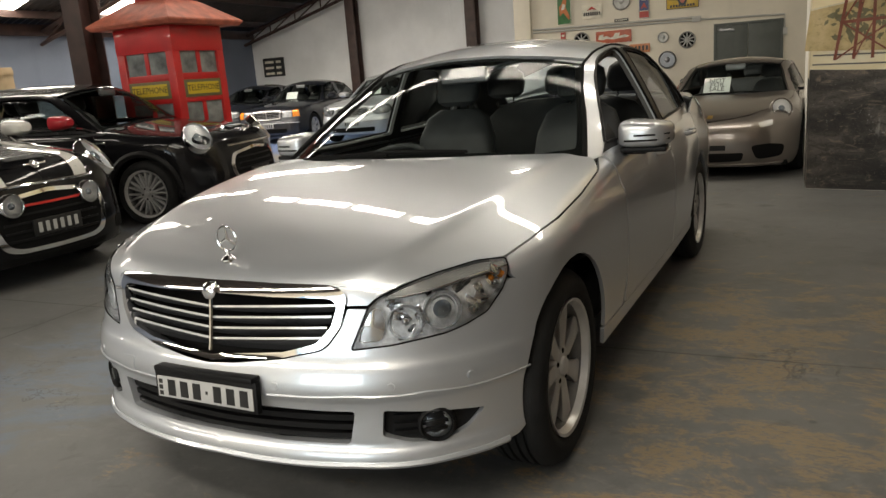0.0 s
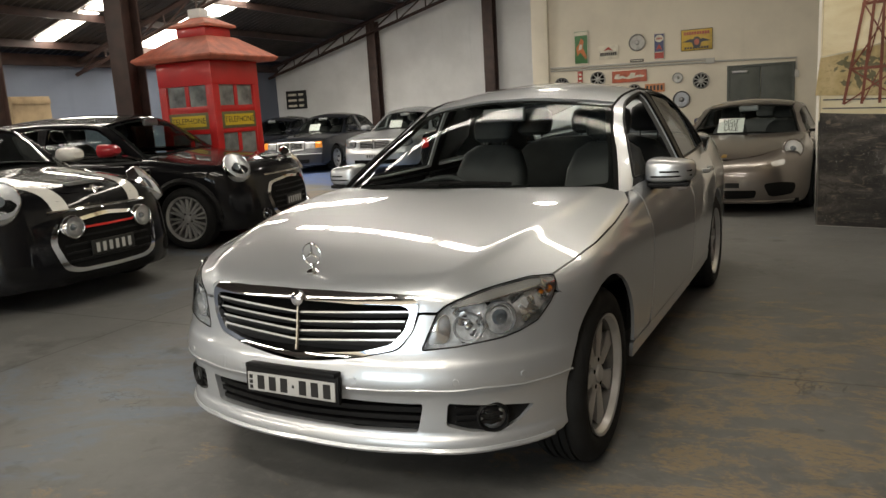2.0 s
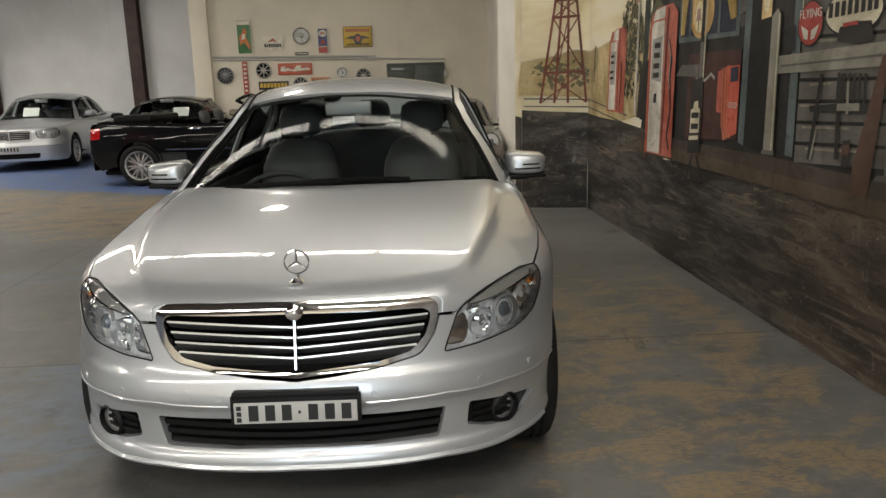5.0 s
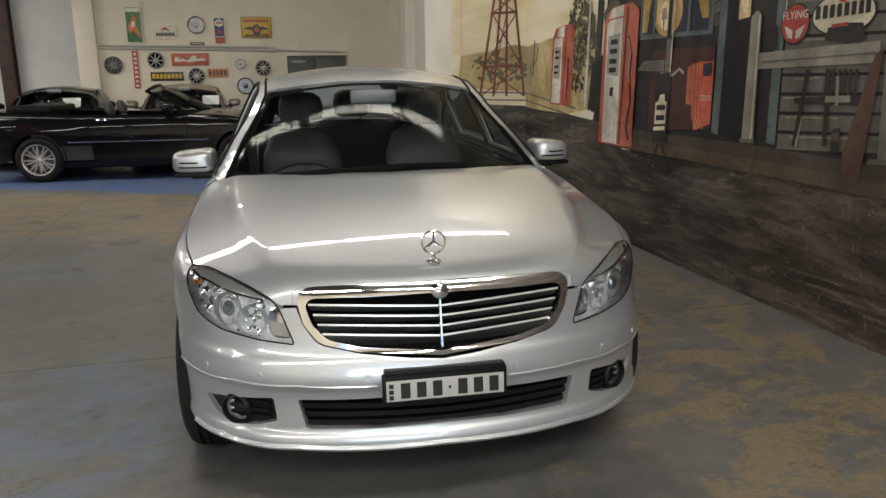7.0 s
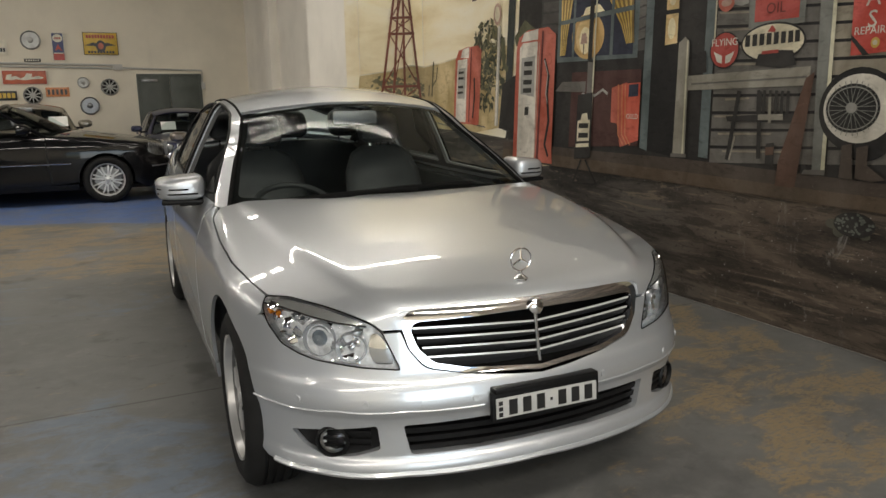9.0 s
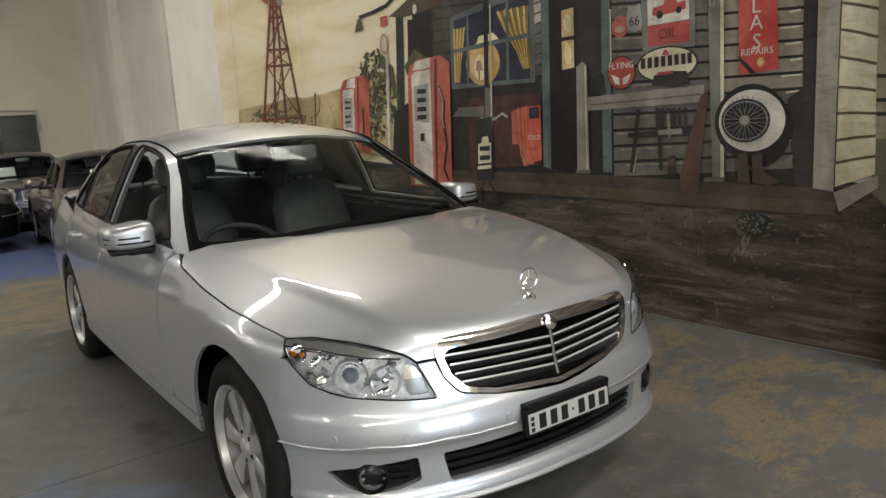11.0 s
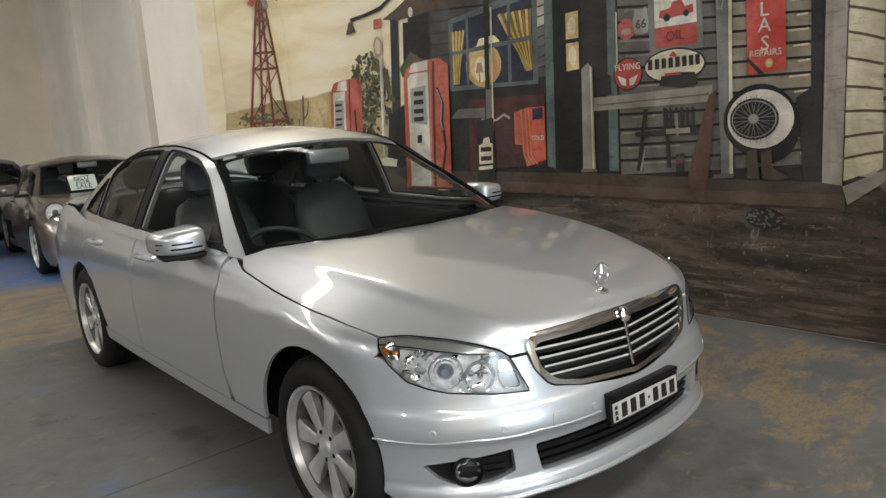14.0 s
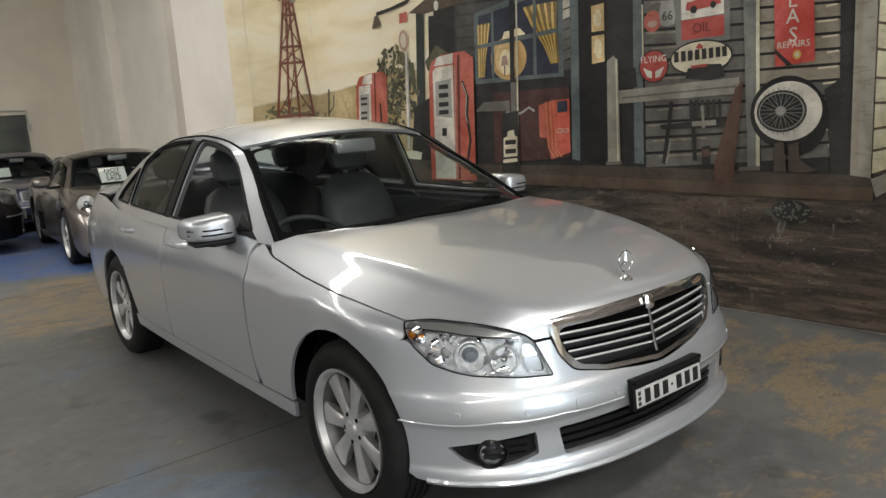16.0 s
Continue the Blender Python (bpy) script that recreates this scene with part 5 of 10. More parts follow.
def cabin(car, seat_mat, dx=0.37, dy=0.0, z0=0.0):
    def seat(cx, y, w, name):
        n = new(name)
        n.parent = car
        n.matrix_local = pose(cx, y + dy, z0)
        k = w / 0.25
        part("cushion", padded([(-0.27, 0.42, 0.20 * k, 0.05), (-0.24, 0.45, 0.235 * k, 0.075), (0.0, 0.44, 0.25 * k, 0.085), (0.25, 0.42, 0.24 * k, 0.085), (0.28, 0.42, 0.22 * k, 0.06)], "y"), seat_mat, n)
        part("backrest", padded([(0.42, 0.27, 0.20 * k, 0.05), (0.50, 0.29, 0.235 * k, 0.085), (0.72, 0.35, 0.25 * k, 0.085), (0.92, 0.42, 0.235 * k, 0.075), (1.03, 0.455, 0.19 * k, 0.06), (1.075, 0.47, 0.12 * k, 0.03)], "z"), seat_mat, n)
        for c in ((0,) if w < 0.4 else (-0.42, 0, 0.42)):
            part("headrest", padded([(1.095, 0.465, 0.09, 0.03), (1.12, 0.47, 0.125, 0.05), (1.19, 0.487, 0.135, 0.055), (1.255, 0.503, 0.12, 0.048), (1.285, 0.51, 0.075, 0.022)], "z", c), seat_mat, n)
            for e in (-0.06, 0.06):
                bm = bmesh.new()
                tube(bm, [(c + e, 0.45, 1.04), (c + e, 0.475, 1.12)], 0.006, 6)
                part("headrest_post", bm, M["chrome"], n)

    seat(-dx, 2.15, 0.25, "driver_seat")
    seat(dx, 2.15, 0.25, "passenger_seat")
    seat(0, 3.02, 0.62, "rear_bench")
    part("dashboard", boxb(-0.68, 0.68, 1.32 + dy, 1.62 + dy, 0.66 + z0, 0.915 + z0, 0.06), M["dash"], car)
    bm = bmesh.new()
    c = Vector((-dx, 1.78 + dy, 0.86 + z0))
    ax = Vector((0, -0.42, 0.9)).normalized()
    u = Vector((1, 0, 0))
    v = ax.cross(u)
    tube(bm, [c + 0.185 * (math.cos(a) * u + math.sin(a) * v) for a in np.linspace(0, 2 * math.pi, 29)[:-1]], 0.015, 8, closed=True)
    for a in (0, math.pi, -math.pi / 2):
        tube(bm, [c, c + 0.18 * (math.cos(a) * u + math.sin(a) * v)], [0.035, 0.014], 6)
    part("steering_wheel", bm, M["dash"], car)
    part("rear_view_mirror", boxb(-0.12, 0.12, -0.02, 0.02, -0.037, 0.037, 0.018, pose(0, 1.93 + dy, 1.268 + z0, -8)), M["grey_trim"], car)
    part("cabin_floor", boxb(-0.74, 0.74, 1.1 + dy, 3.7 + dy, 0.25, 0.29, 0.01), M["matte_black"], car)
    part("door_lining", boxb(-0.80, -0.76, 1.45 + dy, 3.6 + dy, 0.29, 0.88 + z0, 0.01), M["dash"], car)
    part("door_lining", boxb(0.76, 0.80, 1.45 + dy, 3.6 + dy, 0.29, 0.88 + z0, 0.01), M["dash"], car)


M["blue_paint"] = car_paint("blue_paint", (0.02, 0.025, 0.07), 0.3)
M["reflector_dim"] = mat("lamp_reflector_field", (0.80, 0.81, 0.83), 0.32, 0.55, bump=0.5, bump_scale=35)
M["lens_solid"] = mat("projector_lens_glass", (0.35, 0.4, 0.45), 0.02, 0.6, coat=1.0)
M["grille_grey"] = mat("grille_blade_grey", (0.022, 0.023, 0.025), 0.5, spec=0.25)
saloon()


# ---------------------------------------------------------------- the mural
def paint_mat(key, color):
    """Wall paint laid on by brush: broad mottling, streaks, thin spots and specks of bare plaster."""
    m, nt, b = node_mat("mural_" + key[2:], 0.55)
    b.inputs["Specular IOR Level"].default_value = 0.2
    v = nt.nodes.new("ShaderNodeTexCoord").outputs["Object"]
    grey = sum(color) / 3
    # the small offsets grey the dark paints: the wall's hazy sheen put into colour
    light = tuple(min(0.9, 0.75 * c + 0.25 * grey) * 1.45 + 0.010 for c in color)
    dark = tuple(0.78 * c + 0.006 for c in color)
    broad = noise_at(nt, v, 3.2, 8, 0.62, (1, 1, 0.7), 0.6)
    col = mixc(nt, step_n(nt, broad, 0.30, 0.70), dark, light)
    brush = noise_at(nt, v, 15, 9, 0.72, (1, 0.55, 1.6), 1.0)
    col = mixc(nt, math_n(nt, "MULTIPLY", step_n(nt, brush, 0.50, 0.70), 0.55), col, tuple(0.45 * c for c in color))
    col = mixc(nt, math_n(nt, "MULTIPLY", math_n(nt, "SUBTRACT", 1.0, step_n(nt, brush, 0.30, 0.44)), 0.45), col, tuple(min(0.9, 1.35 * c + 0.02) for c in color))
    dirt = noise_at(nt, v, 1.1, 6, 0.6, (1, 1, 0.5))
    col = mixc(nt, math_n(nt, "MULTIPLY", step_n(nt, dirt, 0.52, 0.72), 0.35), col, (0.060, 0.055, 0.048))
    speck = noise_at(nt, v, 70, 4, 0.7)
    col = mixc(nt, math_n(nt, "MULTIPLY", step_n(nt, speck, 0.66, 0.72), 0.30), col, (0.30, 0.28, 0.25))
    nt.links.new(col, b.inputs["Base Color"])
    bp = N(nt, "Bump", Strength=0.15, Distance=0.004)
    nt.links.new(brush, bp.inputs["Height"])
    nt.links.new(bp.outputs[0], b.inputs["Normal"])
    M[key] = m


for _k, _c in {
    "hill": (0.50, 0.38, 0.17), "cream": (0.62, 0.55, 0.38), "olive": (0.10, 0.10, 0.05), "olive2": (0.13, 0.12, 0.075), "red": (0.50, 0.105, 0.06), "red2": (0.58, 0.085, 0.04),
    "white": (0.60, 0.56, 0.48), "grey": (0.32, 0.31, 0.28), "dark": (0.028, 0.026, 0.024), "darkred": (0.16, 0.03, 0.025), "cactus": (0.035, 0.042, 0.038), "umber": (0.10, 0.07, 0.045),
    "pink": (0.45, 0.28, 0.21), "charcoal": (0.05, 0.048, 0.045), "charcoal2": (0.075, 0.070, 0.064), "teal": (0.11, 0.14, 0.14), "navy": (0.03, 0.035, 0.06), "glow": (0.72, 0.50, 0.20),
    "glow2": (0.85, 0.74, 0.45), "amber": (0.55, 0.33, 0.09), "umber2": (0.07, 0.052, 0.04), "yellow": (0.60, 0.40, 0.08), "ochre": (0.22, 0.14, 0.04), "board_lit": (0.45, 0.41, 0.33),
    "board": (0.135, 0.125, 0.11), "black": (0.014, 0.013, 0.013), "paleyellow": (0.55, 0.52, 0.36), "board_tan": (0.26, 0.225, 0.165), "maroon": (0.075, 0.03, 0.025), "orange": (0.62, 0.20, 0.08),
    "post": (0.27, 0.25, 0.20), "board_g": (0.17, 0.175, 0.155), "rust": (0.11, 0.055, 0.035), "signred": (0.42, 0.05, 0.035), "signred2": (0.52, 0.06, 0.04), "siding": (0.53, 0.48, 0.32),
    "tortoise": (0.085, 0.085, 0.06), "rust2": (0.22, 0.06, 0.035), "khaki": (0.30, 0.27, 0.18), "soil": (0.12, 0.085, 0.055), "drum": (0.013, 0.017, 0.020), "steelblue": (0.050, 0.068, 0.080),
    "orange2": (0.45, 0.25, 0.11), "sage": (0.13, 0.14, 0.12), "leaf": (0.055, 0.06, 0.035), "leaf2": (0.16, 0.145, 0.075),
}.items():
    paint_mat("m_" + _k, _c)


def sky_material():
    m, nt, b = node_mat("mural_sky", 0.5)
    v = nt.nodes.new("ShaderNodeTexCoord").outputs["Object"]
    n = noise_at(nt, v, 1.3, 8, 0.55, (1, 0.55, 2.2), 0.5)
    col = ramp(nt, n, (0.3, (0.70, 0.58, 0.34)), (0.5, (0.86, 0.77, 0.55)), (0.7, (0.90, 0.86, 0.73)))
    f = noise_at(nt, v, 20, 6, 0.7, (1, 0.6, 2))
    col = mixc(nt, math_n(nt, "MULTIPLY", step_n(nt, f, 0.55, 0.8), 0.25), col, (0.42, 0.33, 0.2))
    nt.links.new(col, b.inputs["Base Color"])
    return m


def soil_material():
    """Painted bare earth: long brown and tan drifts, dark ruts and stones, grey scuffs and flaked plaster."""
    m, nt, b = node_mat("mural_soil", 0.5)
    b.inputs["Specular IOR Level"].default_value = 0.25
    v = nt.nodes.new("ShaderNodeTexCoord").outputs["Object"]
    sep = nt.nodes.new("ShaderNodeSeparateXYZ")
    nt.links.new(v, sep.inputs[0])
    drift = noise_at(nt, v, 1.5, 9, 0.58, (1, 0.5, 2.2), 0.9)
    col = ramp(nt, drift, (0.32, (0.030, 0.026, 0.023)), (0.45, (0.085, 0.068, 0.055)), (0.56, (0.145, 0.112, 0.086)), (0.70, (0.215, 0.168, 0.128)))
    # the yard turns grey-black towards the pumps
    far = mixc(nt, step_n(nt, drift, 0.35, 0.62), (0.020, 0.020, 0.020), (0.105, 0.098, 0.090))
    edge = math_n(nt, "ADD", sep.outputs[1], math_n(nt, "MULTIPLY", drift, 1.6))
    col = mixc(nt, math_n(nt, "MULTIPLY", step_n(nt, edge, 3.6, 5.2), 0.80), col, far)
    streak = noise_at(nt, v, 6, 11, 0.70, (1, 0.30, 2.6), 1.0)
    col = mixc(nt, math_n(nt, "MULTIPLY", step_n(nt, streak, 0.50, 0.58), 0.70), col, (0.040, 0.034, 0.029))
    col = mixc(nt, math_n(nt, "MULTIPLY", math_n(nt, "SUBTRACT", 1.0, step_n(nt, streak, 0.36, 0.45)), 0.70), col, (0.23, 0.182, 0.138))
    stones = noise_at(nt, v, 26, 7, 0.72, (1, 0.55, 1.3), 0.4)
    col = mixc(nt, math_n(nt, "MULTIPLY", step_n(nt, stones, 0.58, 0.64), 0.65), col, (0.018, 0.017, 0.016))
    grit = noise_at(nt, v, 55, 6, 0.75, (1, 0.7, 1.2))
    col = mixc(nt, math_n(nt, "MULTIPLY", step_n(nt, grit, 0.57, 0.65), 0.28), col, (0.25, 0.215, 0.175))
    # pale runs and scuffs where the wall is worn
    runs = math_n(nt, "MULTIPLY", step_n(nt, noise_at(nt, v, 5, 10, 0.75, (1, 1.6, 0.55), 0.7), 0.58, 0.68), step_n(nt, noise_at(nt, v, 1.1, 3), 0.50, 0.60))
    col = mixc(nt, math_n(nt, "MULTIPLY", runs, 0.70), col, (0.30, 0.29, 0.27))
    flakes = math_n(nt, "MULTIPLY", step_n(nt, noise_at(nt, v, 38, 3, 0.6), 0.68, 0.71), step_n(nt, noise_at(nt, v, 2.0, 3), 0.48, 0.60))
    col = mixc(nt, math_n(nt, "MULTIPLY", flakes, 0.8), col, (0.42, 0.41, 0.38))
    nt.links.new(col, b.inputs["Base Color"])
    bp = N(nt, "Bump", Strength=0.30, Distance=0.005)
    nt.links.new(streak, bp.inputs["Height"])
    nt.links.new(bp.outputs[0], b.inputs["Normal"])
    return m


M["m_sky"], M["m_soil_wall"] = sky_material(), soil_material()
mural = thing("mural", pose(0, 0, 0), "painted mural of an old desert filling station", "mural")
LAYER, COATS = 0.0015, [0]


def plane_at(plane, a, z, layer):
    d = 0.003 + LAYER * layer
    return {"w": (XW - d, a, z), "s": (a, pier_y(a) - d, z), "d": (1.08 - d, a, z), "e": (XP - d, a, z)}[plane]


def paint(name, layer, m, pts, plane="w"):
    """A flat painted patch on the wall."""
    COATS[0] += 1
    layer += 0.02 * COATS[0]
    bm = bmesh.new()
    vs = [bm.verts.new(plane_at(plane, a, z, layer)) for a, z in pts]
    f = bm.faces.new(vs)
    f.normal_update()
    if (f.normal.x if plane != "s" else f.normal.y) > 0:
        f.normal_flip()
    return part(name, bm, M[m], mural, "", False)


def paint_oval(name, layer, m, c, ra, rz, plane="w"):
    return paint(name, layer, m, [(c[0] + ra * math.cos(t), c[1] + rz * math.sin(t)) for t in np.linspace(0, 2 * math.pi, 33)[:-1]], plane)


def stroke(name, layer, m, pts, width, plane="w"):
    """A painted line with a slightly uneven edge."""
    COATS[0] += 1
    layer += 0.02 * COATS[0]
    p = [np.array(q, float) for q in pts]
    out_l, out_r = [], []
    rng = random.Random(len(pts) * 7 + int(1000 * width))
    for i, q in enumerate(p):
        d = p[min(i + 1, len(p) - 1)] - p[max(i - 1, 0)]
        n = np.array((-d[1], d[0])) / max(np.linalg.norm(d), 1e-6) * width / 2 * rng.uniform(0.9, 1.1)
        out_l.append(q + n)
        out_r.append(q - n)
    bm = bmesh.new()
    a = [bm.verts.new(plane_at(plane, *q, layer)) for q in out_l]
    b = [bm.verts.new(plane_at(plane, *q, layer)) for q in out_r]
    for i in range(len(p) - 1):
        bm.faces.new((a[i], a[i + 1], b[i + 1], b[i]))
    bm.normal_update()
    for f in bm.faces:
        if (f.normal.x if plane != "s" else f.normal.y) > 0:
            f.normal_flip()
    return part(name, bm, M[m], mural, "", False)


def letters(body, layer, m, c, size, width=1.0, plane="w"):
    COATS[0] += 1
    x, y, z = plane_at(plane, c[0], c[1], layer + 0.02 * COATS[0])
    text_ob("lettering", body, size, pose(x, y, z, 90, 0, -90 if plane != "s" else 0), M[m], mural, 0.0005, width=width)


def paint_bush(name, layer, c, ra, rz, n, plane="w"):
    """Small painted leaf dabs, kept as one part."""
    rng = random.Random(n)
    for key, k in (("m_leaf", n * 3), ("m_leaf2", n)):
        bm = bmesh.new()
        for _ in range(k):
            t, q = rng.uniform(0, 2 * math.pi), rng.random() ** 0.6
            a, z = c[0] + ra * q * math.cos(t), c[1] + rz * q * math.sin(t)
            s, w = rng.uniform(0.02, 0.055), rng.uniform(0, math.pi)
            vs = [bm.verts.new(plane_at(plane, a + s * math.cos(w + g) * e, z + s * math.sin(w + g) * e, layer + (0.5 if key == "m_leaf2" else 0) + rng.random() * 0.4)) for g, e in ((0, 1), (1.4, 0.5), (math.pi, 1), (-1.4, 0.5))]
            f = bm.faces.new(vs)
        bm.normal_update()
        for f in bm.faces:
            if (f.normal.x if plane != "s" else f.normal.y) > 0:
                f.normal_flip()
        tagged(part(name, bm, M[key], mural, "", False), kind="stuff")


def paint_grass(name, layer, a, b, plane):
    rng = random.Random(5)
    for key in ("m_sage", "m_olive"):
        bm = bmesh.new()
        for _ in range(130):
            t = rng.random()
            y, z = a[0] + (b[0] - a[0]) * t, a[1] + (b[1] - a[1]) * t + rng.uniform(-0.03, 0.06)
            h, lean = rng.uniform(0.05, 0.13), rng.uniform(-0.03, 0.03)
            vs = [bm.verts.new(plane_at(plane, *q, layer + rng.random())) for q in ((y - 0.004, z), (y + 0.004, z), (y + lean, z + h))]
            bm.faces.new(vs)
        bm.normal_update()
        for f in bm.faces:
            if f.normal.x > 0:
                f.normal_flip()
        tagged(part(name, bm, M[key], mural, "", False), kind="stuff")


def paint_spokes(name, layer, c, ra, rz):
    for k in range(14):
        t = 2 * math.pi * k / 14
        for s in (-0.35, 0.35):
            stroke("wire_spoke", layer, "m_board_g", [(c[0] + 0.02 * math.cos(t), c[1] + 0.02 * math.sin(t)), (c[0] + ra * math.cos(t + s), c[1] + rz * 0.75 * math.sin(t + s))], 0.0042)


# painted grounds of the wall, the pier and the stepped end panel
paint("painted_sky", 0, "m_sky", [(YS, 0.7), (YS, 4.6), (4.9, 4.6), (4.9, 0.7)])
paint("painted_yard", 1, "m_soil_wall", [(YS, 0.004), (YS, 0.93), (7.2, 0.86), (6.5, 0.80), (5.4, 0.76), (4.0, 0.97), (2.0, 0.95), (1.60, 0.9), (1.60, 0.004)])
paint("painted_sky", 0, "m_sky", [(XP, 0.8), (XP, 4.6), (XW - 0.01, 4.6), (XW - 0.01, 0.8)], "s")
paint("painted_yard", 1, "m_soil_wall", [(XP, 0.004), (XP, 1.0), (0.72, 1.0), (XW - 0.01, 0.95), (XW - 0.01, 0.004)], "s")
paint("painted_sky", 0, "m_sky", [(pier_y(XP), 1.0), (pier_y(XP), 4.6), (YS + 0.6, 4.6), (YS + 0.6, 1.0)], "e")
paint("painted_yard", 1, "m_soil_wall", [(pier_y(XP), 0.004), (pier_y(XP), 1.0), (YS + 0.6, 1.0), (YS + 0.6, 0.004)], "e")
stroke("fence_rail", 3, "m_board", [(XP + 0.02, 1.12), (XW - 0.01, 1.10)], 0.014, "s")
stroke("fence_rail", 3, "m_board", [(XP + 0.02, 1.20), (XW - 0.01, 1.18)], 0.014, "s")
stroke("fence_rail", 3, "m_board", [(YS, 1.10), (6.4, 0.98)], 0.014)
stroke("fence_rail", 3, "m_board", [(YS, 1.18), (6.4, 1.06)], 0.014)
paint("painted_yard_far", 4, "m_soil_wall", [(YS, 0.5), (YS, 1.03), (7.3, 1.01), (6.6, 1.0), (6.0, 0.97), (5.45, 0.95), (5.45, 0.5)])
paint("painted_yard_far", 4, "m_soil_wall", [(XP, 0.5), (XP, 1.08), (0.8, 1.06), (XW - 0.01, 1.04), (XW - 0.01, 0.5)], "s")
structure("wall_panel", boxb(1.08, XW, -9, 1.60, 0, 5.0, 0.004), M["m_soil_wall"], "stepped end panel of the painted wall", "wall")
paint("hill", 2, "m_hill", [(7.808, 1.666), (7.393, 1.701), (6.967, 1.738), (6.385, 1.804), (5.871, 1.803), (5.932, 1.093), (7.941, 0.818)])
stroke("hill_ridge", 3, "m_cream", [(7.808, 1.672), (7.393, 1.701), (6.967, 1.738), (6.385, 1.804)], 0.012)
stroke("cactus", 4, "m_olive", [(7.577, 1.354), (7.523, 1.725)], 0.03)
stroke("cactus", 4, "m_olive", [(7.548, 1.474), (7.462, 1.532), (7.432, 1.662)], 0.02)
stroke("cactus", 4, "m_olive", [(7.657, 1.355), (7.639, 1.477)], 0.02)
paint("pump", 5, "m_red", [(7.041, 1.317), (7.0, 1.717), (6.928, 1.809), (6.757, 1.832), (6.529, 1.834), (6.46, 1.787), (6.501, 1.321), (6.527, 1.076), (7.049, 1.083)])
paint("pump_top", 6, "m_white", [(6.887, 1.734), (6.838, 1.815), (6.7, 1.829), (6.712, 1.725)])
paint("pump_face", 6, "m_white", [(7.017, 1.095), (6.95, 1.715), (6.741, 1.721), (6.795, 1.097)])
paint("pump_dial", 7, "m_grey", [(6.967, 1.333), (6.93, 1.629), (6.781, 1.634), (6.807, 1.331)])
stroke("pump_edge", 7, "m_darkred", [(6.726, 1.097), (6.653, 1.82)], 0.02)
stroke("pump_hose", 7, "m_dark", [(6.6, 1.533), (6.602, 1.339), (6.643, 1.143)], 0.025)
paint_bush("bush", 4, (6.358, 1.632), 0.33, 0.42, 90)
stroke("cactus", 4, "m_olive", [(6.342, 1.791), (6.319, 2.01)], 0.03)
stroke("cactus", 4, "m_cactus", [(5.996, 1.04), (5.892, 2.312)], 0.12)
stroke("cactus", 5, "m_olive", [(6.064, 1.877), (6.037, 1.618), (5.972, 1.589)], 0.06)
stroke("cactus", 4, "m_dark", [(5.833, 1.094), (5.737, 2.255)], 0.07)
paint("cactus", 4, "m_dark", [(6.14, 1.059), (6.068, 1.462), (5.795, 1.556), (5.806, 1.032)])
paint("dry_bush", 4, "m_olive", [(5.866, 1.863), (5.696, 1.998), (5.534, 1.912), (5.52, 1.79), (5.832, 1.785)])
stroke("lamp_post", 6, "m_white", [(6.182, 1.08), (6.121, 1.984)], 0.055)
stroke("lamp_post", 7, "m_grey", [(6.164, 1.08), (6.105, 1.982)], 0.018)
paint("lamp_sign", 6, "m_red", [(6.199, 2.247), (6.19, 2.337), (6.071, 2.338), (6.079, 2.249)])
stroke("lamp_arm", 6, "m_dark", [(6.551, 2.379), (6.324, 2.393), (6.079, 2.424), (5.891, 2.507)], 0.035)
paint("lamp_shade", 6, "m_umber", [(6.641, 2.251), (6.581, 2.366), (6.526, 2.36), (6.481, 2.266), (6.556, 2.253)])
paint_oval("lamp_disc", 7, "m_pink", (6.154, 2.089), 0.068, 0.096)
paint_oval("lamp_disc", 8, "m_cream", (6.154, 2.089), 0.042, 0.066)
paint("building", 3, "m_dark", [(5.621, 2.936), (2.076, 2.388), (2.041, 0.891), (3.449, 0.839), (3.946, 0.867), (6.03, 0.943), (5.743, 1.805), (5.703, 2.29)])
paint("awning", 5, "m_umber", [(6.055, 2.321), (5.82, 2.401), (5.351, 2.616), (4.815, 2.617), (4.891, 2.37), (5.373, 2.307), (5.83, 2.285)])
paint("awning_wall", 4, "m_charcoal", [(5.428, 2.351), (5.156, 2.384), (5.203, 1.628), (5.446, 1.785)])
paint_oval("bulb", 7, "m_white", (5.654, 2.332), 0.031, 0.043)
paint("wall_board", 4, "m_charcoal2", [(5.382, 2.479), (3.873, 2.353), (3.874, 2.288), (5.387, 2.406)])
paint("wall_board", 4, "m_charcoal2", [(5.389, 2.388), (3.875, 2.277), (3.875, 2.212), (5.394, 2.314)])
paint("wall_board", 4, "m_charcoal2", [(5.395, 2.296), (3.876, 2.2), (3.876, 2.135), (5.4, 2.222)])
paint("wall_board", 4, "m_charcoal2", [(5.401, 2.204), (3.877, 2.123), (3.877, 2.057), (5.407, 2.129)])
paint("wall_board", 4, "m_charcoal2", [(5.408, 2.11), (3.878, 2.046), (3.879, 1.979), (5.413, 2.035)])
paint("wall_board", 4, "m_charcoal2", [(5.415, 2.017), (3.879, 1.968), (3.88, 1.901), (5.42, 1.941)])
paint("wall_board", 4, "m_charcoal2", [(5.421, 1.922), (3.88, 1.889), (3.881, 1.822), (5.426, 1.846)])
paint("wall_board", 4, "m_charcoal2", [(5.428, 1.827), (3.881, 1.81), (3.882, 1.743), (5.433, 1.751)])
paint("wall_board", 4, "m_charcoal2", [(5.434, 1.731), (3.882, 1.731), (3.883, 1.663), (5.44, 1.654)])
paint("window_frame", 6, "m_teal", [(5.181, 2.202), (4.212, 2.325), (4.231, 1.614), (5.203, 1.619)])
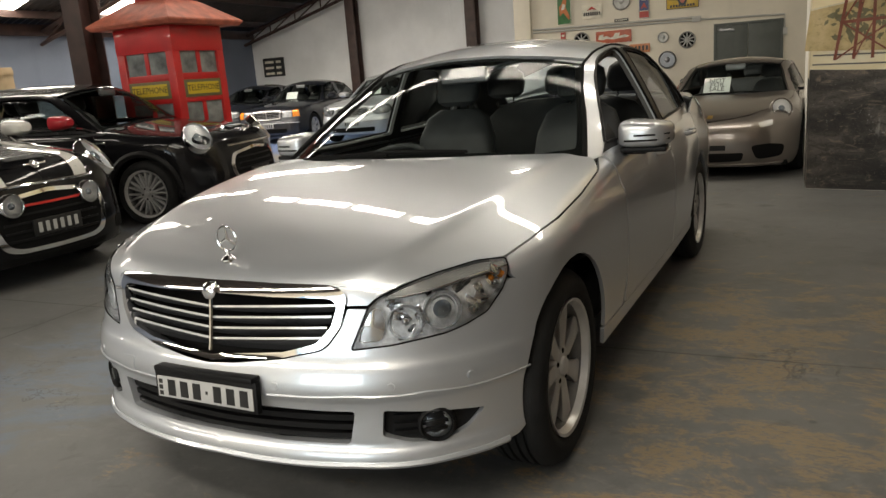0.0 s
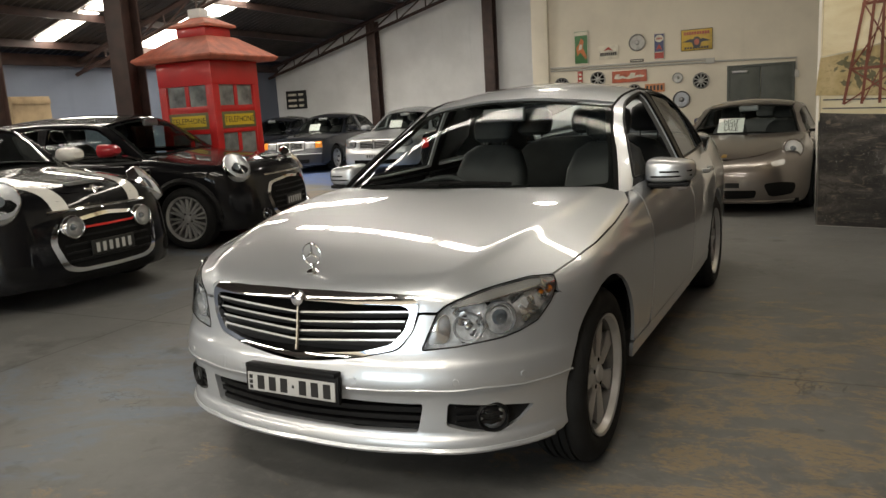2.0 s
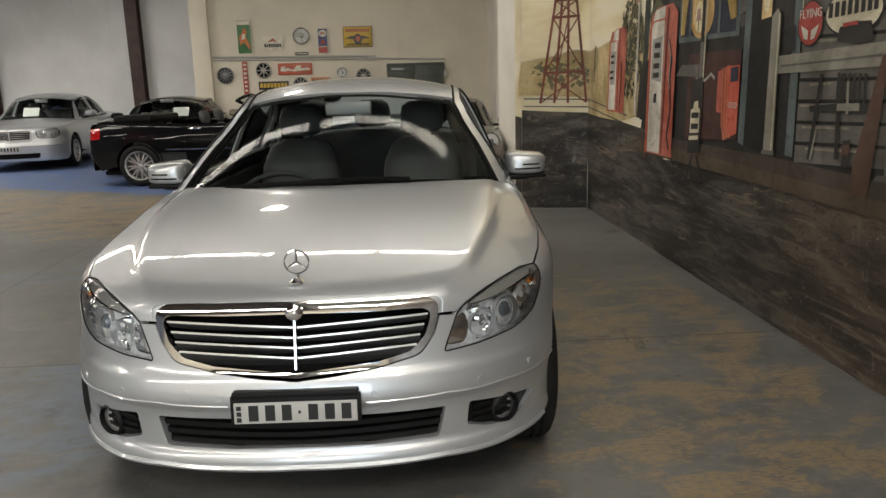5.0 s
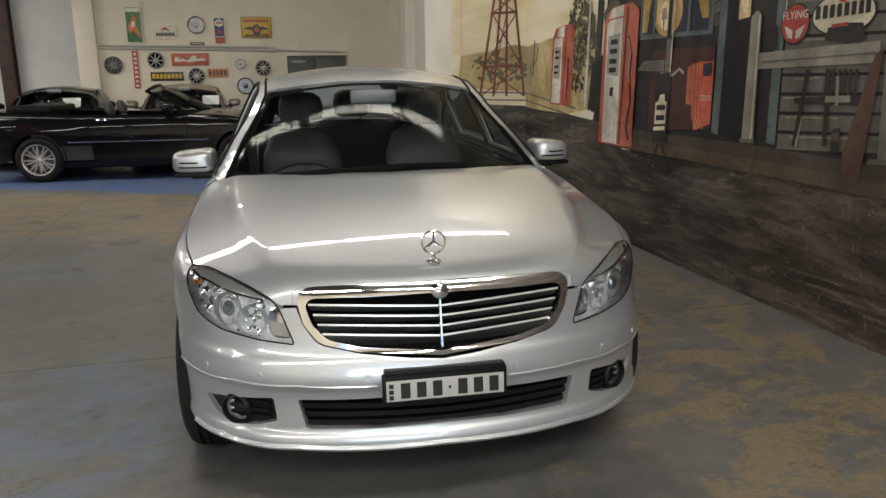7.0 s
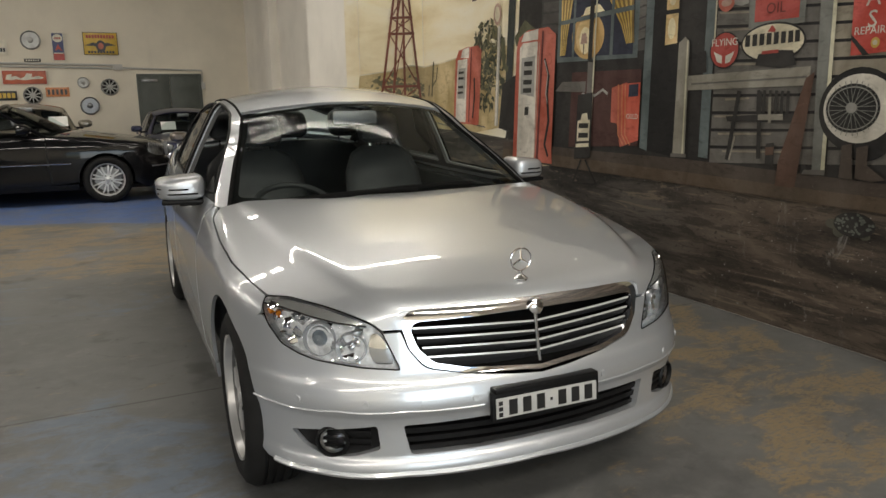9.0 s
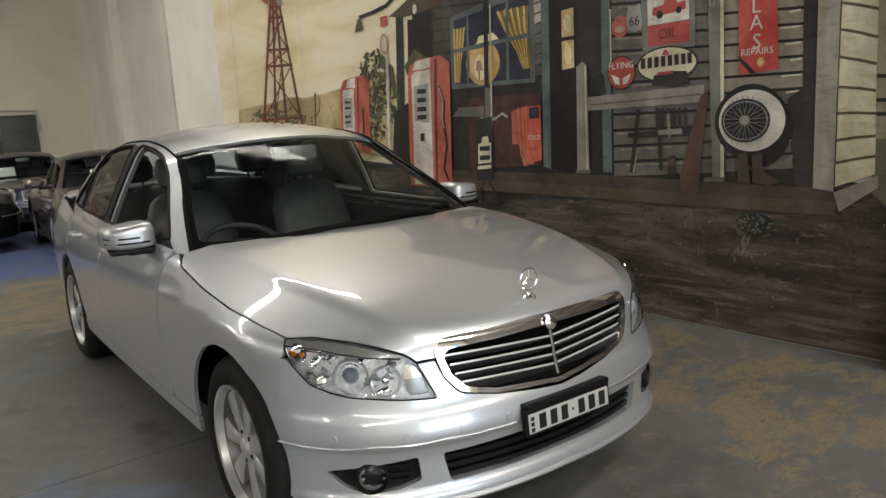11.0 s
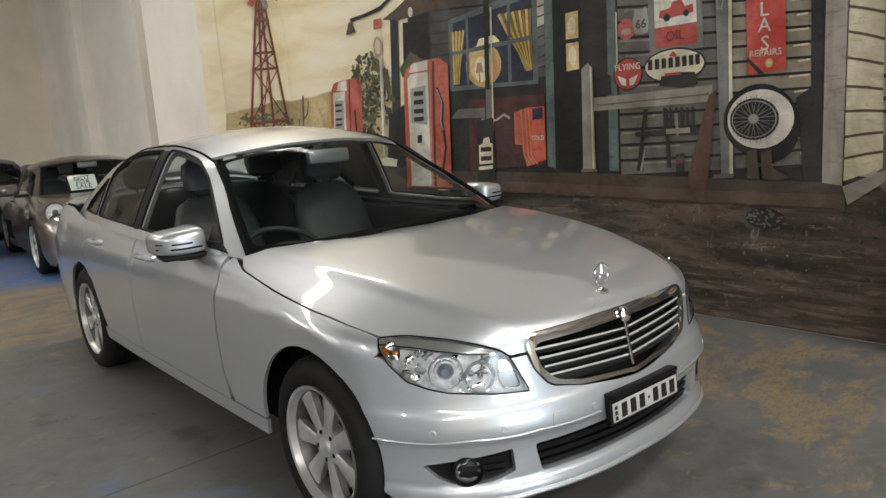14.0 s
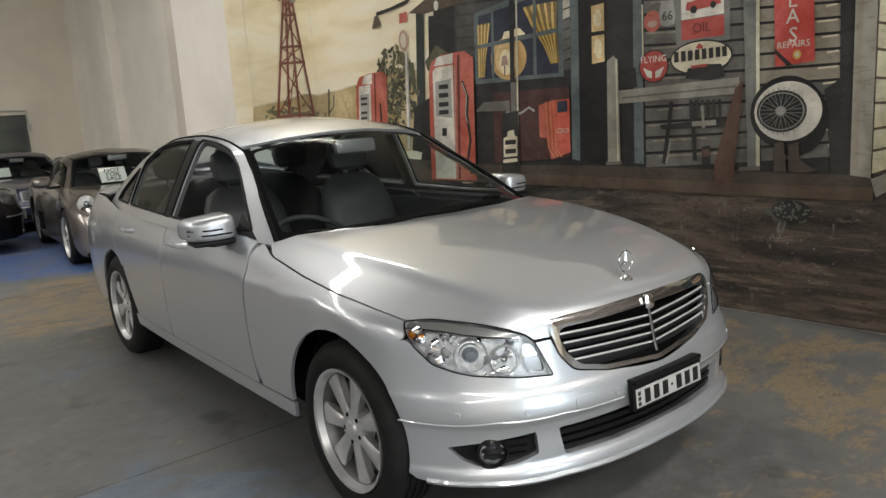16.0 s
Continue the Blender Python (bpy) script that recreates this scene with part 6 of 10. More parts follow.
paint("window_night", 7, "m_navy", [(5.128, 2.169), (4.263, 2.252), (4.28, 1.642), (5.152, 1.658)])
paint_oval("window_halo", 8, "m_amber", (4.80, 1.80), 0.20, 0.17)
paint_oval("window_glow", 8, "m_glow", (4.82, 1.80), 0.13, 0.135)
paint_oval("window_glow", 9, "m_glow2", (4.83, 1.77), 0.07, 0.10)
paint("ceiling_light", 9, "m_glow2", [(4.86, 1.955), (4.83, 2.01), (4.66, 2.02), (4.60, 1.965)])
paint("lamp_shade_in_window", 10, "m_pink", [(4.885, 1.745), (4.865, 1.822), (4.815, 1.824), (4.80, 1.748)])
stroke("lamp_foot_in_window", 10, "m_umber", [(4.843, 1.745), (4.845, 1.665)], 0.012)
for _k in range(7):
    _f = _k / 6
    stroke("curtain", 9, ("m_yellow", "m_ochre")[_k % 2], [(5.00 + 0.13 * _f, 2.10), (5.035 + 0.10 * _f, 1.95), (5.07 + 0.07 * _f, 1.82), (5.095 + 0.05 * _f, 1.67)], 0.020)
for _k in range(10):
    _f = _k / 9
    stroke("curtain", 9, ("m_yellow", "m_ochre")[_k % 2], [(4.60 - 0.32 * _f, 2.17), (4.52 - 0.23 * _f, 2.02), (4.40 - 0.115 * _f, 1.86), (4.335 - 0.06 * _f, 1.72)], 0.026)
stroke("window_bar", 10, "m_teal", [(5.143, 1.923), (4.272, 1.958)], 0.035)
stroke("window_bar", 10, "m_teal", [(4.952, 2.202), (4.982, 1.636)], 0.03)
stroke("window_bar", 10, "m_teal", [(4.491, 2.266), (4.513, 1.637)], 0.035)
paint("sunlit_board", 5, "m_board_lit", [(4.234, 2.304), (4.148, 2.316), (4.149, 2.257), (4.236, 2.244)])
paint("sunlit_board", 5, "m_board_lit", [(4.236, 2.232), (4.149, 2.245), (4.151, 2.185), (4.238, 2.172)])
paint("sunlit_board", 5, "m_board_lit", [(4.238, 2.16), (4.151, 2.173), (4.152, 2.113), (4.24, 2.099)])
paint("sunlit_board", 5, "m_board_lit", [(4.24, 2.087), (4.153, 2.101), (4.154, 2.04), (4.242, 2.025)])
paint("sunlit_board", 5, "m_board", [(4.242, 2.013), (4.154, 2.028), (4.156, 1.968), (4.244, 1.952)])
paint("sunlit_board", 5, "m_board", [(4.244, 1.939), (4.156, 1.955), (4.157, 1.894), (4.246, 1.877)])
paint("sunlit_board", 5, "m_board", [(4.246, 1.865), (4.158, 1.882), (4.159, 1.821), (4.248, 1.803)])
paint("sunlit_board", 5, "m_board", [(4.248, 1.79), (4.16, 1.808), (4.161, 1.747), (4.25, 1.728)])
paint("door_jamb", 6, "m_teal", [(4.14, 2.425), (4.066, 2.437), (4.096, 0.973), (4.173, 0.988)])
paint("doorway", 5, "m_black", [(4.066, 2.437), (3.823, 2.451), (3.84, 0.947), (4.096, 0.973)])
paint("door_pane", 6, "m_glow", [(3.953, 2.086), (3.842, 2.092), (3.844, 1.905), (3.956, 1.904)])
paint("door_pane", 6, "m_glow", [(3.957, 1.876), (3.845, 1.878), (3.847, 1.689), (3.96, 1.68)])
paint_oval("door_pane_glow", 7, "m_glow2", (3.899, 1.993), 0.036, 0.063)
paint_oval("door_pane_glow", 7, "m_glow2", (3.901, 1.784), 0.035, 0.068)
paint("door_jamb", 6, "m_teal", [(3.596, 2.449), (3.528, 2.456), (3.529, 0.956), (3.61, 0.962)])
stroke("door_edge", 7, "m_paleyellow", [(3.523, 2.035), (3.524, 1.66)], 0.012)
paint("board", 4, "m_board", [(3.514, 2.255), (2.799, 2.169), (2.797, 2.093), (3.514, 2.174)])
paint("board", 4, "m_board_tan", [(2.72, 2.157), (2.177, 2.099), (2.174, 2.03), (2.717, 2.085)])
paint("board", 4, "m_board", [(3.514, 2.156), (2.797, 2.08), (2.795, 2.003), (3.514, 2.075)])
paint("board", 4, "m_board_tan", [(2.717, 2.069), (2.173, 2.018), (2.17, 1.949), (2.715, 1.997)])
paint("board", 4, "m_board", [(3.514, 2.056), (2.794, 1.99), (2.792, 1.913), (3.514, 1.975)])
paint("board", 4, "m_board_tan", [(2.714, 1.98), (2.169, 1.937), (2.166, 1.868), (2.712, 1.907)])
paint("board", 4, "m_board", [(3.514, 1.956), (2.792, 1.9), (2.79, 1.822), (3.514, 1.874)])
paint("board", 4, "m_board_tan", [(2.712, 1.891), (2.165, 1.855), (2.162, 1.785), (2.71, 1.818)])
paint("board", 4, "m_board", [(3.514, 1.855), (2.79, 1.809), (2.788, 1.731), (3.514, 1.773)])
paint("board", 4, "m_board_tan", [(2.709, 1.801), (2.161, 1.773), (2.157, 1.703), (2.707, 1.727)])
paint("board", 4, "m_board", [(3.514, 1.754), (2.787, 1.717), (2.785, 1.639), (3.514, 1.67)])
paint("board", 4, "m_board_tan", [(2.706, 1.711), (2.157, 1.69), (2.153, 1.619), (2.704, 1.636)])
paint("board", 4, "m_board", [(3.514, 1.651), (2.785, 1.625), (2.783, 1.546), (3.514, 1.567)])
paint("board", 4, "m_board_tan", [(2.704, 1.62), (2.153, 1.607), (2.149, 1.536), (2.702, 1.545)])
paint("board", 4, "m_board", [(3.514, 1.548), (2.782, 1.532), (2.78, 1.453), (3.514, 1.464)])
paint("board", 4, "m_board_tan", [(2.701, 1.528), (2.149, 1.523), (2.145, 1.452), (2.699, 1.453)])
paint("board", 4, "m_board", [(3.514, 1.444), (2.78, 1.439), (2.778, 1.359), (3.514, 1.359)])
paint("board", 4, "m_board", [(2.698, 1.436), (2.144, 1.439), (2.141, 1.367), (2.696, 1.36)])
paint("board", 4, "m_board", [(3.514, 1.34), (2.777, 1.345), (2.775, 1.264), (3.514, 1.254)])
paint("board", 4, "m_board", [(2.696, 1.343), (2.14, 1.354), (2.137, 1.282), (2.693, 1.267)])
paint("board", 4, "m_board", [(3.514, 1.234), (2.775, 1.25), (2.773, 1.169), (3.514, 1.147)])
paint("board", 4, "m_board", [(2.693, 1.249), (2.136, 1.269), (2.133, 1.196), (2.691, 1.173)])
paint("board", 4, "m_board", [(3.514, 1.128), (2.772, 1.155), (2.77, 1.073), (3.514, 1.041)])
paint("board", 4, "m_board", [(2.69, 1.155), (2.132, 1.183), (2.128, 1.11), (2.688, 1.078)])
paint("board", 4, "m_board", [(3.514, 1.021), (2.77, 1.059), (2.768, 0.976), (3.514, 0.933)])
paint("board", 4, "m_board", [(2.687, 1.06), (2.128, 1.097), (2.124, 1.023), (2.685, 0.983)])
stroke("board_joint", 5, "m_black", [(3.514, 2.167), (3.153, 2.125), (2.797, 2.09)], 0.012)
stroke("board_light", 5, "m_board_tan", [(3.496, 2.142), (3.236, 2.119)], 0.012)
stroke("board_joint", 5, "m_black", [(2.717, 2.079), (2.173, 2.027)], 0.012)
stroke("board_light", 5, "m_cream", [(2.377, 2.029), (2.264, 2.022)], 0.01)
stroke("board_joint", 5, "m_black", [(3.514, 2.068), (3.152, 2.031), (2.795, 2.0)], 0.012)
stroke("board_light", 5, "m_board_tan", [(3.456, 2.038), (3.152, 2.013)], 0.012)
stroke("board_joint", 5, "m_black", [(2.715, 1.99), (2.169, 1.946)], 0.012)
stroke("board_light", 5, "m_cream", [(2.348, 1.941), (2.26, 1.94)], 0.01)
stroke("board_joint", 5, "m_black", [(3.514, 1.967), (3.151, 1.935), (2.792, 1.91)], 0.012)
stroke("board_light", 5, "m_board_tan", [(3.415, 1.935), (3.069, 1.909)], 0.012)
stroke("board_joint", 5, "m_black", [(2.712, 1.901), (2.165, 1.864)], 0.012)
stroke("board_light", 5, "m_cream", [(2.319, 1.854), (2.257, 1.857)], 0.01)
stroke("board_joint", 5, "m_black", [(3.514, 1.867), (3.149, 1.84), (2.79, 1.819)], 0.012)
stroke("board_light", 5, "m_board_tan", [(3.496, 1.843), (2.988, 1.807)], 0.012)
stroke("board_joint", 5, "m_black", [(2.709, 1.811), (2.161, 1.782)], 0.012)
stroke("board_light", 5, "m_cream", [(2.367, 1.775), (2.253, 1.773)], 0.01)
stroke("board_joint", 5, "m_black", [(3.514, 1.765), (3.148, 1.743), (2.788, 1.727)], 0.012)
stroke("board_light", 5, "m_board_tan", [(3.455, 1.738), (3.232, 1.732)], 0.012)
stroke("board_joint", 5, "m_black", [(2.707, 1.721), (2.157, 1.7)], 0.012)
stroke("board_light", 5, "m_cream", [(2.337, 1.687), (2.249, 1.689)], 0.01)
stroke("board_joint", 5, "m_black", [(3.514, 1.663), (3.147, 1.646), (2.785, 1.635)], 0.012)
stroke("board_light", 5, "m_board_tan", [(3.414, 1.634), (3.147, 1.628)], 0.012)
stroke("board_joint", 5, "m_black", [(2.704, 1.63), (2.153, 1.616)], 0.012)
stroke("board_light", 5, "m_cream", [(2.308, 1.599), (2.245, 1.604)], 0.01)
stroke("board_joint", 5, "m_black", [(3.514, 1.56), (3.146, 1.548), (2.783, 1.543)], 0.012)
stroke("board_light", 5, "m_board_tan", [(3.496, 1.536), (3.063, 1.526)], 0.012)
stroke("board_joint", 5, "m_black", [(2.701, 1.538), (2.149, 1.533)], 0.012)
stroke("board_light", 5, "m_cream", [(2.356, 1.516), (2.241, 1.519)], 0.01)
stroke("board_joint", 5, "m_black", [(3.514, 1.456), (3.144, 1.449), (2.78, 1.449)], 0.012)
stroke("board_light", 5, "m_board_tan", [(3.454, 1.431), (2.981, 1.425)], 0.012)
stroke("board_joint", 5, "m_black", [(2.699, 1.446), (2.145, 1.448)], 0.012)
stroke("board_light", 5, "m_cream", [(2.326, 1.428), (2.237, 1.434)], 0.01)
stroke("board_joint", 5, "m_black", [(3.514, 1.351), (3.143, 1.35), (2.778, 1.355)], 0.012)
stroke("board_light", 5, "m_board_tan", [(3.413, 1.326), (3.228, 1.333)], 0.012)
stroke("board_joint", 5, "m_black", [(2.696, 1.353), (2.141, 1.364)], 0.012)
stroke("board_light", 5, "m_cream", [(2.297, 1.339), (2.233, 1.347)], 0.01)
stroke("board_joint", 5, "m_black", [(3.514, 1.246), (3.142, 1.25), (2.775, 1.261)], 0.012)
stroke("board_light", 5, "m_board_tan", [(3.496, 1.222), (3.141, 1.231)], 0.012)
stroke("board_joint", 5, "m_black", [(2.693, 1.26), (2.137, 1.278)], 0.012)
stroke("board_light", 5, "m_cream", [(2.345, 1.252), (2.229, 1.261)], 0.01)
stroke("board_joint", 5, "m_black", [(3.514, 1.14), (3.14, 1.149), (2.773, 1.165)], 0.012)
stroke("board_light", 5, "m_board_tan", [(3.454, 1.116), (3.056, 1.131)], 0.012)
stroke("board_joint", 5, "m_black", [(2.69, 1.166), (2.132, 1.193)], 0.012)
stroke("board_light", 5, "m_cream", [(2.315, 1.163), (2.225, 1.173)], 0.01)
stroke("board_joint", 5, "m_black", [(3.514, 1.033), (3.139, 1.048), (2.77, 1.069)], 0.012)
stroke("board_light", 5, "m_board_tan", [(3.412, 1.011), (2.973, 1.033)], 0.012)
stroke("board_joint", 5, "m_black", [(2.688, 1.071), (2.128, 1.106)], 0.012)
stroke("board_light", 5, "m_cream", [(2.285, 1.075), (2.221, 1.086)], 0.01)
paint("post_shadow", 6, "m_dark", [(2.245, 2.128), (2.172, 2.116), (2.134, 0.902), (2.261, 0.896), (2.315, 1.395), (2.232, 1.449)])
paint("pump_text", 9, "m_dark", [(6.916, 1.577), (6.914, 1.6), (6.804, 1.601), (6.807, 1.579)])
paint("pump_text", 9, "m_dark", [(6.923, 1.521), (6.921, 1.544), (6.811, 1.545), (6.813, 1.523)])
paint("pump_text", 9, "m_dark", [(6.934, 1.436), (6.931, 1.458), (6.821, 1.461), (6.823, 1.439)])
paint("pump_text", 9, "m_dark", [(6.941, 1.378), (6.938, 1.401), (6.827, 1.405), (6.83, 1.382)])
paint("cola_chest", 6, "m_maroon", [(4.988, 1.534), (4.177, 1.535), (4.19, 1.001), (5.019, 0.948)])
paint("chest_lid", 7, "m_board", [(5.217, 1.39), (5.115, 1.464), (4.807, 1.463), (4.811, 1.381)])
stroke("script_mark", 8, "m_grey", [(4.892, 1.327), (4.837, 1.368), (4.773, 1.353), (4.684, 1.356), (4.595, 1.398), (4.535, 1.366)], 0.02)
paint("drinks_cooler", 7, "m_red", [(4.492, 1.409), (4.32, 1.447), (4.322, 0.998), (4.381, 0.983), (4.423, 1.152), (4.494, 1.16)])
paint("drinks_cooler", 8, "m_red2", [(4.378, 1.436), (4.179, 1.443), (4.183, 1.04), (4.304, 1.007), (4.377, 1.099)])
stroke("cooler_rib", 9, "m_orange", [(4.414, 1.433), (4.402, 1.072), (4.345, 1.002)], 0.012)
stroke("cooler_rib", 9, "m_orange", [(4.373, 1.432), (4.36, 1.073), (4.304, 1.003)], 0.012)
stroke("cooler_rib", 9, "m_orange", [(4.338, 1.431), (4.325, 1.073), (4.269, 1.004)], 0.012)
paint("cooler_panel", 9, "m_navy", [(4.298, 1.429), (4.196, 1.435), (4.198, 1.35), (4.3, 1.343)])
letters("COLD", 10, "m_white", (4.253, 1.205), 0.051, 0.9)
stroke("post_front", 9, "m_board", [(4.773, 0.917), (4.743, 1.605)], 0.075)
stroke("post_front", 10, "m_paleyellow", [(4.735, 0.919), (4.678, 2.235)], 0.018)
stroke("post_front", 8, "m_dark", [(4.762, 1.606), (4.721, 2.517)], 0.05)
paint("gate_post", 9, "m_post", [(3.835, 0.955), (3.822, 1.687), (3.767, 1.723), (3.728, 1.689), (3.723, 0.958)])
stroke("gate_post_edge", 10, "m_paleyellow", [(3.743, 0.966), (3.742, 1.697)], 0.014)
paint("gate_post_foot", 10, "m_board", [(3.851, 0.946), (3.85, 0.971), (3.708, 0.975), (3.709, 0.951)])
paint("rail", 8, "m_post", [(3.725, 1.476), (2.827, 1.503), (2.824, 1.402), (3.725, 1.384)])
stroke("rail_grain", 9, "m_board", [(3.696, 1.423), (2.844, 1.448)], 0.01)
paint("big_post", 9, "m_board_g", [(2.811, 2.217), (2.728, 2.204), (2.702, 0.932), (2.766, 0.93)])
stroke("big_post_edge", 10, "m_paleyellow", [(2.714, 2.201), (2.699, 0.947)], 0.022)
paint("big_post_foot", 11, "m_board", [(2.828, 0.92), (2.813, 0.946), (2.681, 0.954), (2.687, 0.926)])
paint("plank", 10, "m_rust", [(2.848, 1.441), (2.796, 1.474), (2.865, 0.838), (2.998, 0.838), (2.988, 0.973)])
paint_oval("sign_round", 7, "m_red", (3.442, 1.915), 0.066, 0.07)
paint_oval("sign_round_band", 8, "m_pink", (3.442, 1.897), 0.04, 0.022)
paint("sign_shield", 7, "m_grey", [(3.38, 1.88), (3.393, 1.954), (3.372, 2.039), (3.328, 2.02), (3.286, 2.043), (3.268, 1.941), (3.276, 1.877), (3.327, 1.867)])
letters("66", 8, "m_dark", (3.328, 1.933), 0.084, 1.0)
paint("sign_oil_frame", 7, "m_board_g", [(3.279, 2.29), (2.898, 2.263), (2.886, 1.736), (3.266, 1.731)])
paint("sign_oil_white", 8, "m_white", [(3.229, 2.247), (2.935, 2.229), (2.928, 1.897), (3.225, 1.893)])
paint("sign_oil_red", 8, "m_signred", [(3.225, 1.89), (2.927, 1.891), (2.925, 1.766), (3.224, 1.764)])
letters("OIL", 9, "m_darkred", (3.08, 1.829), 0.086, 1.0)
paint("painted_truck", 9, "m_signred", [(3.192, 1.954), (3.184, 1.996), (3.111, 2.005), (3.095, 2.041), (3.032, 2.047), (3.007, 2.002), (2.953, 2.01), (2.948, 1.961), (3.03, 1.95), (3.151, 1.942)])
paint_oval("painted_truck_wheel", 10, "m_dark", (3.134, 1.948), 0.024, 0.024)
paint_oval("painted_truck_wheel", 10, "m_dark", (2.999, 1.96), 0.02, 0.021)
paint_oval("sign_oval_rim", 8, "m_dark", (3.089, 1.646), 0.221, 0.11)
paint_oval("sign_oval", 9, "m_cream", (3.089, 1.646), 0.21, 0.099)
paint("sign_bar", 10, "m_dark", [(3.278, 1.629), (3.278, 1.695), (3.244, 1.696), (3.244, 1.63)])
paint("sign_bar", 10, "m_dark", [(3.226, 1.63), (3.227, 1.696), (3.193, 1.697), (3.193, 1.631)])
paint("sign_bar", 10, "m_dark", [(3.176, 1.631), (3.177, 1.696), (3.143, 1.697), (3.143, 1.633)])
paint("sign_bar", 10, "m_dark", [(3.126, 1.632), (3.127, 1.697), (3.094, 1.698), (3.093, 1.634)])
paint("sign_bar", 10, "m_dark", [(3.077, 1.633), (3.078, 1.698), (3.046, 1.699), (3.044, 1.635)])
paint("sign_bar", 10, "m_dark", [(3.028, 1.634), (3.03, 1.698), (2.998, 1.699), (2.997, 1.636)])
paint("sign_bar", 10, "m_dark", [(2.981, 1.635), (2.982, 1.699), (2.951, 1.7), (2.949, 1.637)])
paint("sign_bar", 10, "m_dark", [(2.937, 1.637), (2.939, 1.7), (2.908, 1.701), (2.906, 1.638)])
paint("sign_mark", 10, "m_signred", [(3.155, 1.599), (3.04, 1.603), (3.04, 1.585), (3.154, 1.581)])
paint("sign_mark", 10, "m_signred", [(3.123, 1.705), (3.095, 1.739), (3.066, 1.712), (3.074, 1.698)])
paint_oval("sign_flying_rim", 7, "m_dark", (3.437, 1.62), 0.116, 0.109)
paint_oval("sign_flying", 8, "m_signred", (3.437, 1.62), 0.107, 0.102)
letters("FLYING", 9, "m_white", (3.437, 1.665), 0.062, 1.0)
paint("sign_wing", 9, "m_white", [(3.519, 1.614), (3.45, 1.587), (3.45, 1.541), (3.487, 1.551)])
paint("sign_wing", 9, "m_white", [(3.356, 1.611), (3.423, 1.585), (3.423, 1.54), (3.387, 1.549)])
paint("sign_board", 7, "m_signred2", [(2.62, 2.218), (2.391, 2.196), (2.371, 1.559), (2.601, 1.546)])
letters("L", 8, "m_white", (2.504, 1.91), 0.116, 1.0)
letters("A", 8, "m_white", (2.501, 1.82), 0.116, 1.0)
letters("S", 8, "m_white", (2.497, 1.716), 0.119, 1.0)
letters("REPAIRS", 8, "m_white", (2.495, 1.664), 0.054, 1.0)
paint_oval("sign_seal", 8, "m_yellow", (2.472, 1.604), 0.023, 0.026)
paint_oval("sign_seal", 9, "m_cream", (2.472, 1.604), 0.013, 0.013)
paint("sign_stripe", 8, "m_dark", [(2.604, 1.626), (2.605, 1.653), (2.497, 1.547), (2.532, 1.545)])
stroke("horseshoe", 11, "m_grey", [(2.795, 2.017), (2.786, 1.956), (2.764, 1.947), (2.751, 2.011)], 0.012)
stroke("chair_leg", 7, "m_dark", [(3.366, 0.961), (3.302, 1.377)], 0.03)
stroke("chair_leg", 7, "m_dark", [(3.13, 0.984), (3.152, 1.372)], 0.03)
stroke("chair_leg", 8, "m_post", [(3.348, 0.962), (3.313, 1.11)], 0.012)
paint("chair_seat", 8, "m_dark", [(3.39, 1.225), (3.158, 1.239), (2.859, 1.251), (2.873, 1.201), (3.381, 1.195)])
paint("chair_back", 9, "m_dark", [(3.196, 1.521), (3.179, 1.583), (3.064, 1.601), (2.944, 1.594), (2.919, 1.515), (3.022, 1.499)])
stroke("chair_spindle", 7, "m_dark", [(3.158, 1.247), (3.16, 1.38)], 0.02)
stroke("chair_spindle", 7, "m_dark", [(3.116, 1.246), (3.118, 1.379)], 0.02)
stroke("chair_spindle", 7, "m_dark", [(3.075, 1.246), (3.077, 1.378)], 0.02)
stroke("chair_spindle", 7, "m_dark", [(3.034, 1.245), (3.036, 1.377)], 0.02)
stroke("chair_spindle", 7, "m_dark", [(2.993, 1.245), (2.996, 1.375)], 0.02)
stroke("chair_spindle", 7, "m_dark", [(2.953, 1.245), (2.956, 1.374)], 0.02)
stroke("chair_arm", 9, "m_post", [(3.15, 1.224), (2.977, 1.23)], 0.035)
stroke("chair_arm", 9, "m_post", [(3.066, 1.194), (3.076, 1.341)], 0.02)
paint("tin_can", 9, "m_dark", [(3.079, 0.955), (3.08, 1.075), (3.023, 1.084), (3.017, 0.957)])
paint("tin_label", 10, "m_rust", [(3.079, 1.008), (3.08, 1.053), (3.022, 1.061), (3.022, 1.013)])
paint("lantern", 9, "m_dark", [(3.656, 1.489), (3.646, 1.621), (3.58, 1.625), (3.57, 1.493)])
paint_oval("tyre_mural", 8, "m_black", (2.479, 1.234), 0.194, 0.22)
paint_oval("tyre_mural", 9, "m_black", (2.529, 1.275), 0.222, 0.214)
paint_oval("white_wall_mural", 10, "m_white", (2.522, 1.281), 0.202, 0.175)
paint_oval("white_wall_inner", 11, "m_black", (2.557, 1.282), 0.151, 0.125)
paint_oval("rim_ring", 12, "m_grey", (2.557, 1.282), 0.138, 0.111)
paint_oval("rim_dark", 13, "m_black", (2.557, 1.282), 0.131, 0.105)
paint_spokes("wire_spokes", 14, (2.557, 1.282), 0.15, 0.19)
paint_oval("rim_hub", 16, "m_grey", (2.557, 1.285), 0.031, 0.027)
paint("boot", 14, "m_umber2", [(2.595, 0.922), (2.593, 1.09), (2.537, 1.104), (2.526, 0.988), (2.516, 0.919)])
paint("boot", 15, "m_umber2", [(2.503, 0.926), (2.508, 1.084), (2.446, 1.099), (2.443, 0.997), (2.338, 0.933), (2.412, 0.916)])
paint("corner_post", 9, "m_post", [(2.16, 2.173), (2.046, 2.154), (2.05, 0.893), (2.159, 0.908)])
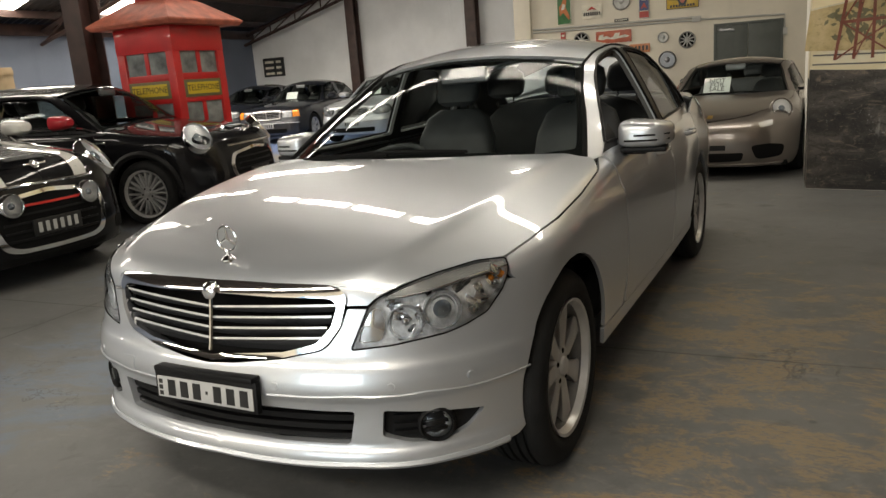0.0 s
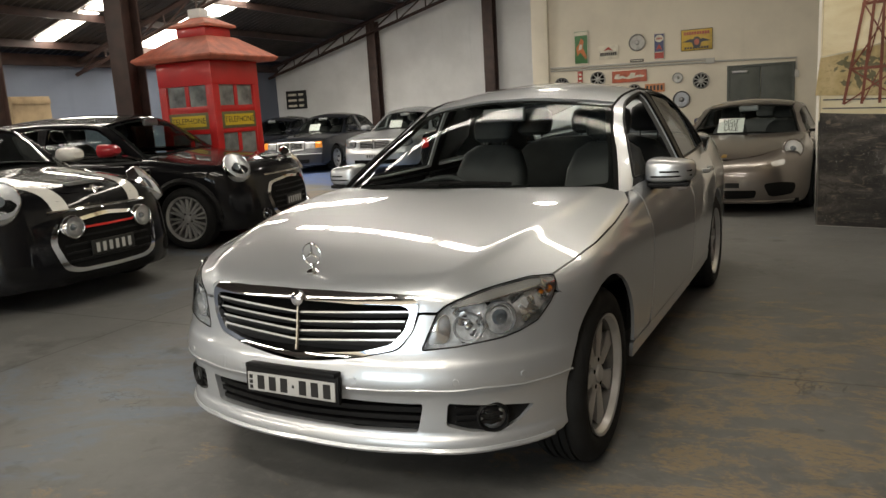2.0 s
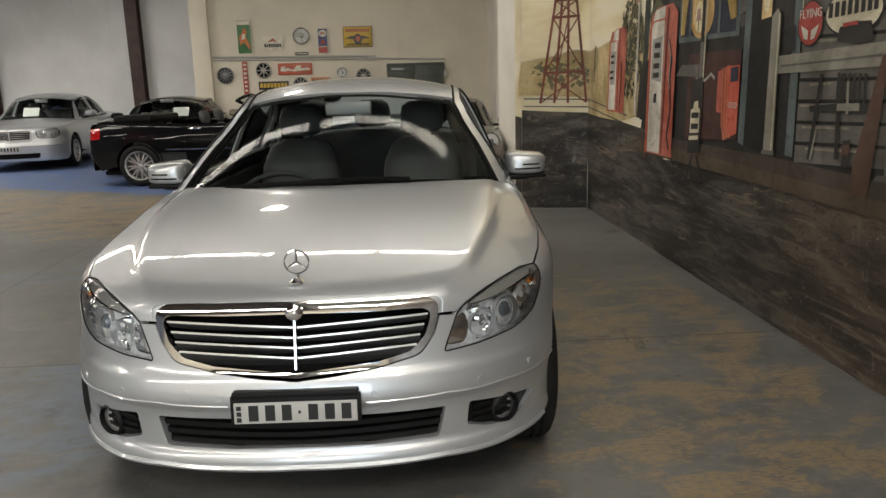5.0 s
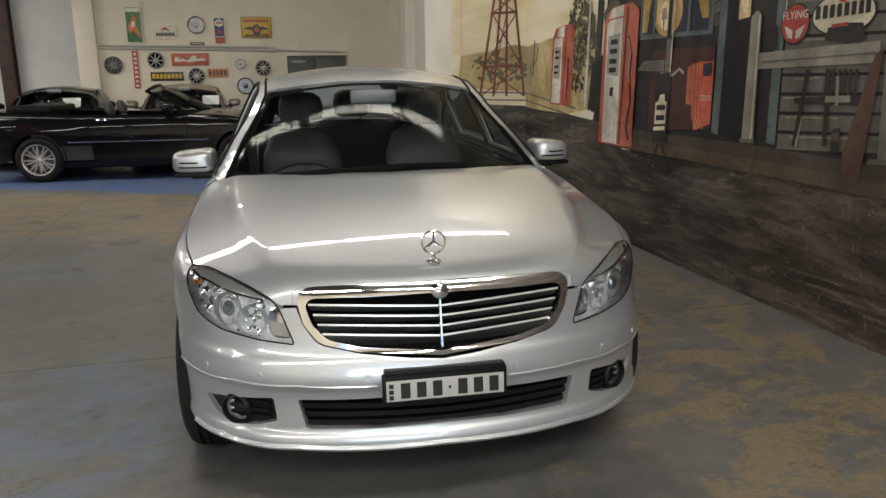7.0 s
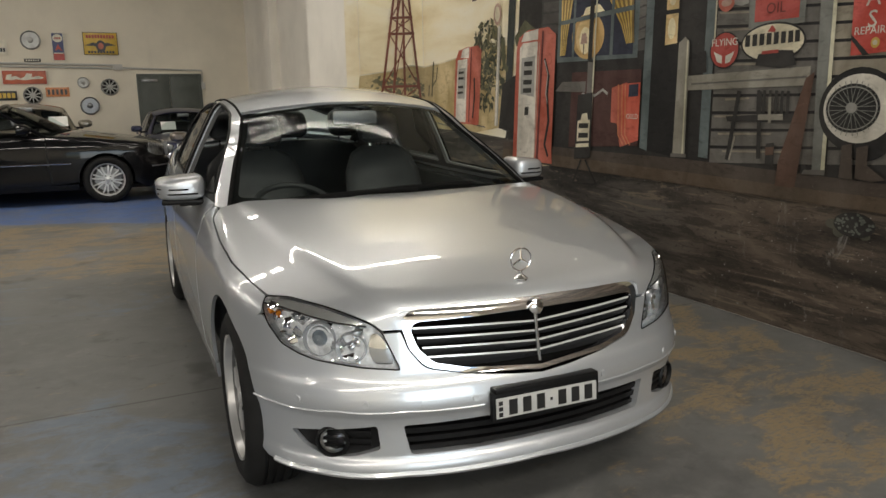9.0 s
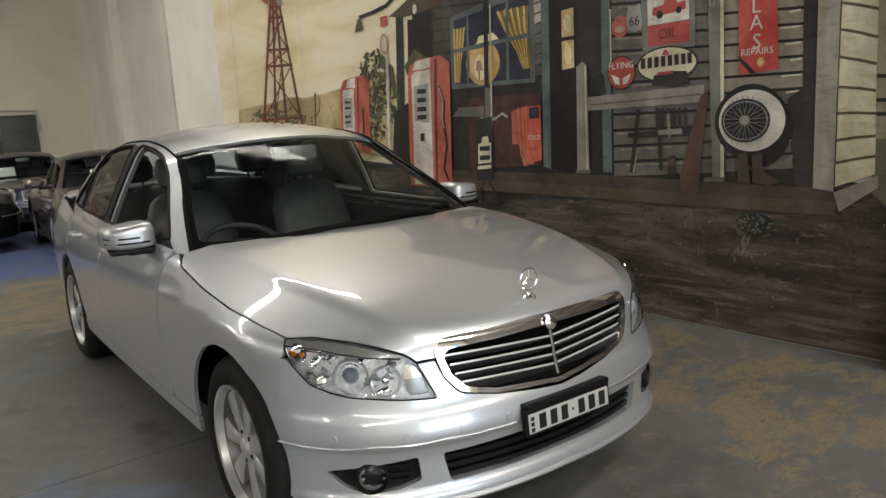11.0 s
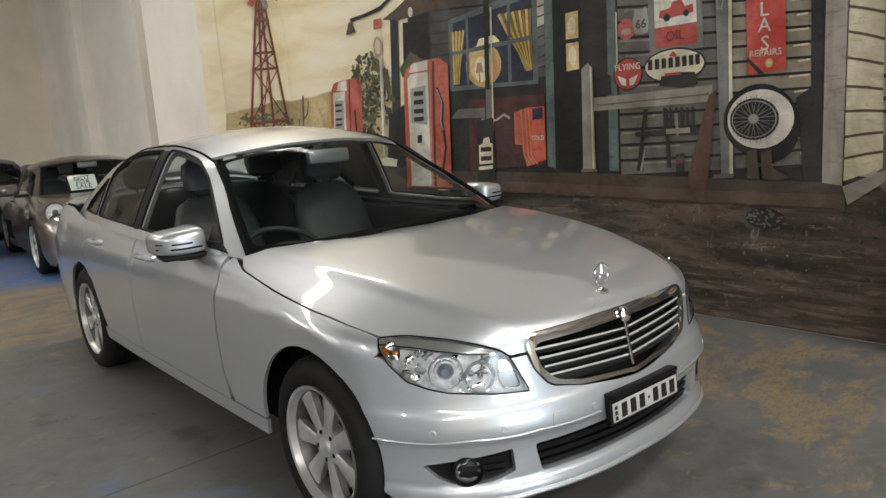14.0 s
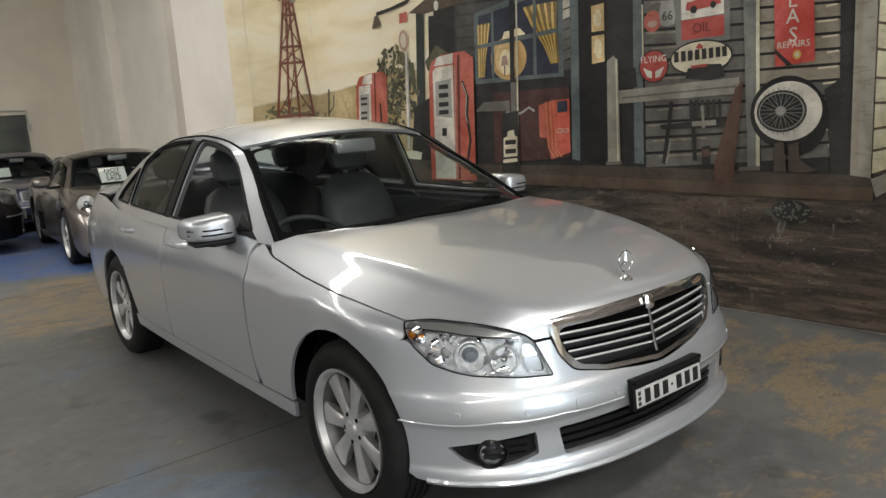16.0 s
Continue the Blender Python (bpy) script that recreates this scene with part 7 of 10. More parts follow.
paint("lit_siding", 8, "m_siding", [(2.045, 2.125), (1.866, 2.068), (1.866, 1.899), (1.863, 1.717), (1.859, 1.412), (1.851, 1.186), (1.848, 0.99), (2.045, 0.919), (2.042, 1.419), (2.041, 1.731), (2.039, 1.862)])
stroke("siding_joint", 9, "m_umber", [(2.04, 1.985), (1.952, 1.964), (1.866, 1.938)], 0.014)
stroke("siding_light", 9, "m_paleyellow", [(2.033, 1.958), (1.873, 1.917)], 0.03)
stroke("siding_joint", 9, "m_umber", [(2.039, 1.862), (1.95, 1.837), (1.863, 1.807)], 0.014)
stroke("siding_light", 9, "m_paleyellow", [(2.032, 1.834), (1.87, 1.785)], 0.03)
stroke("siding_joint", 9, "m_umber", [(2.041, 1.731), (1.949, 1.704), (1.86, 1.671)], 0.014)
stroke("siding_light", 9, "m_paleyellow", [(2.033, 1.704), (1.867, 1.648)], 0.03)
stroke("siding_joint", 9, "m_umber", [(2.042, 1.593), (1.95, 1.57), (1.861, 1.542)], 0.014)
stroke("siding_light", 9, "m_paleyellow", [(2.035, 1.565), (1.868, 1.519)], 0.03)
stroke("siding_joint", 9, "m_umber", [(2.043, 1.441), (1.949, 1.429), (1.859, 1.412)], 0.014)
stroke("siding_light", 9, "m_paleyellow", [(2.035, 1.413), (1.866, 1.388)], 0.03)
stroke("siding_joint", 9, "m_umber", [(2.044, 1.305), (1.948, 1.305), (1.855, 1.298)], 0.014)
stroke("siding_light", 9, "m_paleyellow", [(2.037, 1.277), (1.862, 1.274)], 0.03)
stroke("siding_joint", 9, "m_umber", [(2.046, 1.164), (1.947, 1.179), (1.851, 1.186)], 0.014)
stroke("siding_light", 9, "m_paleyellow", [(2.039, 1.136), (1.858, 1.162)], 0.03)
stroke("siding_joint", 9, "m_umber", [(2.049, 1.044), (1.948, 1.067), (1.85, 1.083)], 0.014)
stroke("siding_light", 9, "m_paleyellow", [(2.041, 1.016), (1.857, 1.058)], 0.03)
stroke("corner_light", 10, "m_board_tan", [(2.13, 2.11), (2.132, 0.935)], 0.03)
paint("veranda", 5, "m_umber2", [(6.03, 0.943), (4.766, 0.936), (3.739, 0.941), (2.15, 0.908), (2.041, 0.891), (2.038, 0.842), (2.621, 0.826), (3.947, 0.85), (6.036, 0.878)])
paint("veranda_edge", 6, "m_umber", [(6.036, 0.878), (3.946, 0.858), (2.659, 0.841), (2.038, 0.842), (2.034, 0.761), (2.619, 0.765), (3.948, 0.773), (6.044, 0.78)])
paint("step_end", 7, "m_post", [(2.05, 0.887), (1.833, 0.985), (1.83, 0.923), (2.02, 0.785)])
paint("board_sign", 10, "m_dark", [(4.929, 0.855), (4.89, 1.36), (4.708, 1.379), (4.717, 0.882)])
paint("board_sign_shape", 11, "m_cream", [(4.895, 0.999), (4.887, 1.159), (4.847, 1.169), (4.831, 1.215), (4.766, 1.224), (4.756, 1.174), (4.73, 1.169), (4.737, 1.012)])
paint("board_sign_bar", 12, "m_dark", [(4.87, 1.103), (4.868, 1.141), (4.744, 1.146), (4.746, 1.109)])
paint("board_sign_bar", 12, "m_dark", [(4.873, 1.028), (4.871, 1.066), (4.747, 1.072), (4.749, 1.035)])
paint("board_sign_bar", 12, "m_cream", [(4.904, 0.951), (4.902, 0.98), (4.738, 0.993), (4.739, 0.965)])
stroke("sign_stand", 10, "m_dark", [(4.835, 0.859), (4.938, 0.662)], 0.02)
stroke("sign_stand", 10, "m_dark", [(4.782, 0.861), (4.636, 0.68)], 0.02)
stroke("sign_stand", 10, "m_dark", [(4.938, 0.662), (4.636, 0.68)], 0.014)
paint("pump", 9, "m_red", [(5.864, 0.724), (5.802, 1.758), (5.755, 1.855), (5.626, 1.905), (5.313, 1.909), (5.204, 1.844), (5.247, 0.903), (5.239, 0.794), (5.842, 0.789)])
paint("pump_top", 10, "m_white", [(5.726, 1.813), (5.673, 1.889), (5.459, 1.906), (5.465, 1.82)])
paint("pump_face", 10, "m_white", [(5.792, 0.801), (5.746, 1.765), (5.696, 1.801), (5.466, 1.806), (5.515, 0.802)])
paint("pump_dial", 11, "m_grey", [(5.73, 1.372), (5.714, 1.678), (5.505, 1.687), (5.514, 1.348)])
paint("dial_bar", 12, "m_dark", [(5.672, 1.607), (5.669, 1.646), (5.538, 1.645), (5.541, 1.606)])
paint("dial_bar", 12, "m_dark", [(5.678, 1.532), (5.675, 1.572), (5.544, 1.571), (5.546, 1.532)])
paint("dial_bar", 12, "m_dark", [(5.684, 1.452), (5.681, 1.492), (5.549, 1.492), (5.552, 1.453)])
paint("dial_bar", 12, "m_dark", [(5.69, 1.381), (5.687, 1.421), (5.554, 1.423), (5.557, 1.383)])
paint("dial_bar", 11, "m_dark", [(5.665, 1.188), (5.66, 1.259), (5.597, 1.264), (5.602, 1.193)])
stroke("pump_edge", 11, "m_darkred", [(5.461, 0.804), (5.387, 1.886)], 0.03)
stroke("pump_edge", 11, "m_pink", [(5.506, 0.813), (5.437, 1.794)], 0.014)
stroke("pump_hose", 11, "m_dark", [(5.359, 1.66), (5.296, 1.513), (5.319, 1.368), (5.29, 1.148), (5.347, 0.95), (5.294, 0.851)], 0.03)
stroke("pump_nozzle", 12, "m_grey", [(5.359, 1.645), (5.308, 1.537), (5.334, 1.369), (5.31, 1.295)], 0.014)
paint_oval("tortoise_leg", 3, "m_tortoise", (2.575, 0.635), 0.035, 0.03)
paint_oval("tortoise_leg", 3, "m_tortoise", (2.425, 0.632), 0.03, 0.022)
paint_oval("tortoise_head", 3, "m_tortoise", (2.615, 0.672), 0.042, 0.026)
paint_oval("tortoise_shell", 4, "m_dark", (2.49, 0.682), 0.118, 0.066)
_rng = random.Random(12)
for _k in range(46):
    _a, _q = _rng.uniform(0, 2 * math.pi), _rng.random() ** 0.5
    paint_oval("tortoise_scute", 5, "m_sage", (2.49 + 0.108 * _q * math.cos(_a), 0.684 + 0.056 * _q * math.sin(_a)), _rng.uniform(0.006, 0.011), _rng.uniform(0.004, 0.008))
paint("hill", 2, "m_hill", [(0.498, 1.586), (0.841, 1.637), (1.055, 1.693), (1.282, 1.67), (1.237, 1.2), (0.462, 1.244)], "s")
stroke("hill_ridge", 3, "m_cream", [(0.499, 1.592), (0.841, 1.637), (1.055, 1.693), (1.282, 1.67)], 0.014, "s")
paint_bush("bush", 9, (0.926, 1.452), 0.34, 0.15, 80, "s")
paint("panel_sky", 1, "m_khaki", [(1.652, 2.012), (0.974, 1.869), (0.96, 0.798), (1.666, 0.81)], "d")
paint("panel_ground", 2, "m_soil_wall", [(1.679, 0.462), (0.955, 0.405), (0.949, -0.093), (1.677, 0.023)], "d")
paint("panel_scrub", 2, "m_olive2", [(1.666, 1.207), (0.965, 1.15), (0.955, 0.405), (1.679, 0.462)], "d")
stroke("panel_edge", 3, "m_board", [(1.658, 1.958), (1.658, 1.191), (1.676, 0.036)], 0.03, "d")
paint("drum", 4, "m_drum", [(1.635, 1.219), (1.584, 1.247), (1.276, 1.281), (0.966, 1.256), (0.956, 0.49), (1.277, 0.49), (1.597, 0.497), (1.632, 0.809)], "d")
stroke("drum_hoop", 5, "m_steelblue", [(1.632, 1.09), (1.451, 1.108), (1.276, 1.108), (1.055, 1.087)], 0.012, "d")
stroke("drum_hoop", 5, "m_steelblue", [(1.632, 1.066), (1.451, 1.085), (1.276, 1.085), (1.055, 1.065)], 0.012, "d")
stroke("drum_hoop", 5, "m_steelblue", [(1.639, 0.728), (1.455, 0.758), (1.277, 0.768), (1.052, 0.76)], 0.012, "d")
stroke("drum_hoop", 5, "m_steelblue", [(1.64, 0.691), (1.455, 0.722), (1.277, 0.733), (1.052, 0.726)], 0.012, "d")
stroke("drum_hoop", 5, "m_steelblue", [(1.64, 0.66), (1.456, 0.691), (1.277, 0.704), (1.052, 0.698)], 0.012, "d")
paint("drum_shine", 5, "m_steelblue", [(1.627, 1.053), (1.588, 1.063), (1.591, 0.528), (1.62, 0.54)], "d")
paint("drum_shine", 5, "m_steelblue", [(1.296, 1.261), (1.222, 1.26), (1.221, 0.51), (1.293, 0.501)], "d")
paint_oval("drum_disc", 6, "m_orange2", (1.384, 0.894), 0.158, 0.14, "d")
paint("drum_bar", 7, "m_dark", [(1.516, 0.862), (1.515, 0.958), (1.469, 0.962), (1.47, 0.866)], "d")
paint("drum_bar", 7, "m_dark", [(1.451, 0.863), (1.45, 0.958), (1.405, 0.962), (1.406, 0.868)], "d")
paint("drum_bar", 7, "m_dark", [(1.393, 0.864), (1.392, 0.959), (1.348, 0.962), (1.348, 0.869)], "d")
paint("drum_bar", 7, "m_dark", [(1.33, 0.866), (1.33, 0.959), (1.286, 0.963), (1.287, 0.87)], "d")
letters("OIL", 7, "m_dark", (1.39, 0.82), 0.081, 1.0, "d")
stroke("cactus", 5, "m_cactus", [(1.543, 1.285), (1.608, 1.466), (1.638, 1.615), (1.6, 1.891)], 0.075, "d")
stroke("cactus", 5, "m_cactus", [(1.502, 1.295), (1.504, 1.539), (1.483, 1.923)], 0.075, "d")
stroke("cactus", 5, "m_cactus", [(1.423, 1.287), (1.415, 1.582), (1.417, 1.909)], 0.075, "d")
stroke("cactus", 5, "m_cactus", [(1.333, 1.287), (1.295, 1.51), (1.27, 1.88)], 0.075, "d")
stroke("cactus", 5, "m_cactus", [(1.529, 1.312), (1.567, 1.432), (1.577, 1.662)], 0.075, "d")
stroke("cactus_rib", 6, "m_sage", [(1.534, 1.29), (1.591, 1.464), (1.616, 1.611)], 0.018, "d")
stroke("cactus_rib", 6, "m_sage", [(1.497, 1.295), (1.494, 1.537), (1.473, 1.921)], 0.018, "d")
stroke("cactus_rib", 6, "m_sage", [(1.413, 1.286), (1.405, 1.58), (1.407, 1.907)], 0.018, "d")
stroke("cactus_rib", 6, "m_sage", [(1.321, 1.286), (1.28, 1.508), (1.255, 1.877)], 0.018, "d")
paint_grass("grass", 6, (1.639, 0.425), (0.955, 0.405), "d")
paint("yard", 3, "m_khaki", [(1.876, 2.069), (1.677, 2.027), (1.695, 1.168), (1.852, 1.116)])
paint("yard_low", 4, "m_olive2", [(1.872, 1.166), (1.695, 1.183), (1.704, 0.759), (1.859, 0.891)])
stroke("fence_rail", 5, "m_dark", [(1.878, 1.484), (1.689, 1.472)], 0.02)
stroke("fence_rail", 5, "m_dark", [(1.882, 1.365), (1.691, 1.358)], 0.02)
stroke("fence_rail", 5, "m_dark", [(1.884, 1.296), (1.693, 1.291)], 0.02)
stroke("fence_post", 6, "m_post", [(1.771, 1.205), (1.769, 1.543)], 0.05)
LEGS = ((0.70, 0.955), (0.845, 0.97), (0.985, 0.985), (1.175, 1.0))
leg_x = lambda k, z: LEGS[k][0] + (LEGS[k][1] - LEGS[k][0]) * (z - 1.15) / 1.72
for k in range(4):
    stroke("windmill_leg", 5, "m_rust2", [(leg_x(k, 1.15), 1.15), (leg_x(k, 2.87), 2.87)], 0.024, "s")
LEVELS = (1.465, 2.03, 2.20, 2.53, 2.65)
for z in LEVELS:
    stroke("windmill_bar", 6, "m_rust2", [(leg_x(0, z) - 0.015, z), (leg_x(3, z) + 0.015, z + 0.01)], 0.026, "s")
for z0, z1 in zip((1.15, *LEVELS), LEVELS):
    stroke("windmill_brace", 5, "m_rust2", [(leg_x(0, z0), z0), (leg_x(3, z1), z1)], 0.014, "s")
    stroke("windmill_brace", 5, "m_rust2", [(leg_x(3, z0), z0), (leg_x(0, z1), z1)], 0.014, "s")
    stroke("windmill_brace", 5, "m_rust2", [(leg_x(1, z0), z0), (leg_x(2, z1), z1)], 0.010, "s")
for k in range(8):
    t = 2 * math.pi * (k + 0.3) / 8
    c, q = (0.98, 2.88), 0.22
    stroke("windmill_vane", 6, "m_red" if k % 2 else "m_grey", [(c[0] + 0.5 * q * math.cos(t), c[1] + 0.5 * q * math.sin(t)), (c[0] + q * math.cos(t), c[1] + q * math.sin(t))], 0.06, "s")
    stroke("windmill_arm", 5, "m_dark", [c, (c[0] + q * math.cos(t), c[1] + q * math.sin(t))], 0.012, "s")


# ---------------------------------------------------------------- the other cars
class Body:
    """Places on a car's skin, by front view (x, z), plan (x, y) or side view (y, z)."""

    def __init__(self, S):
        self.S = S

    def F(self, x, z, dy=0.0):
        a2, a6 = self.S.plan
        return (x, float(self.S.front(z)) + a2 * x * x + a6 * abs(x) ** 6 + dy, z)

    def T(self, x, y):
        z = float(self.S.hood(y)) - self.S.crown * (x / 0.5) ** 2
        if self.S.ridge:
            xr, sl, s = self.S.ridge
            z -= float(sl(y)) * float(softplus(abs(x) - xr(y), s))
        return (x, y, z)

    def D(self, y, z):
        return (float(self.S.width(y)) + float(self.S.side(z)), y, z)

    def G(self, y, z):
        dz = z - self.S.belt
        return (float(self.S.gwidth(y)) - self.S.tumble * dz - 0.18 * dz * abs(dz), y, z)


def both(o):
    return o + [(-q[0], *q[1:]) for q in o[::-1]]


def car_shell(car, S, paint_m, g, step=0.07, roofless=False, glass_m="side_glass", roof_m=None, door_cuts=()):
    """Body panels, glass, housings and cabin of a car from a few landmarks of its form."""
    B, low, top, P = Body(S), S.lower, S.greenhouse, M[paint_m]
    hf, hz, hx, lb, yc, ya, xa = g["hf"], g["hz"], g["hx"], g["lb"], g["yc"], g["ya"], g["xa"]
    (yf, ra, za), (yr, rr, zb), sill, zlow, L = g["front_arch"], g["rear_arch"], g["sill"], g["zlow"], g["L"]
    hood = [B.T(0, hf), B.T(hx * 0.6, hf + 0.04), B.T(hx, hf + 0.12), B.T(lb[0], lb[1]), B.T(xa * 1.03, (lb[1] + ya) / 2), B.T(xa, ya - 0.04), B.T(xa * 0.6, yc + (ya - yc) * 0.4), B.T(0, yc)]
    panel("bonnet", low, hood[:-1] + [hood[-1]] + [(-x, y, z) for x, y, z in hood[-2:0:-1]], (0, 0.35, -1), P, car, step=step, r=0.03)
    a0, a1 = 125, 190
    seam = (0, yf + ra * math.cos(radians(a0)), za + ra * math.sin(radians(a0)))
    nose = [(0, *B.F(0, hz)[1:], 0.0), (hx * 0.6, hf + 0.04, hz), (hx, hf + 0.12, hz), (lb[0], lb[1], lb[2]), B.D(lb[1] + 0.05, lb[2] - 0.08), B.D(seam[1], seam[2])] + [B.D(y, z) for _, y, z in arc(yf, za, ra, a0, a1, 0, 8)] + [B.F(g["W"] * 0.92, zlow, 0.05), B.F(g["W"] * 0.7, zlow), B.F(g["W"] * 0.3, zlow), (0, B.F(0, zlow)[1], zlow, 0.0)]
    panel("front_bumper", low, nose, (-0.5, 1, -0.1), P, car, step=step * 0.8, r=0.012, mirror=True)
    wing = [(lb[0], lb[1], lb[2]), B.T(xa * 1.035, (lb[1] + ya) / 2), B.T(xa, ya - 0.04), B.T(xa * 1.0, ya + 0.04), B.D(ya + 0.05, S.belt - 0.1), B.D(ya + 0.03, 0.5), B.D(ya, sill)] + [B.D(y, z) for _, y, z in arc(yf, za, ra, -5, a0, 0, 10)] + [B.D(lb[1] + 0.05, lb[2] - 0.08)]
    panel("wing", low, wing, (-1, 0.25, -0.4), P, car, step=step, r=0.008, mirror=True)
    cuts = [ya + 0.055, *door_cuts]
    zbelt = lambda y: S.belt + g.get("rise", 0.01) * (y - ya)
    for k in range(len(cuts) - 1):
        y0, y1 = cuts[k], cuts[k + 1]
        last = k == len(cuts) - 2
        yb = min(y1, yr - rr - 0.02) if last else y1
        d = [B.D(y0, zbelt(y0)), B.D(y0, 0.5), B.D(y0 - 0.03, sill), B.D(yb - 0.02, sill), B.D(yb, 0.5), B.D(y1, max(0.72, zb + rr * 0.9)), B.D(y1, zbelt(y1))]
        panel("door", low, d, (-1, 0, -0.2), P, car, step=step, r=0.02, mirror=True)
        hy = y1 - 0.16
        for s in (1, -1):
            q = B.D(hy, zbelt(hy) - 0.10)
            bm = bmesh.new()
            tube(bm, [(s * (q[0] - 0.01), hy - 0.09, q[2]), (s * (q[0] + 0.02), hy - 0.06, q[2]), (s * (q[0] + 0.022), hy + 0.06, q[2]), (s * (q[0] - 0.01), hy + 0.09, q[2])], 0.013, 6)
            part("door_handle", bm, M[g.get("handle", paint_m)], car)
    y1 = cuts[-1]
    ye = L - 0.12
    quarter = [B.D(y1, zbelt(y1)), B.D(y1, max(0.72, zb + rr * 0.9)), B.D(min(y1, yr - rr - 0.02), 0.5)] + [B.D(y, z) for _, y, z in arc(yr, zb, rr, 150, -4, 0, 12)] + [B.D(ye - 0.15, zlow + 0.04), B.D(ye, 0.45), B.D(ye, 0.75), B.T(g["W"] * 0.84, ye - 0.15), B.T(g["W"] * 0.86, g["deck"])]
    panel("rear_quarter", low, quarter, (-1, -0.25, -0.3), P, car, step=step, r=0.01, mirror=True)
    w = g["W"]
    tz = float(S.hood(L - 0.1)) - 0.03
    panel("rear_bumper", low, both([(w * 0.9, ye, zlow + 0.04), (w * 0.95, ye, 0.45), (w * 0.95, ye, 0.75), (w * 0.8, L - 0.08, tz)]), (0, -1, -0.1), P, car, step=step, r=0.01)
    panel("boot_lid", low, both([B.T(w * 0.85, g["deck"]), B.T(w * 0.8, L - 0.16), B.T(w * 0.4, L - 0.08)]), (0, -0.2, -1), P, car, step=step, r=0.02)
    panel("sill", low, [B.D(yf + ra + 0.01, sill), B.D(yf + ra + 0.02, zlow), B.D(yr - rr - 0.02, zlow), B.D(yr - rr - 0.01, sill)], (-1, 0, 0), P, car, step=step, r=0.005, mirror=True)
    # glass house
    zt, yt = g["zt"], g["yt"]
    base = [(xa * 0.97, ya, S.belt + 0.005), (xa * 0.6, yc + (ya - yc) * 0.42, S.belt + 0.02), (0, yc, S.belt + 0.025)]
    xt = g["xt"]
    ws = base[:1] + [(xt, yt, zt), (xt * 0.5, yt - 0.06, zt + 0.02), (0, yt - 0.08, zt + 0.025)]
    ws = [(x, y, z) for x, y, z in ws] + [(-x, y, z) for x, y, z in ws[-2::-1]] + [(-x, y, z) for x, y, z in base[1:2]] + [base[2]] + base[1:2]
    for gl in panel("windscreen", top, ws, (0, 1, -0.7), M["screen"], car, step=0.09, gap=0.004, r=0.04, flange=0):
        gl.visible_shadow = False
    inner = [(q[0] * 0.93, q[1] + (0.03 if q[2] < S.belt + 0.1 else -0.02), q[2] + (0.03 if q[2] < S.belt + 0.1 else -0.03)) for q in ws]
    panel("windscreen_border", lambda p: top(p) + 0.003, ws, (0, 1, -0.7), M["matte_black"], car, holes=[inner], step=0.06, gap=0.001, r=0.03, flange=0)
    if roofless:
        rim = snap(top, dense(np.array([(-x, y, z) for x, y, z in ((xa * 0.99, ya + 0.02, S.belt), (xt * 1.04, yt + 0.01, zt), (0, yt - 0.06, zt + 0.03))] + [(xt * 1.04, yt + 0.01, zt), (xa * 0.99, ya + 0.02, S.belt)], float), 0.06, False))
        bm = bmesh.new()
        tube(bm, [tuple(q) for q in rim], 0.024, 8)
        part("windscreen_frame", bm, P, car)
    else:
        RM = M[roof_m] if roof_m else P
        yre, zre, xre = g["re"]
        ybt = g["bt"]
        mid = (yt + yre) / 2
        side = [(xa, ya, S.belt), (xt * 1.03, yt, zt), (xt * 1.05, yt + 0.12, zt + 0.045), (xt * 1.07, mid, zt + 0.07), (xre * 1.02, yre, zre), B.G(ybt, S.belt + g.get("rise", 0.01) * 2 + 0.02), B.G((ya + ybt) / 2, S.belt - 0.005), B.G(ya + 0.15, S.belt - 0.01)]
        holes = []
        for y0, y1, sl0, sl1 in g["windows"]:
            zb0 = S.belt + 0.035
            tz0 = g["wtop"]
            holes.append([B.G(y0, zb0), B.G(y0 + sl0, tz0), B.G(y1 - sl1, tz0), B.G(y1, zb0 + 0.01)])
        panel("side_frame", top, side, (-1, 0, -0.35), M[g.get("pillar", paint_m)], car, holes=holes, step=step, r=0.02, mirror=True, gap=0.0, flange=0.03)
        for o in holes:
            for gl in panel("side_window", lambda p: top(p) + 0.006, o, (-1, 0, -0.35), M[glass_m], car, step=0.1, gap=-0.004, flange=0, mirror=True):
                gl.visible_shadow = False
        roof_o = both([(xt * 1.0, yt + 0.03, zt + 0.02), (xt * 1.05, yt + 0.14, zt + 0.05), (xt * 1.07, mid, zt + 0.08), (xre, yre, zre)])
        panel("roof", top, roof_o[:4] + [(0, yre + 0.05, zre + 0.02)] + roof_o[4:] + [(0, yt - 0.06, zt + 0.03)], (0, 0, -1), RM, car, step=step, r=0.02)
        rw = [(xre * 0.92, yre + 0.06, zre - 0.03), (0, yre + 0.1, zre - 0.01), (-xre * 0.92, yre + 0.06, zre - 0.03), (-g["xb"] * 0.9, ybt - 0.08, S.belt + 0.06), (0, ybt, S.belt + 0.06), (g["xb"] * 0.9, ybt - 0.08, S.belt + 0.06)]
        for gl in panel("rear_window", top, rw, (0, -0.6, -0.8), M[glass_m], car, step=0.1, gap=0.004, r=0.04, flange=0):
            gl.visible_shadow = False
        rf = [(xre, yre + 0.01, zre), (0, yre + 0.04, zre + 0.02), (-xre, yre + 0.01, zre), (-g["xb"], ybt, S.belt + 0.01), (0, ybt + 0.08, S.belt + 0.01), (g["xb"], ybt, S.belt + 0.01)]
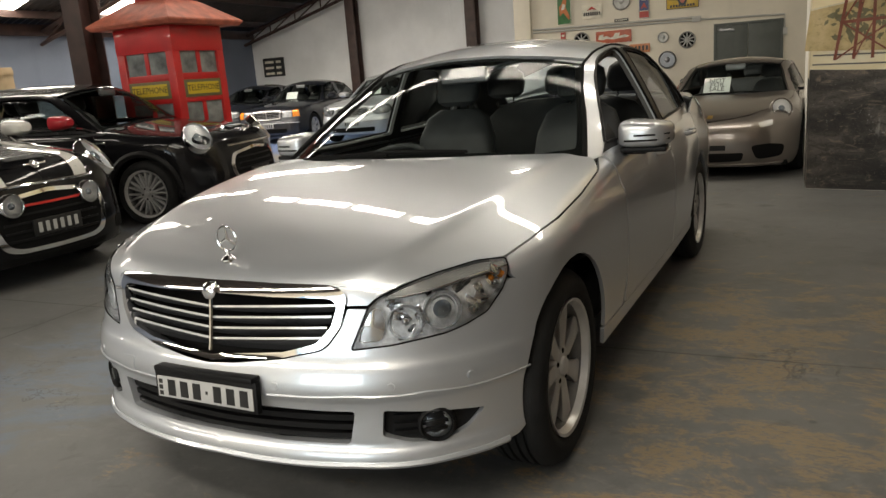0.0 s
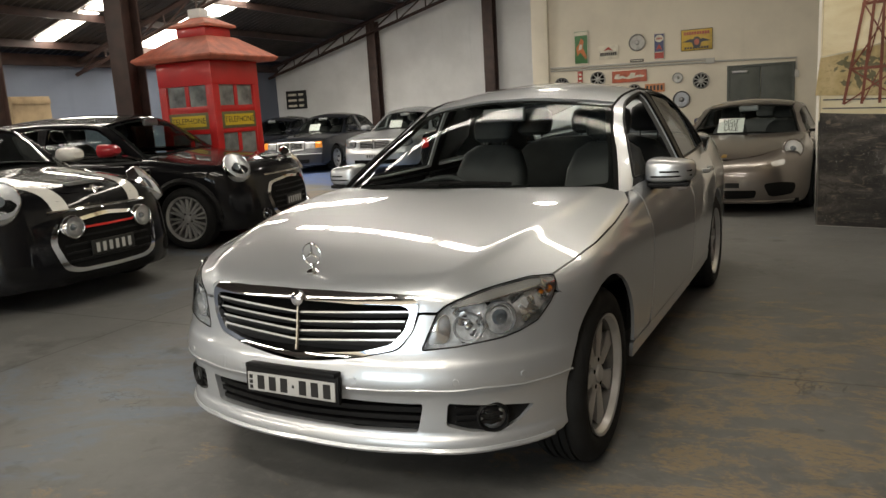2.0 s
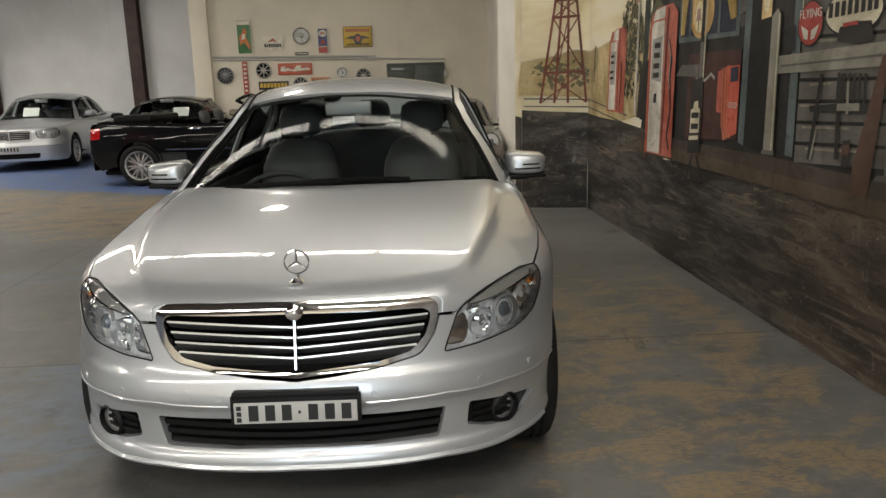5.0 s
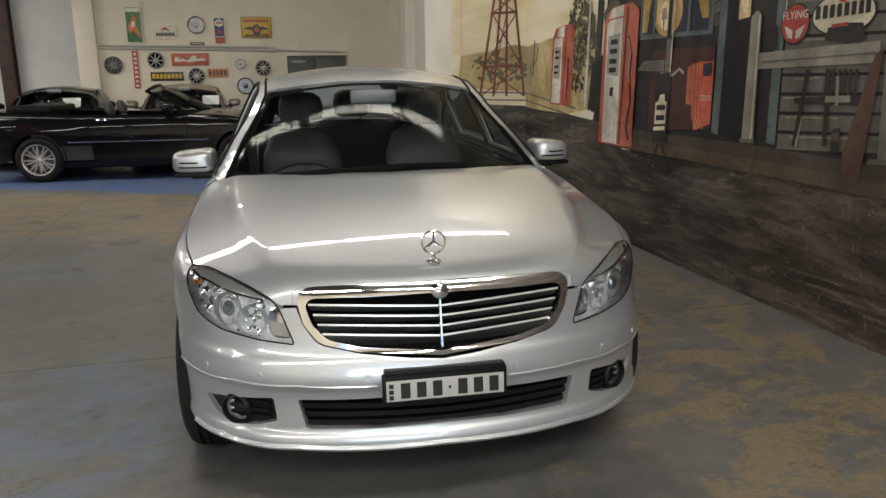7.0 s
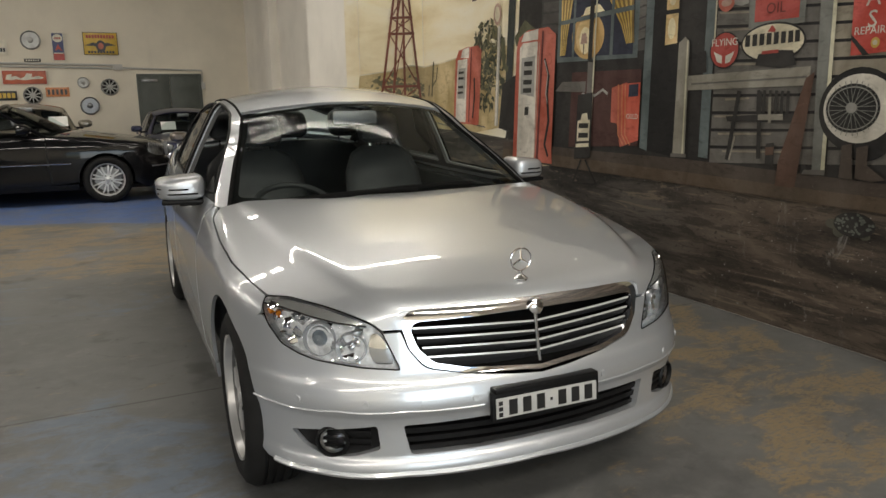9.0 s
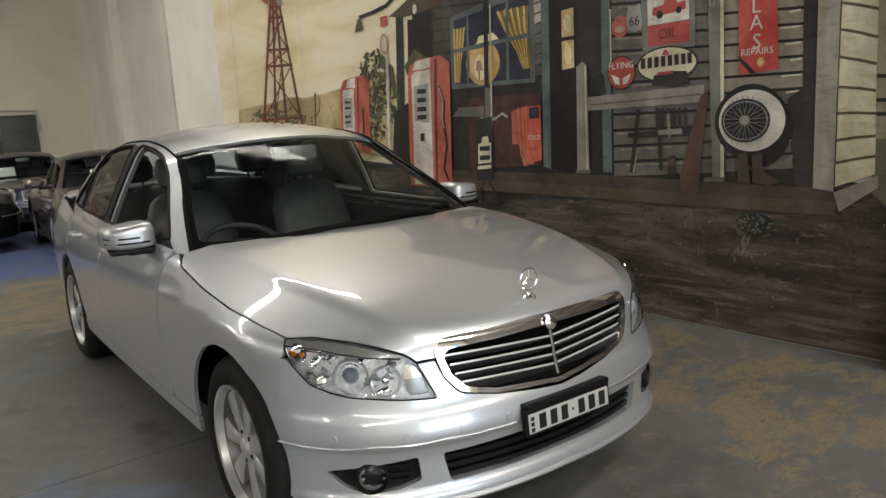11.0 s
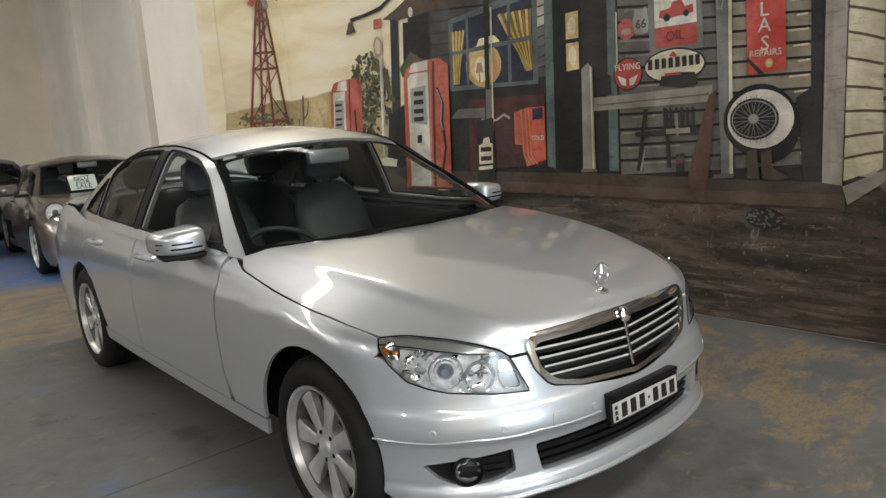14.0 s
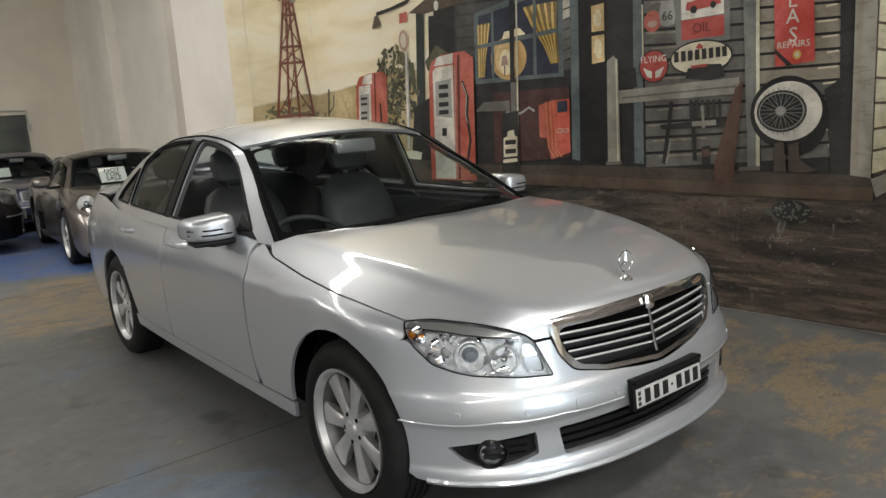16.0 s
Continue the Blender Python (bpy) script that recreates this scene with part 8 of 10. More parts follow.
        panel("rear_window_frame", top, rf, (0, -0.6, -0.8), P, car, holes=[rw], step=step, gap=0, r=0.03, flange=0.01)
    part("underbody", boxb(-w * 0.88, w * 0.88, 0.3, L - 0.3, zlow - 0.02, zlow + 0.04, 0.02), M["matte_black"], car)
    part("bulkhead", boxb(-w * 0.78, w * 0.78, yc - 0.06, yc, zlow, S.belt - 0.1, 0.02), M["matte_black"], car)
    for y, r in ((yf, ra), (yr, rr)):
        for s in (1, -1):
            bm = bmesh.new()
            revolve(bm, [(r + 0.01, s * (w - 0.04)), (r + 0.01, s * (w - 0.33)), (0.01, s * (w - 0.33))], 24, "x", Matrix.Translation((0, y, za)))
            bmesh.ops.delete(bm, geom=[v for v in bm.verts if v.co.z < zlow - 0.02], context="VERTS")
            part("wheel_housing", bm, M["matte_black"], car)
    # door mirrors
    for s in (1, -1):
        n = new("door_mirror")
        n.parent = car
        mx = g["W"] + 0.06
        n.matrix_local = pose(s * mx, ya + 0.28, S.belt + 0.075)
        bm = bmesh.new()
        rng = []
        for t in np.linspace(0, 1, 7):
            k = math.sqrt(max(0.02, 1 - (1 - t) ** 2.2))
            ring = [bm.verts.new((0.115 * (0.35 + 0.65 * k) * (abs(math.cos(a)) ** 0.7) * math.copysign(1, math.cos(a)), -0.09 + 0.16 * t, 0.07 * (0.3 + 0.7 * k) * (abs(math.sin(a)) ** 0.7) * math.copysign(1, math.sin(a)))) for a in np.linspace(0, 2 * math.pi, 17)[:-1]]
            rng.append(ring)
        for a, b in zip(rng, rng[1:]):
            for i in range(16):
                bm.faces.new((a[i], a[(i + 1) % 16], b[(i + 1) % 16], b[i]))
        bm.faces.new(rng[0][::-1])
        bm.faces.new(rng[-1])
        bmesh.ops.recalc_face_normals(bm, faces=bm.faces)
        part("mirror_shell", bm, M[g.get("mirror", paint_m)], n)
        part("mirror_foot", boxb(-0.20 if s > 0 else 0.04, -0.04 if s > 0 else 0.20, -0.03, 0.04, -0.085, -0.05, 0.01), M["plastic"], n)
    return B


def wheels(car, yf, yr, z, r, rim, x, width, spokes, style, rim_mat="alloy", calliper=None):
    for y in (yf, yr):
        for s in (1, -1):
            wheel(car, s * x, y, z, r, rim, width, s, spokes, style, rim_mat, calliper, 9 * s + 20 * (y > 2))


def patch(name, low, pts, m, car, way=(-0.5, 1, 0), lift=0.004, step=0.04, r=0.02, mirror=False, flange=0.01):
    return panel(name, low, pts, way, M[m], car, step=step, gap=0, lift=lift, r=r, mirror=mirror, flange=flange)


def plain_plate(car, B, z, dark=False, w=0.186, n=6):
    p = new("number_plate")
    p.parent = car
    p.matrix_local = pose(0, B.F(0, z)[1] - 0.022, z)
    part("plate", boxb(-w, w, 0, 0.012, -0.055, 0.055, 0.003), M["plate_ink" if dark else "white_plate"], p)
    for k in range(n):
        c = -w * 0.75 + 1.5 * w * k / (n - 1)
        part("plate_bar", boxb(c - 0.014, c + 0.014, -0.002, 0.0, -0.034, 0.034), M["white_plate" if dark else "plate_ink"], p)


def round_lamp(car, name, c, r, yaw, pitch, ring="chrome", depth=0.05, face="lamp_bowl", tall=1.0, rim=1.22, skirt=0.03):
    for s in (1, -1):
        n = new(name)
        n.parent = car
        n.matrix_local = pose(s * c[0], c[1], c[2], pitch, 0, s * yaw) @ Matrix.Diagonal((1, 1, tall, 1))
        bm = bmesh.new()
        revolve(bm, [(r * rim, skirt), (r * (rim - 0.02), -0.008), (r * (1 + rim) * 0.5, -0.016), (r, -0.006), (r * 0.98, 0.02)], 28, "y")
        bmesh.ops.recalc_face_normals(bm, faces=bm.faces)
        part("bezel", bm, M[ring], n)
        bm = bmesh.new()
        revolve(bm, [(0.001, depth), (r * 0.5, depth * 0.85), (r * 0.85, depth * 0.35), (r, -0.002)], 24, "y")
        part("reflector", bm, M[face], n)
        bm = bmesh.new()
        revolve(bm, [(0.001, -0.012), (r * 0.22, -0.008), (r * 0.33, 0.002), (r * 0.36, 0.02)], 16, "y")
        part("projector_lens", bm, M["lens_solid"], n)
        bm = bmesh.new()
        revolve(bm, [(r, -0.008), (r * 0.7, -0.02), (r * 0.35, -0.027), (0.001, -0.029)], 24, "y")
        part("lens", bm, M["lens"], n)


# ---- two small black hatchbacks
HATCH = Skin(
    front=((0.08, 0.2), (0.16, 0.05), (0.22, 0.012), (0.32, 0.0), (0.45, 0.012), (0.60, 0.035), (0.74, 0.075), (0.82, 0.13), (0.95, 0.3)),
    hood=((-0.2, 0.62), (0.02, 0.76), (0.10, 0.815), (0.25, 0.868), (0.5, 0.915), (0.9, 0.965), (1.2, 1.0), (1.6, 1.01), (3.0, 1.03), (3.6, 1.02), (4, 0.95)),
    width=((-0.2, 0.66), (0.2, 0.775), (0.45, 0.835), (0.75, 0.862), (1.3, 0.852), (2.2, 0.855), (3.2, 0.865), (3.6, 0.82), (4, 0.7)),
    side=((0.1, -0.06), (0.2, -0.02), (0.35, 0.0), (0.6, 0.002), (0.75, -0.01), (0.9, -0.04), (1.0, -0.075), (1.1, -0.13)),
    plan=(0.22, 0.75), crown=0.035, soft=0.06,
    green=((0.8, 0.85), (1.02, 0.975), (1.25, 1.11), (1.55, 1.29), (1.75, 1.37), (2.0, 1.40), (2.5, 1.415), (3.1, 1.395), (3.45, 1.345), (3.65, 1.2), (3.85, 0.95)),
    gwidth=((1.0, 0.76), (1.5, 0.785), (2.2, 0.80), (3.2, 0.79), (3.8, 0.70)), tumble=0.27, screen_bow=0.30, rear_bow=0.1, belt=0.96, gmid=2.2,
    rear=((0.1, 3.75), (0.4, 3.84), (0.7, 3.84), (1.0, 3.80), (1.3, 3.7)),
)


def hatchback(m, stripes, label, plate_dark=True):
    car = thing("car", m, label, "car", "black hatchbacks")
    g = dict(hf=0.105, hz=0.815, hx=0.36, lb=(0.735, 0.42, 0.865), yc=1.02, ya=1.22, xa=0.745, front_arch=(0.78, 0.345, 0.325), rear_arch=(3.275, 0.345, 0.325), sill=0.27, zlow=0.19, L=3.85, W=0.86, deck=3.5, zt=1.34, yt=1.72, xt=0.60, re=(3.42, 1.335, 0.60), bt=3.72, xb=0.72, wtop=1.285, windows=[(1.42, 2.42, 0.36, 0.02), (2.50, 3.40, 0.02, 0.10)], rise=0.005, pillar="black_paint", handle="chrome", mirror="white_paint" if stripes else "union_red")
    B = car_shell(car, HATCH, "black_paint", g, 0.055, roof_m="white_paint" if stripes else None, door_cuts=(2.46,))
    low = HATCH.lower
    # chrome belt line and wheel arch trims
    for s in (1, -1):
        bm = bmesh.new()
        tube(bm, [tuple(q * (s, 1, 1)) for q in snap(HATCH.greenhouse, np.array([B.G(y, 0.972) for y in np.linspace(1.25, 3.65, 16)]))], 0.012, 6)
        part("belt_trim", bm, M["chrome"], car)
        for y, r in ((0.78, 0.345), (3.275, 0.345)):
            bm = bmesh.new()
            pts = snap(low, np.array([B.D(yy, zz) for _, yy, zz in arc(y, 0.325, r + 0.028, -8, 188, 0, 18)]))
            tube(bm, [tuple(q * (s, 1, 1)) for q in pts], 0.034, 6)
            part("arch_trim", bm, M["plastic"], car)
    # grille with chrome surround
    hexa = [(0.40, 0.62), (0.46, 0.50), (0.40, 0.30), (0.30, 0.265)]
    outer = [B.F(0.0, 0.665)] + [B.F(x, z) for x, z in hexa] + [B.F(0.0, 0.26)]
    outer += [(-x, y, z) for x, y, z in outer[-2:0:-1]]
    inner = [(x * 0.90, y, 0.46 + (z - 0.46) * 0.86) for x, y, z in outer]
    panel("grille_surround", low, outer, (0, 1, 0), M["chrome"], car, holes=[inner], step=0.03, gap=0, lift=0.012, flange=0.02, r=0.05)
    panel("grille_mesh", low, inner, (0, 1, 0), M["matte_black"], car, step=0.06, gap=0, lift=0.005, flange=0, r=0.05)
    for k in range(5):
        z = 0.34 + 0.055 * k
        w = 0.36 if k < 3 else 0.33
        bar = [B.F(-w, z), B.F(0, z), B.F(w, z), B.F(w, z + 0.016), B.F(0, z + 0.016), B.F(-w, z + 0.016)]
        patch("grille_bar", low, bar, "red_paint" if (stripes and k == 4) else "plastic", car, (0, 1, 0), 0.014, 0.06, 0)
    low_in = [B.F(0.42, 0.245), B.F(0.40, 0.20), B.F(-0.40, 0.20), B.F(-0.42, 0.245)]
    patch("lower_intake", low, low_in, "matte_black", car, (0, 1, 0), 0.003, 0.06)
    side_in = [B.F(0.56, 0.36), B.F(0.70, 0.36, 0.02), B.F(0.69, 0.27, 0.02), B.F(0.55, 0.27)]
    patch("brake_duct", low, side_in, "matte_black", car, (-0.4, 1, 0), 0.003, 0.05, 0.03, True)
    # headlamps, round and leaning back
    lx, ly, lz = 0.60, 0.325, 0.725
    q = snap(low, np.array([(lx, ly, lz)]))[0]
    nn = grad(low, q[None])[0]
    yaw = math.degrees(math.atan2(nn[0], -nn[1]))
    nn = nn / np.linalg.norm(nn)
    q = q + nn * 0.006
    round_lamp(car, "headlamp", tuple(q), 0.122, yaw * 0.9, -38, depth=0.016, face="reflector_dim", tall=1.2, rim=1.14, skirt=0.06)
    if stripes:
        round_lamp(car, "spot_lamp", (0.30, B.F(0.30, 0.585)[1] - 0.05, 0.585), 0.068, 0, 0, depth=0.014)
    else:
        round_lamp(car, "fog_lamp", (0.50, B.F(0.5, 0.31)[1], 0.31), 0.05, 15, 0)
    bm = bmesh.new()
    tube(bm, [tuple(p) for p in snap(low, np.array([B.F(x, 0.70) for x in np.linspace(-0.42, 0.42, 13)]))], 0.011, 6)
    part("grille_bow", bm, M["chrome"], car)
    bm = bmesh.new()
    revolve(bm, [(0.001, -0.012), (0.028, -0.008), (0.034, 0.004)], 20, "z", Matrix.Translation((0, 0.125, 0.826)) @ pose(0, 0, 0, 60))
    part("badge", bm, M["chrome"], car)
    for s in (1, -1):
        part("badge_wing", boxb(0.03, 0.085, -0.008, 0.008, -0.006, 0.006, 0.004, Matrix.Translation((0, 0.122, 0.828)) @ Matrix.Diagonal((s, 1, 1, 1))), M["chrome"], car)
    scoop = [B.T(0.16, 0.26), B.T(0.15, 0.20), B.T(-0.15, 0.20), B.T(-0.16, 0.26)]
    patch("bonnet_scoop", low, scoop, "plastic", car, (0, 0.35, -1), 0.012, 0.04, 0.02)
    if stripes:
        for x0 in (0.27,):
            st = [B.F(x0 - 0.01, 0.71), B.F(x0 + 0.105, 0.70), B.T(x0 + 0.125, 0.17), B.T(x0 + 0.16, 0.5), B.T(x0 + 0.16, 1.05), B.T(x0 + 0.03, 1.03), B.T(x0 + 0.03, 0.5), B.T(x0 + 0.005, 0.15)]
            patch("bonnet_stripe", low, st, "white_paint", car, (0, 0.6, -1), 0.002, 0.05, 0.0, True, 0)
    for s in (1, -1):
        sc = snap(low, np.array([B.D(0.96 + 0.25, 0.80)]))[0]
        part("side_scuttle", boxb(-0.008, 0.012, -0.075, 0.075, -0.03, 0.03, 0.012, Matrix.Translation(sc * (s, 1, 1))), M["chrome"], car)
    plain_plate(car, B, 0.415 if stripes else 0.40, plate_dark)
    wheels(car, 0.78, 3.275, 0.315, 0.315, 0.225, 0.755, 0.20, 8 if stripes else 10, "twin", "gun_alloy" if stripes else "alloy", M["red_paint"] if stripes else None)
    cabin(car, M["seat"], 0.36, -0.28, 0.03)
    return car


M["gun_alloy"] = mat("dark_alloy_wheel", (0.20, 0.20, 0.21), 0.3, 0.9)
M["union_red"] = car_paint("red_mirror_paint", (0.42, 0.03, 0.04))
hatchback(pose(-4.51, 4.03, 0, 0, 0, 89) @ Matrix.Scale(1.06, 4), True, "glossy black hatchback with white bonnet stripes and white roof")
hatchback(pose(-4.90, 6.92, 0, 0, 0, 101) @ Matrix.Scale(1.06, 4), False, "glossy black hatchback with alloy wheels and red mirror cap")

# ---- the low sports coupe
COUPE = Skin(
    front=((0.05, 0.25), (0.13, 0.06), (0.18, 0.02), (0.28, 0.0), (0.42, 0.01), (0.52, 0.035), (0.60, 0.08), (0.68, 0.17), (0.8, 0.35)),
    hood=((-0.2, 0.42), (0.03, 0.58), (0.15, 0.645), (0.4, 0.715), (0.8, 0.79), (1.2, 0.85), (1.5, 0.88), (2.2, 0.89), (3.2, 0.93), (3.8, 0.88), (4.3, 0.74), (4.6, 0.6)),
    width=((-0.2, 0.62), (0.2, 0.80), (0.5, 0.865), (0.95, 0.89), (1.6, 0.87), (2.4, 0.88), (3.3, 0.93), (3.9, 0.90), (4.4, 0.75)),
    side=((0.1, -0.06), (0.2, -0.02), (0.4, 0.0), (0.55, 0.0), (0.7, -0.02), (0.8, -0.06), (0.9, -0.13), (1.0, -0.2)),
    plan=(0.34, 0.55), crown=0.0, soft=0.09,
    ridge=(Curve((0, 0.55), (0.5, 0.60), (1.2, 0.66), (5, 0.7)), Curve((0, 0.05), (5, 0.05)), 0.05),
    green=((1.0, 0.74), (1.25, 0.87), (1.6, 1.05), (1.9, 1.19), (2.15, 1.265), (2.4, 1.285), (2.8, 1.26), (3.3, 1.14), (3.8, 0.95), (4.2, 0.8)),
    gwidth=((1.2, 0.74), (1.7, 0.775), (2.4, 0.775), (3.0, 0.73), (3.7, 0.60)), tumble=0.42, screen_bow=0.38, rear_bow=0.35, belt=0.86, gmid=2.3,
    rear=((0.1, 4.3), (0.3, 4.4), (0.5, 4.43), (0.7, 4.38), (0.9, 4.25)),
)


def coupe(m):
    car = thing("car", m, "grey-brown metallic sports coupe with round headlamps", "car")
    g = dict(hf=0.16, hz=0.64, hx=0.40, lb=(0.70, 0.62, 0.74), yc=1.24, ya=1.46, xa=0.735, front_arch=(0.96, 0.345, 0.325), rear_arch=(3.31, 0.355, 0.33), sill=0.25, zlow=0.15, L=4.43, W=0.89, deck=3.9, zt=1.20, yt=2.03, xt=0.52, re=(2.85, 1.215, 0.50), bt=3.72, xb=0.55, wtop=1.16, windows=[(1.62, 2.55, 0.30, 0.05), (2.62, 3.25, 0.02, 0.42)], rise=0.01)
    B = car_shell(car, COUPE, "grey_paint", g, 0.06, door_cuts=(2.62,))
    low = COUPE.lower
    c = snap(low, np.array([(0.685, 0.50, 0.66)]))[0]
    nn = grad(low, c[None])[0]
    c = c + nn / np.linalg.norm(nn) * 0.020
    round_lamp(car, "headlamp", tuple(c), 0.098, 28, -24, "grey_paint", 0.014)
    ind = [B.F(0.50, 0.60), B.F(0.63, 0.62, 0.02), B.F(0.64, 0.57), B.F(0.53, 0.55)]
    patch("indicator", low, ind, "reflector", car, (-0.5, 1, -0.2), 0.004, 0.04, 0.02, True)
    duct = [B.F(0.44, 0.37), B.F(0.62, 0.385, 0.01), B.F(0.74, 0.36, 0.03), B.F(0.72, 0.25, 0.03), B.F(0.50, 0.225)]
    patch("air_intake", low, duct, "matte_black", car, (-0.4, 1, 0), 0.003, 0.05, 0.05, True)
    mid = [B.F(0.38, 0.30), B.F(0.36, 0.215), B.F(-0.36, 0.215), B.F(-0.38, 0.30)]
    patch("air_intake", low, mid, "matte_black", car, (0, 1, 0), 0.003, 0.06, 0.03)
    bm = bmesh.new()
    tube(bm, [tuple(q) for q in snap(low, np.array([B.F(x, 0.175, 0.03 * abs(x)) for x in np.linspace(-0.78, 0.78, 17)]))], 0.014, 6)
    part("bumper_lip", bm, M["grey_paint"], car)
    patch("badge", low, [B.T(0.03, 0.20), B.T(0.025, 0.28), B.T(-0.025, 0.28), B.T(-0.03, 0.20)], "badge_gold", car, (0, 0.5, -1), 0.004, 0.03, 0.01)
    patch("plate_holder", low, [B.F(0.20, 0.385), B.F(0.20, 0.33), B.F(-0.20, 0.33), B.F(-0.20, 0.385)], "plastic", car, (0, 1, 0), 0.004, 0.06, 0.01)
    wheels(car, 0.96, 3.31, 0.32, 0.32, 0.238, 0.785, 0.22, 10, "thin")
    cabin(car, M["seat"], 0.35, 0.02, -0.10)
    return car


M["badge_gold"] = mat("gold_badge", (0.5, 0.32, 0.08), 0.3, 0.8)
coupe(pose(-0.42, 8.45, 0, 0, 0, -5.5) @ Matrix.Scale(0.95, 4))


# ---- saloons and the open car along the end wall
def saloon_skin(k, rake=0.0, boxy=0.0, roof=1.43, L=4.75, W=0.885):
    s = W / 0.885
    return Skin(
        front=((0.1, 0.18), (0.17, 0.05), (0.24, 0.012), (0.36, 0.005), (0.46, 0.0), (0.53, 0.02), (0.58, 0.05 + rake), (0.72, 0.07 + rake), (0.85, 0.13 + rake * 2)),
        hood=((-0.2, 0.60), (0.04, 0.735), (0.12, 0.775), (0.3, 0.825), (0.7, 0.885), (1.3, 0.95), (1.7, 0.96), (2.7, 0.97), (3.6, 1.0), (L - 0.35, 1.01), (L - 0.05, 0.97), (L + 0.2, 0.8)),
        width=((-0.2, 0.70 * s), (0.2, 0.82 * s), (0.5, 0.865 * s), (1.0, 0.88 * s), (3.5, 0.88 * s), (L - 0.4, 0.83 * s), (L, 0.74 * s)),
        side=((0.1, -0.06), (0.2, -0.02), (0.35, 0.0), (0.6, 0.0), (0.75, -0.012), (0.85, -0.035), (0.95, -0.08), (1.1, -0.16)),
        plan=(0.20 - 0.1 * boxy, 0.55 - 0.25 * boxy), crown=0.022, soft=0.05 - 0.015 * boxy,
        green=((1.0, 0.82), (1.28, 0.955), (1.6, 1.12), (1.9, 1.27), (2.12, roof - 0.075), (2.35, roof - 0.02), (2.8, roof), (3.2, roof - 0.025), (3.55, roof - 0.10), (3.9, roof - 0.27), (L - 0.45, 0.95)),
        gwidth=((1.3, 0.77 * s), (1.8, 0.80 * s), (3.0, 0.80 * s), (4.2, 0.68 * s)), tumble=0.40, screen_bow=0.36, rear_bow=0.25, belt=0.93, gmid=2.6,
        rear=((0.1, L - 0.12), (0.3, L - 0.02), (0.5, L), (0.8, L - 0.03), (1.0, L - 0.08), (1.2, L - 0.25)),
    )


M["ribbed_lamp"] = mat("ribbed_lamp_glass", (0.42, 0.43, 0.44), 0.22, 0.5, noise_scale=14, noise_amt=0.5, bump=0.9, bump_scale=26)
M["dull_chrome"] = mat("dull_chrome_trim", (0.42, 0.42, 0.43), 0.34, 0.8)


def grown(pts, k):
    """An outline enlarged about its middle."""
    c = np.mean(np.array(pts), axis=0)
    return [tuple(c + (np.array(p) - c) * k) for p in pts]


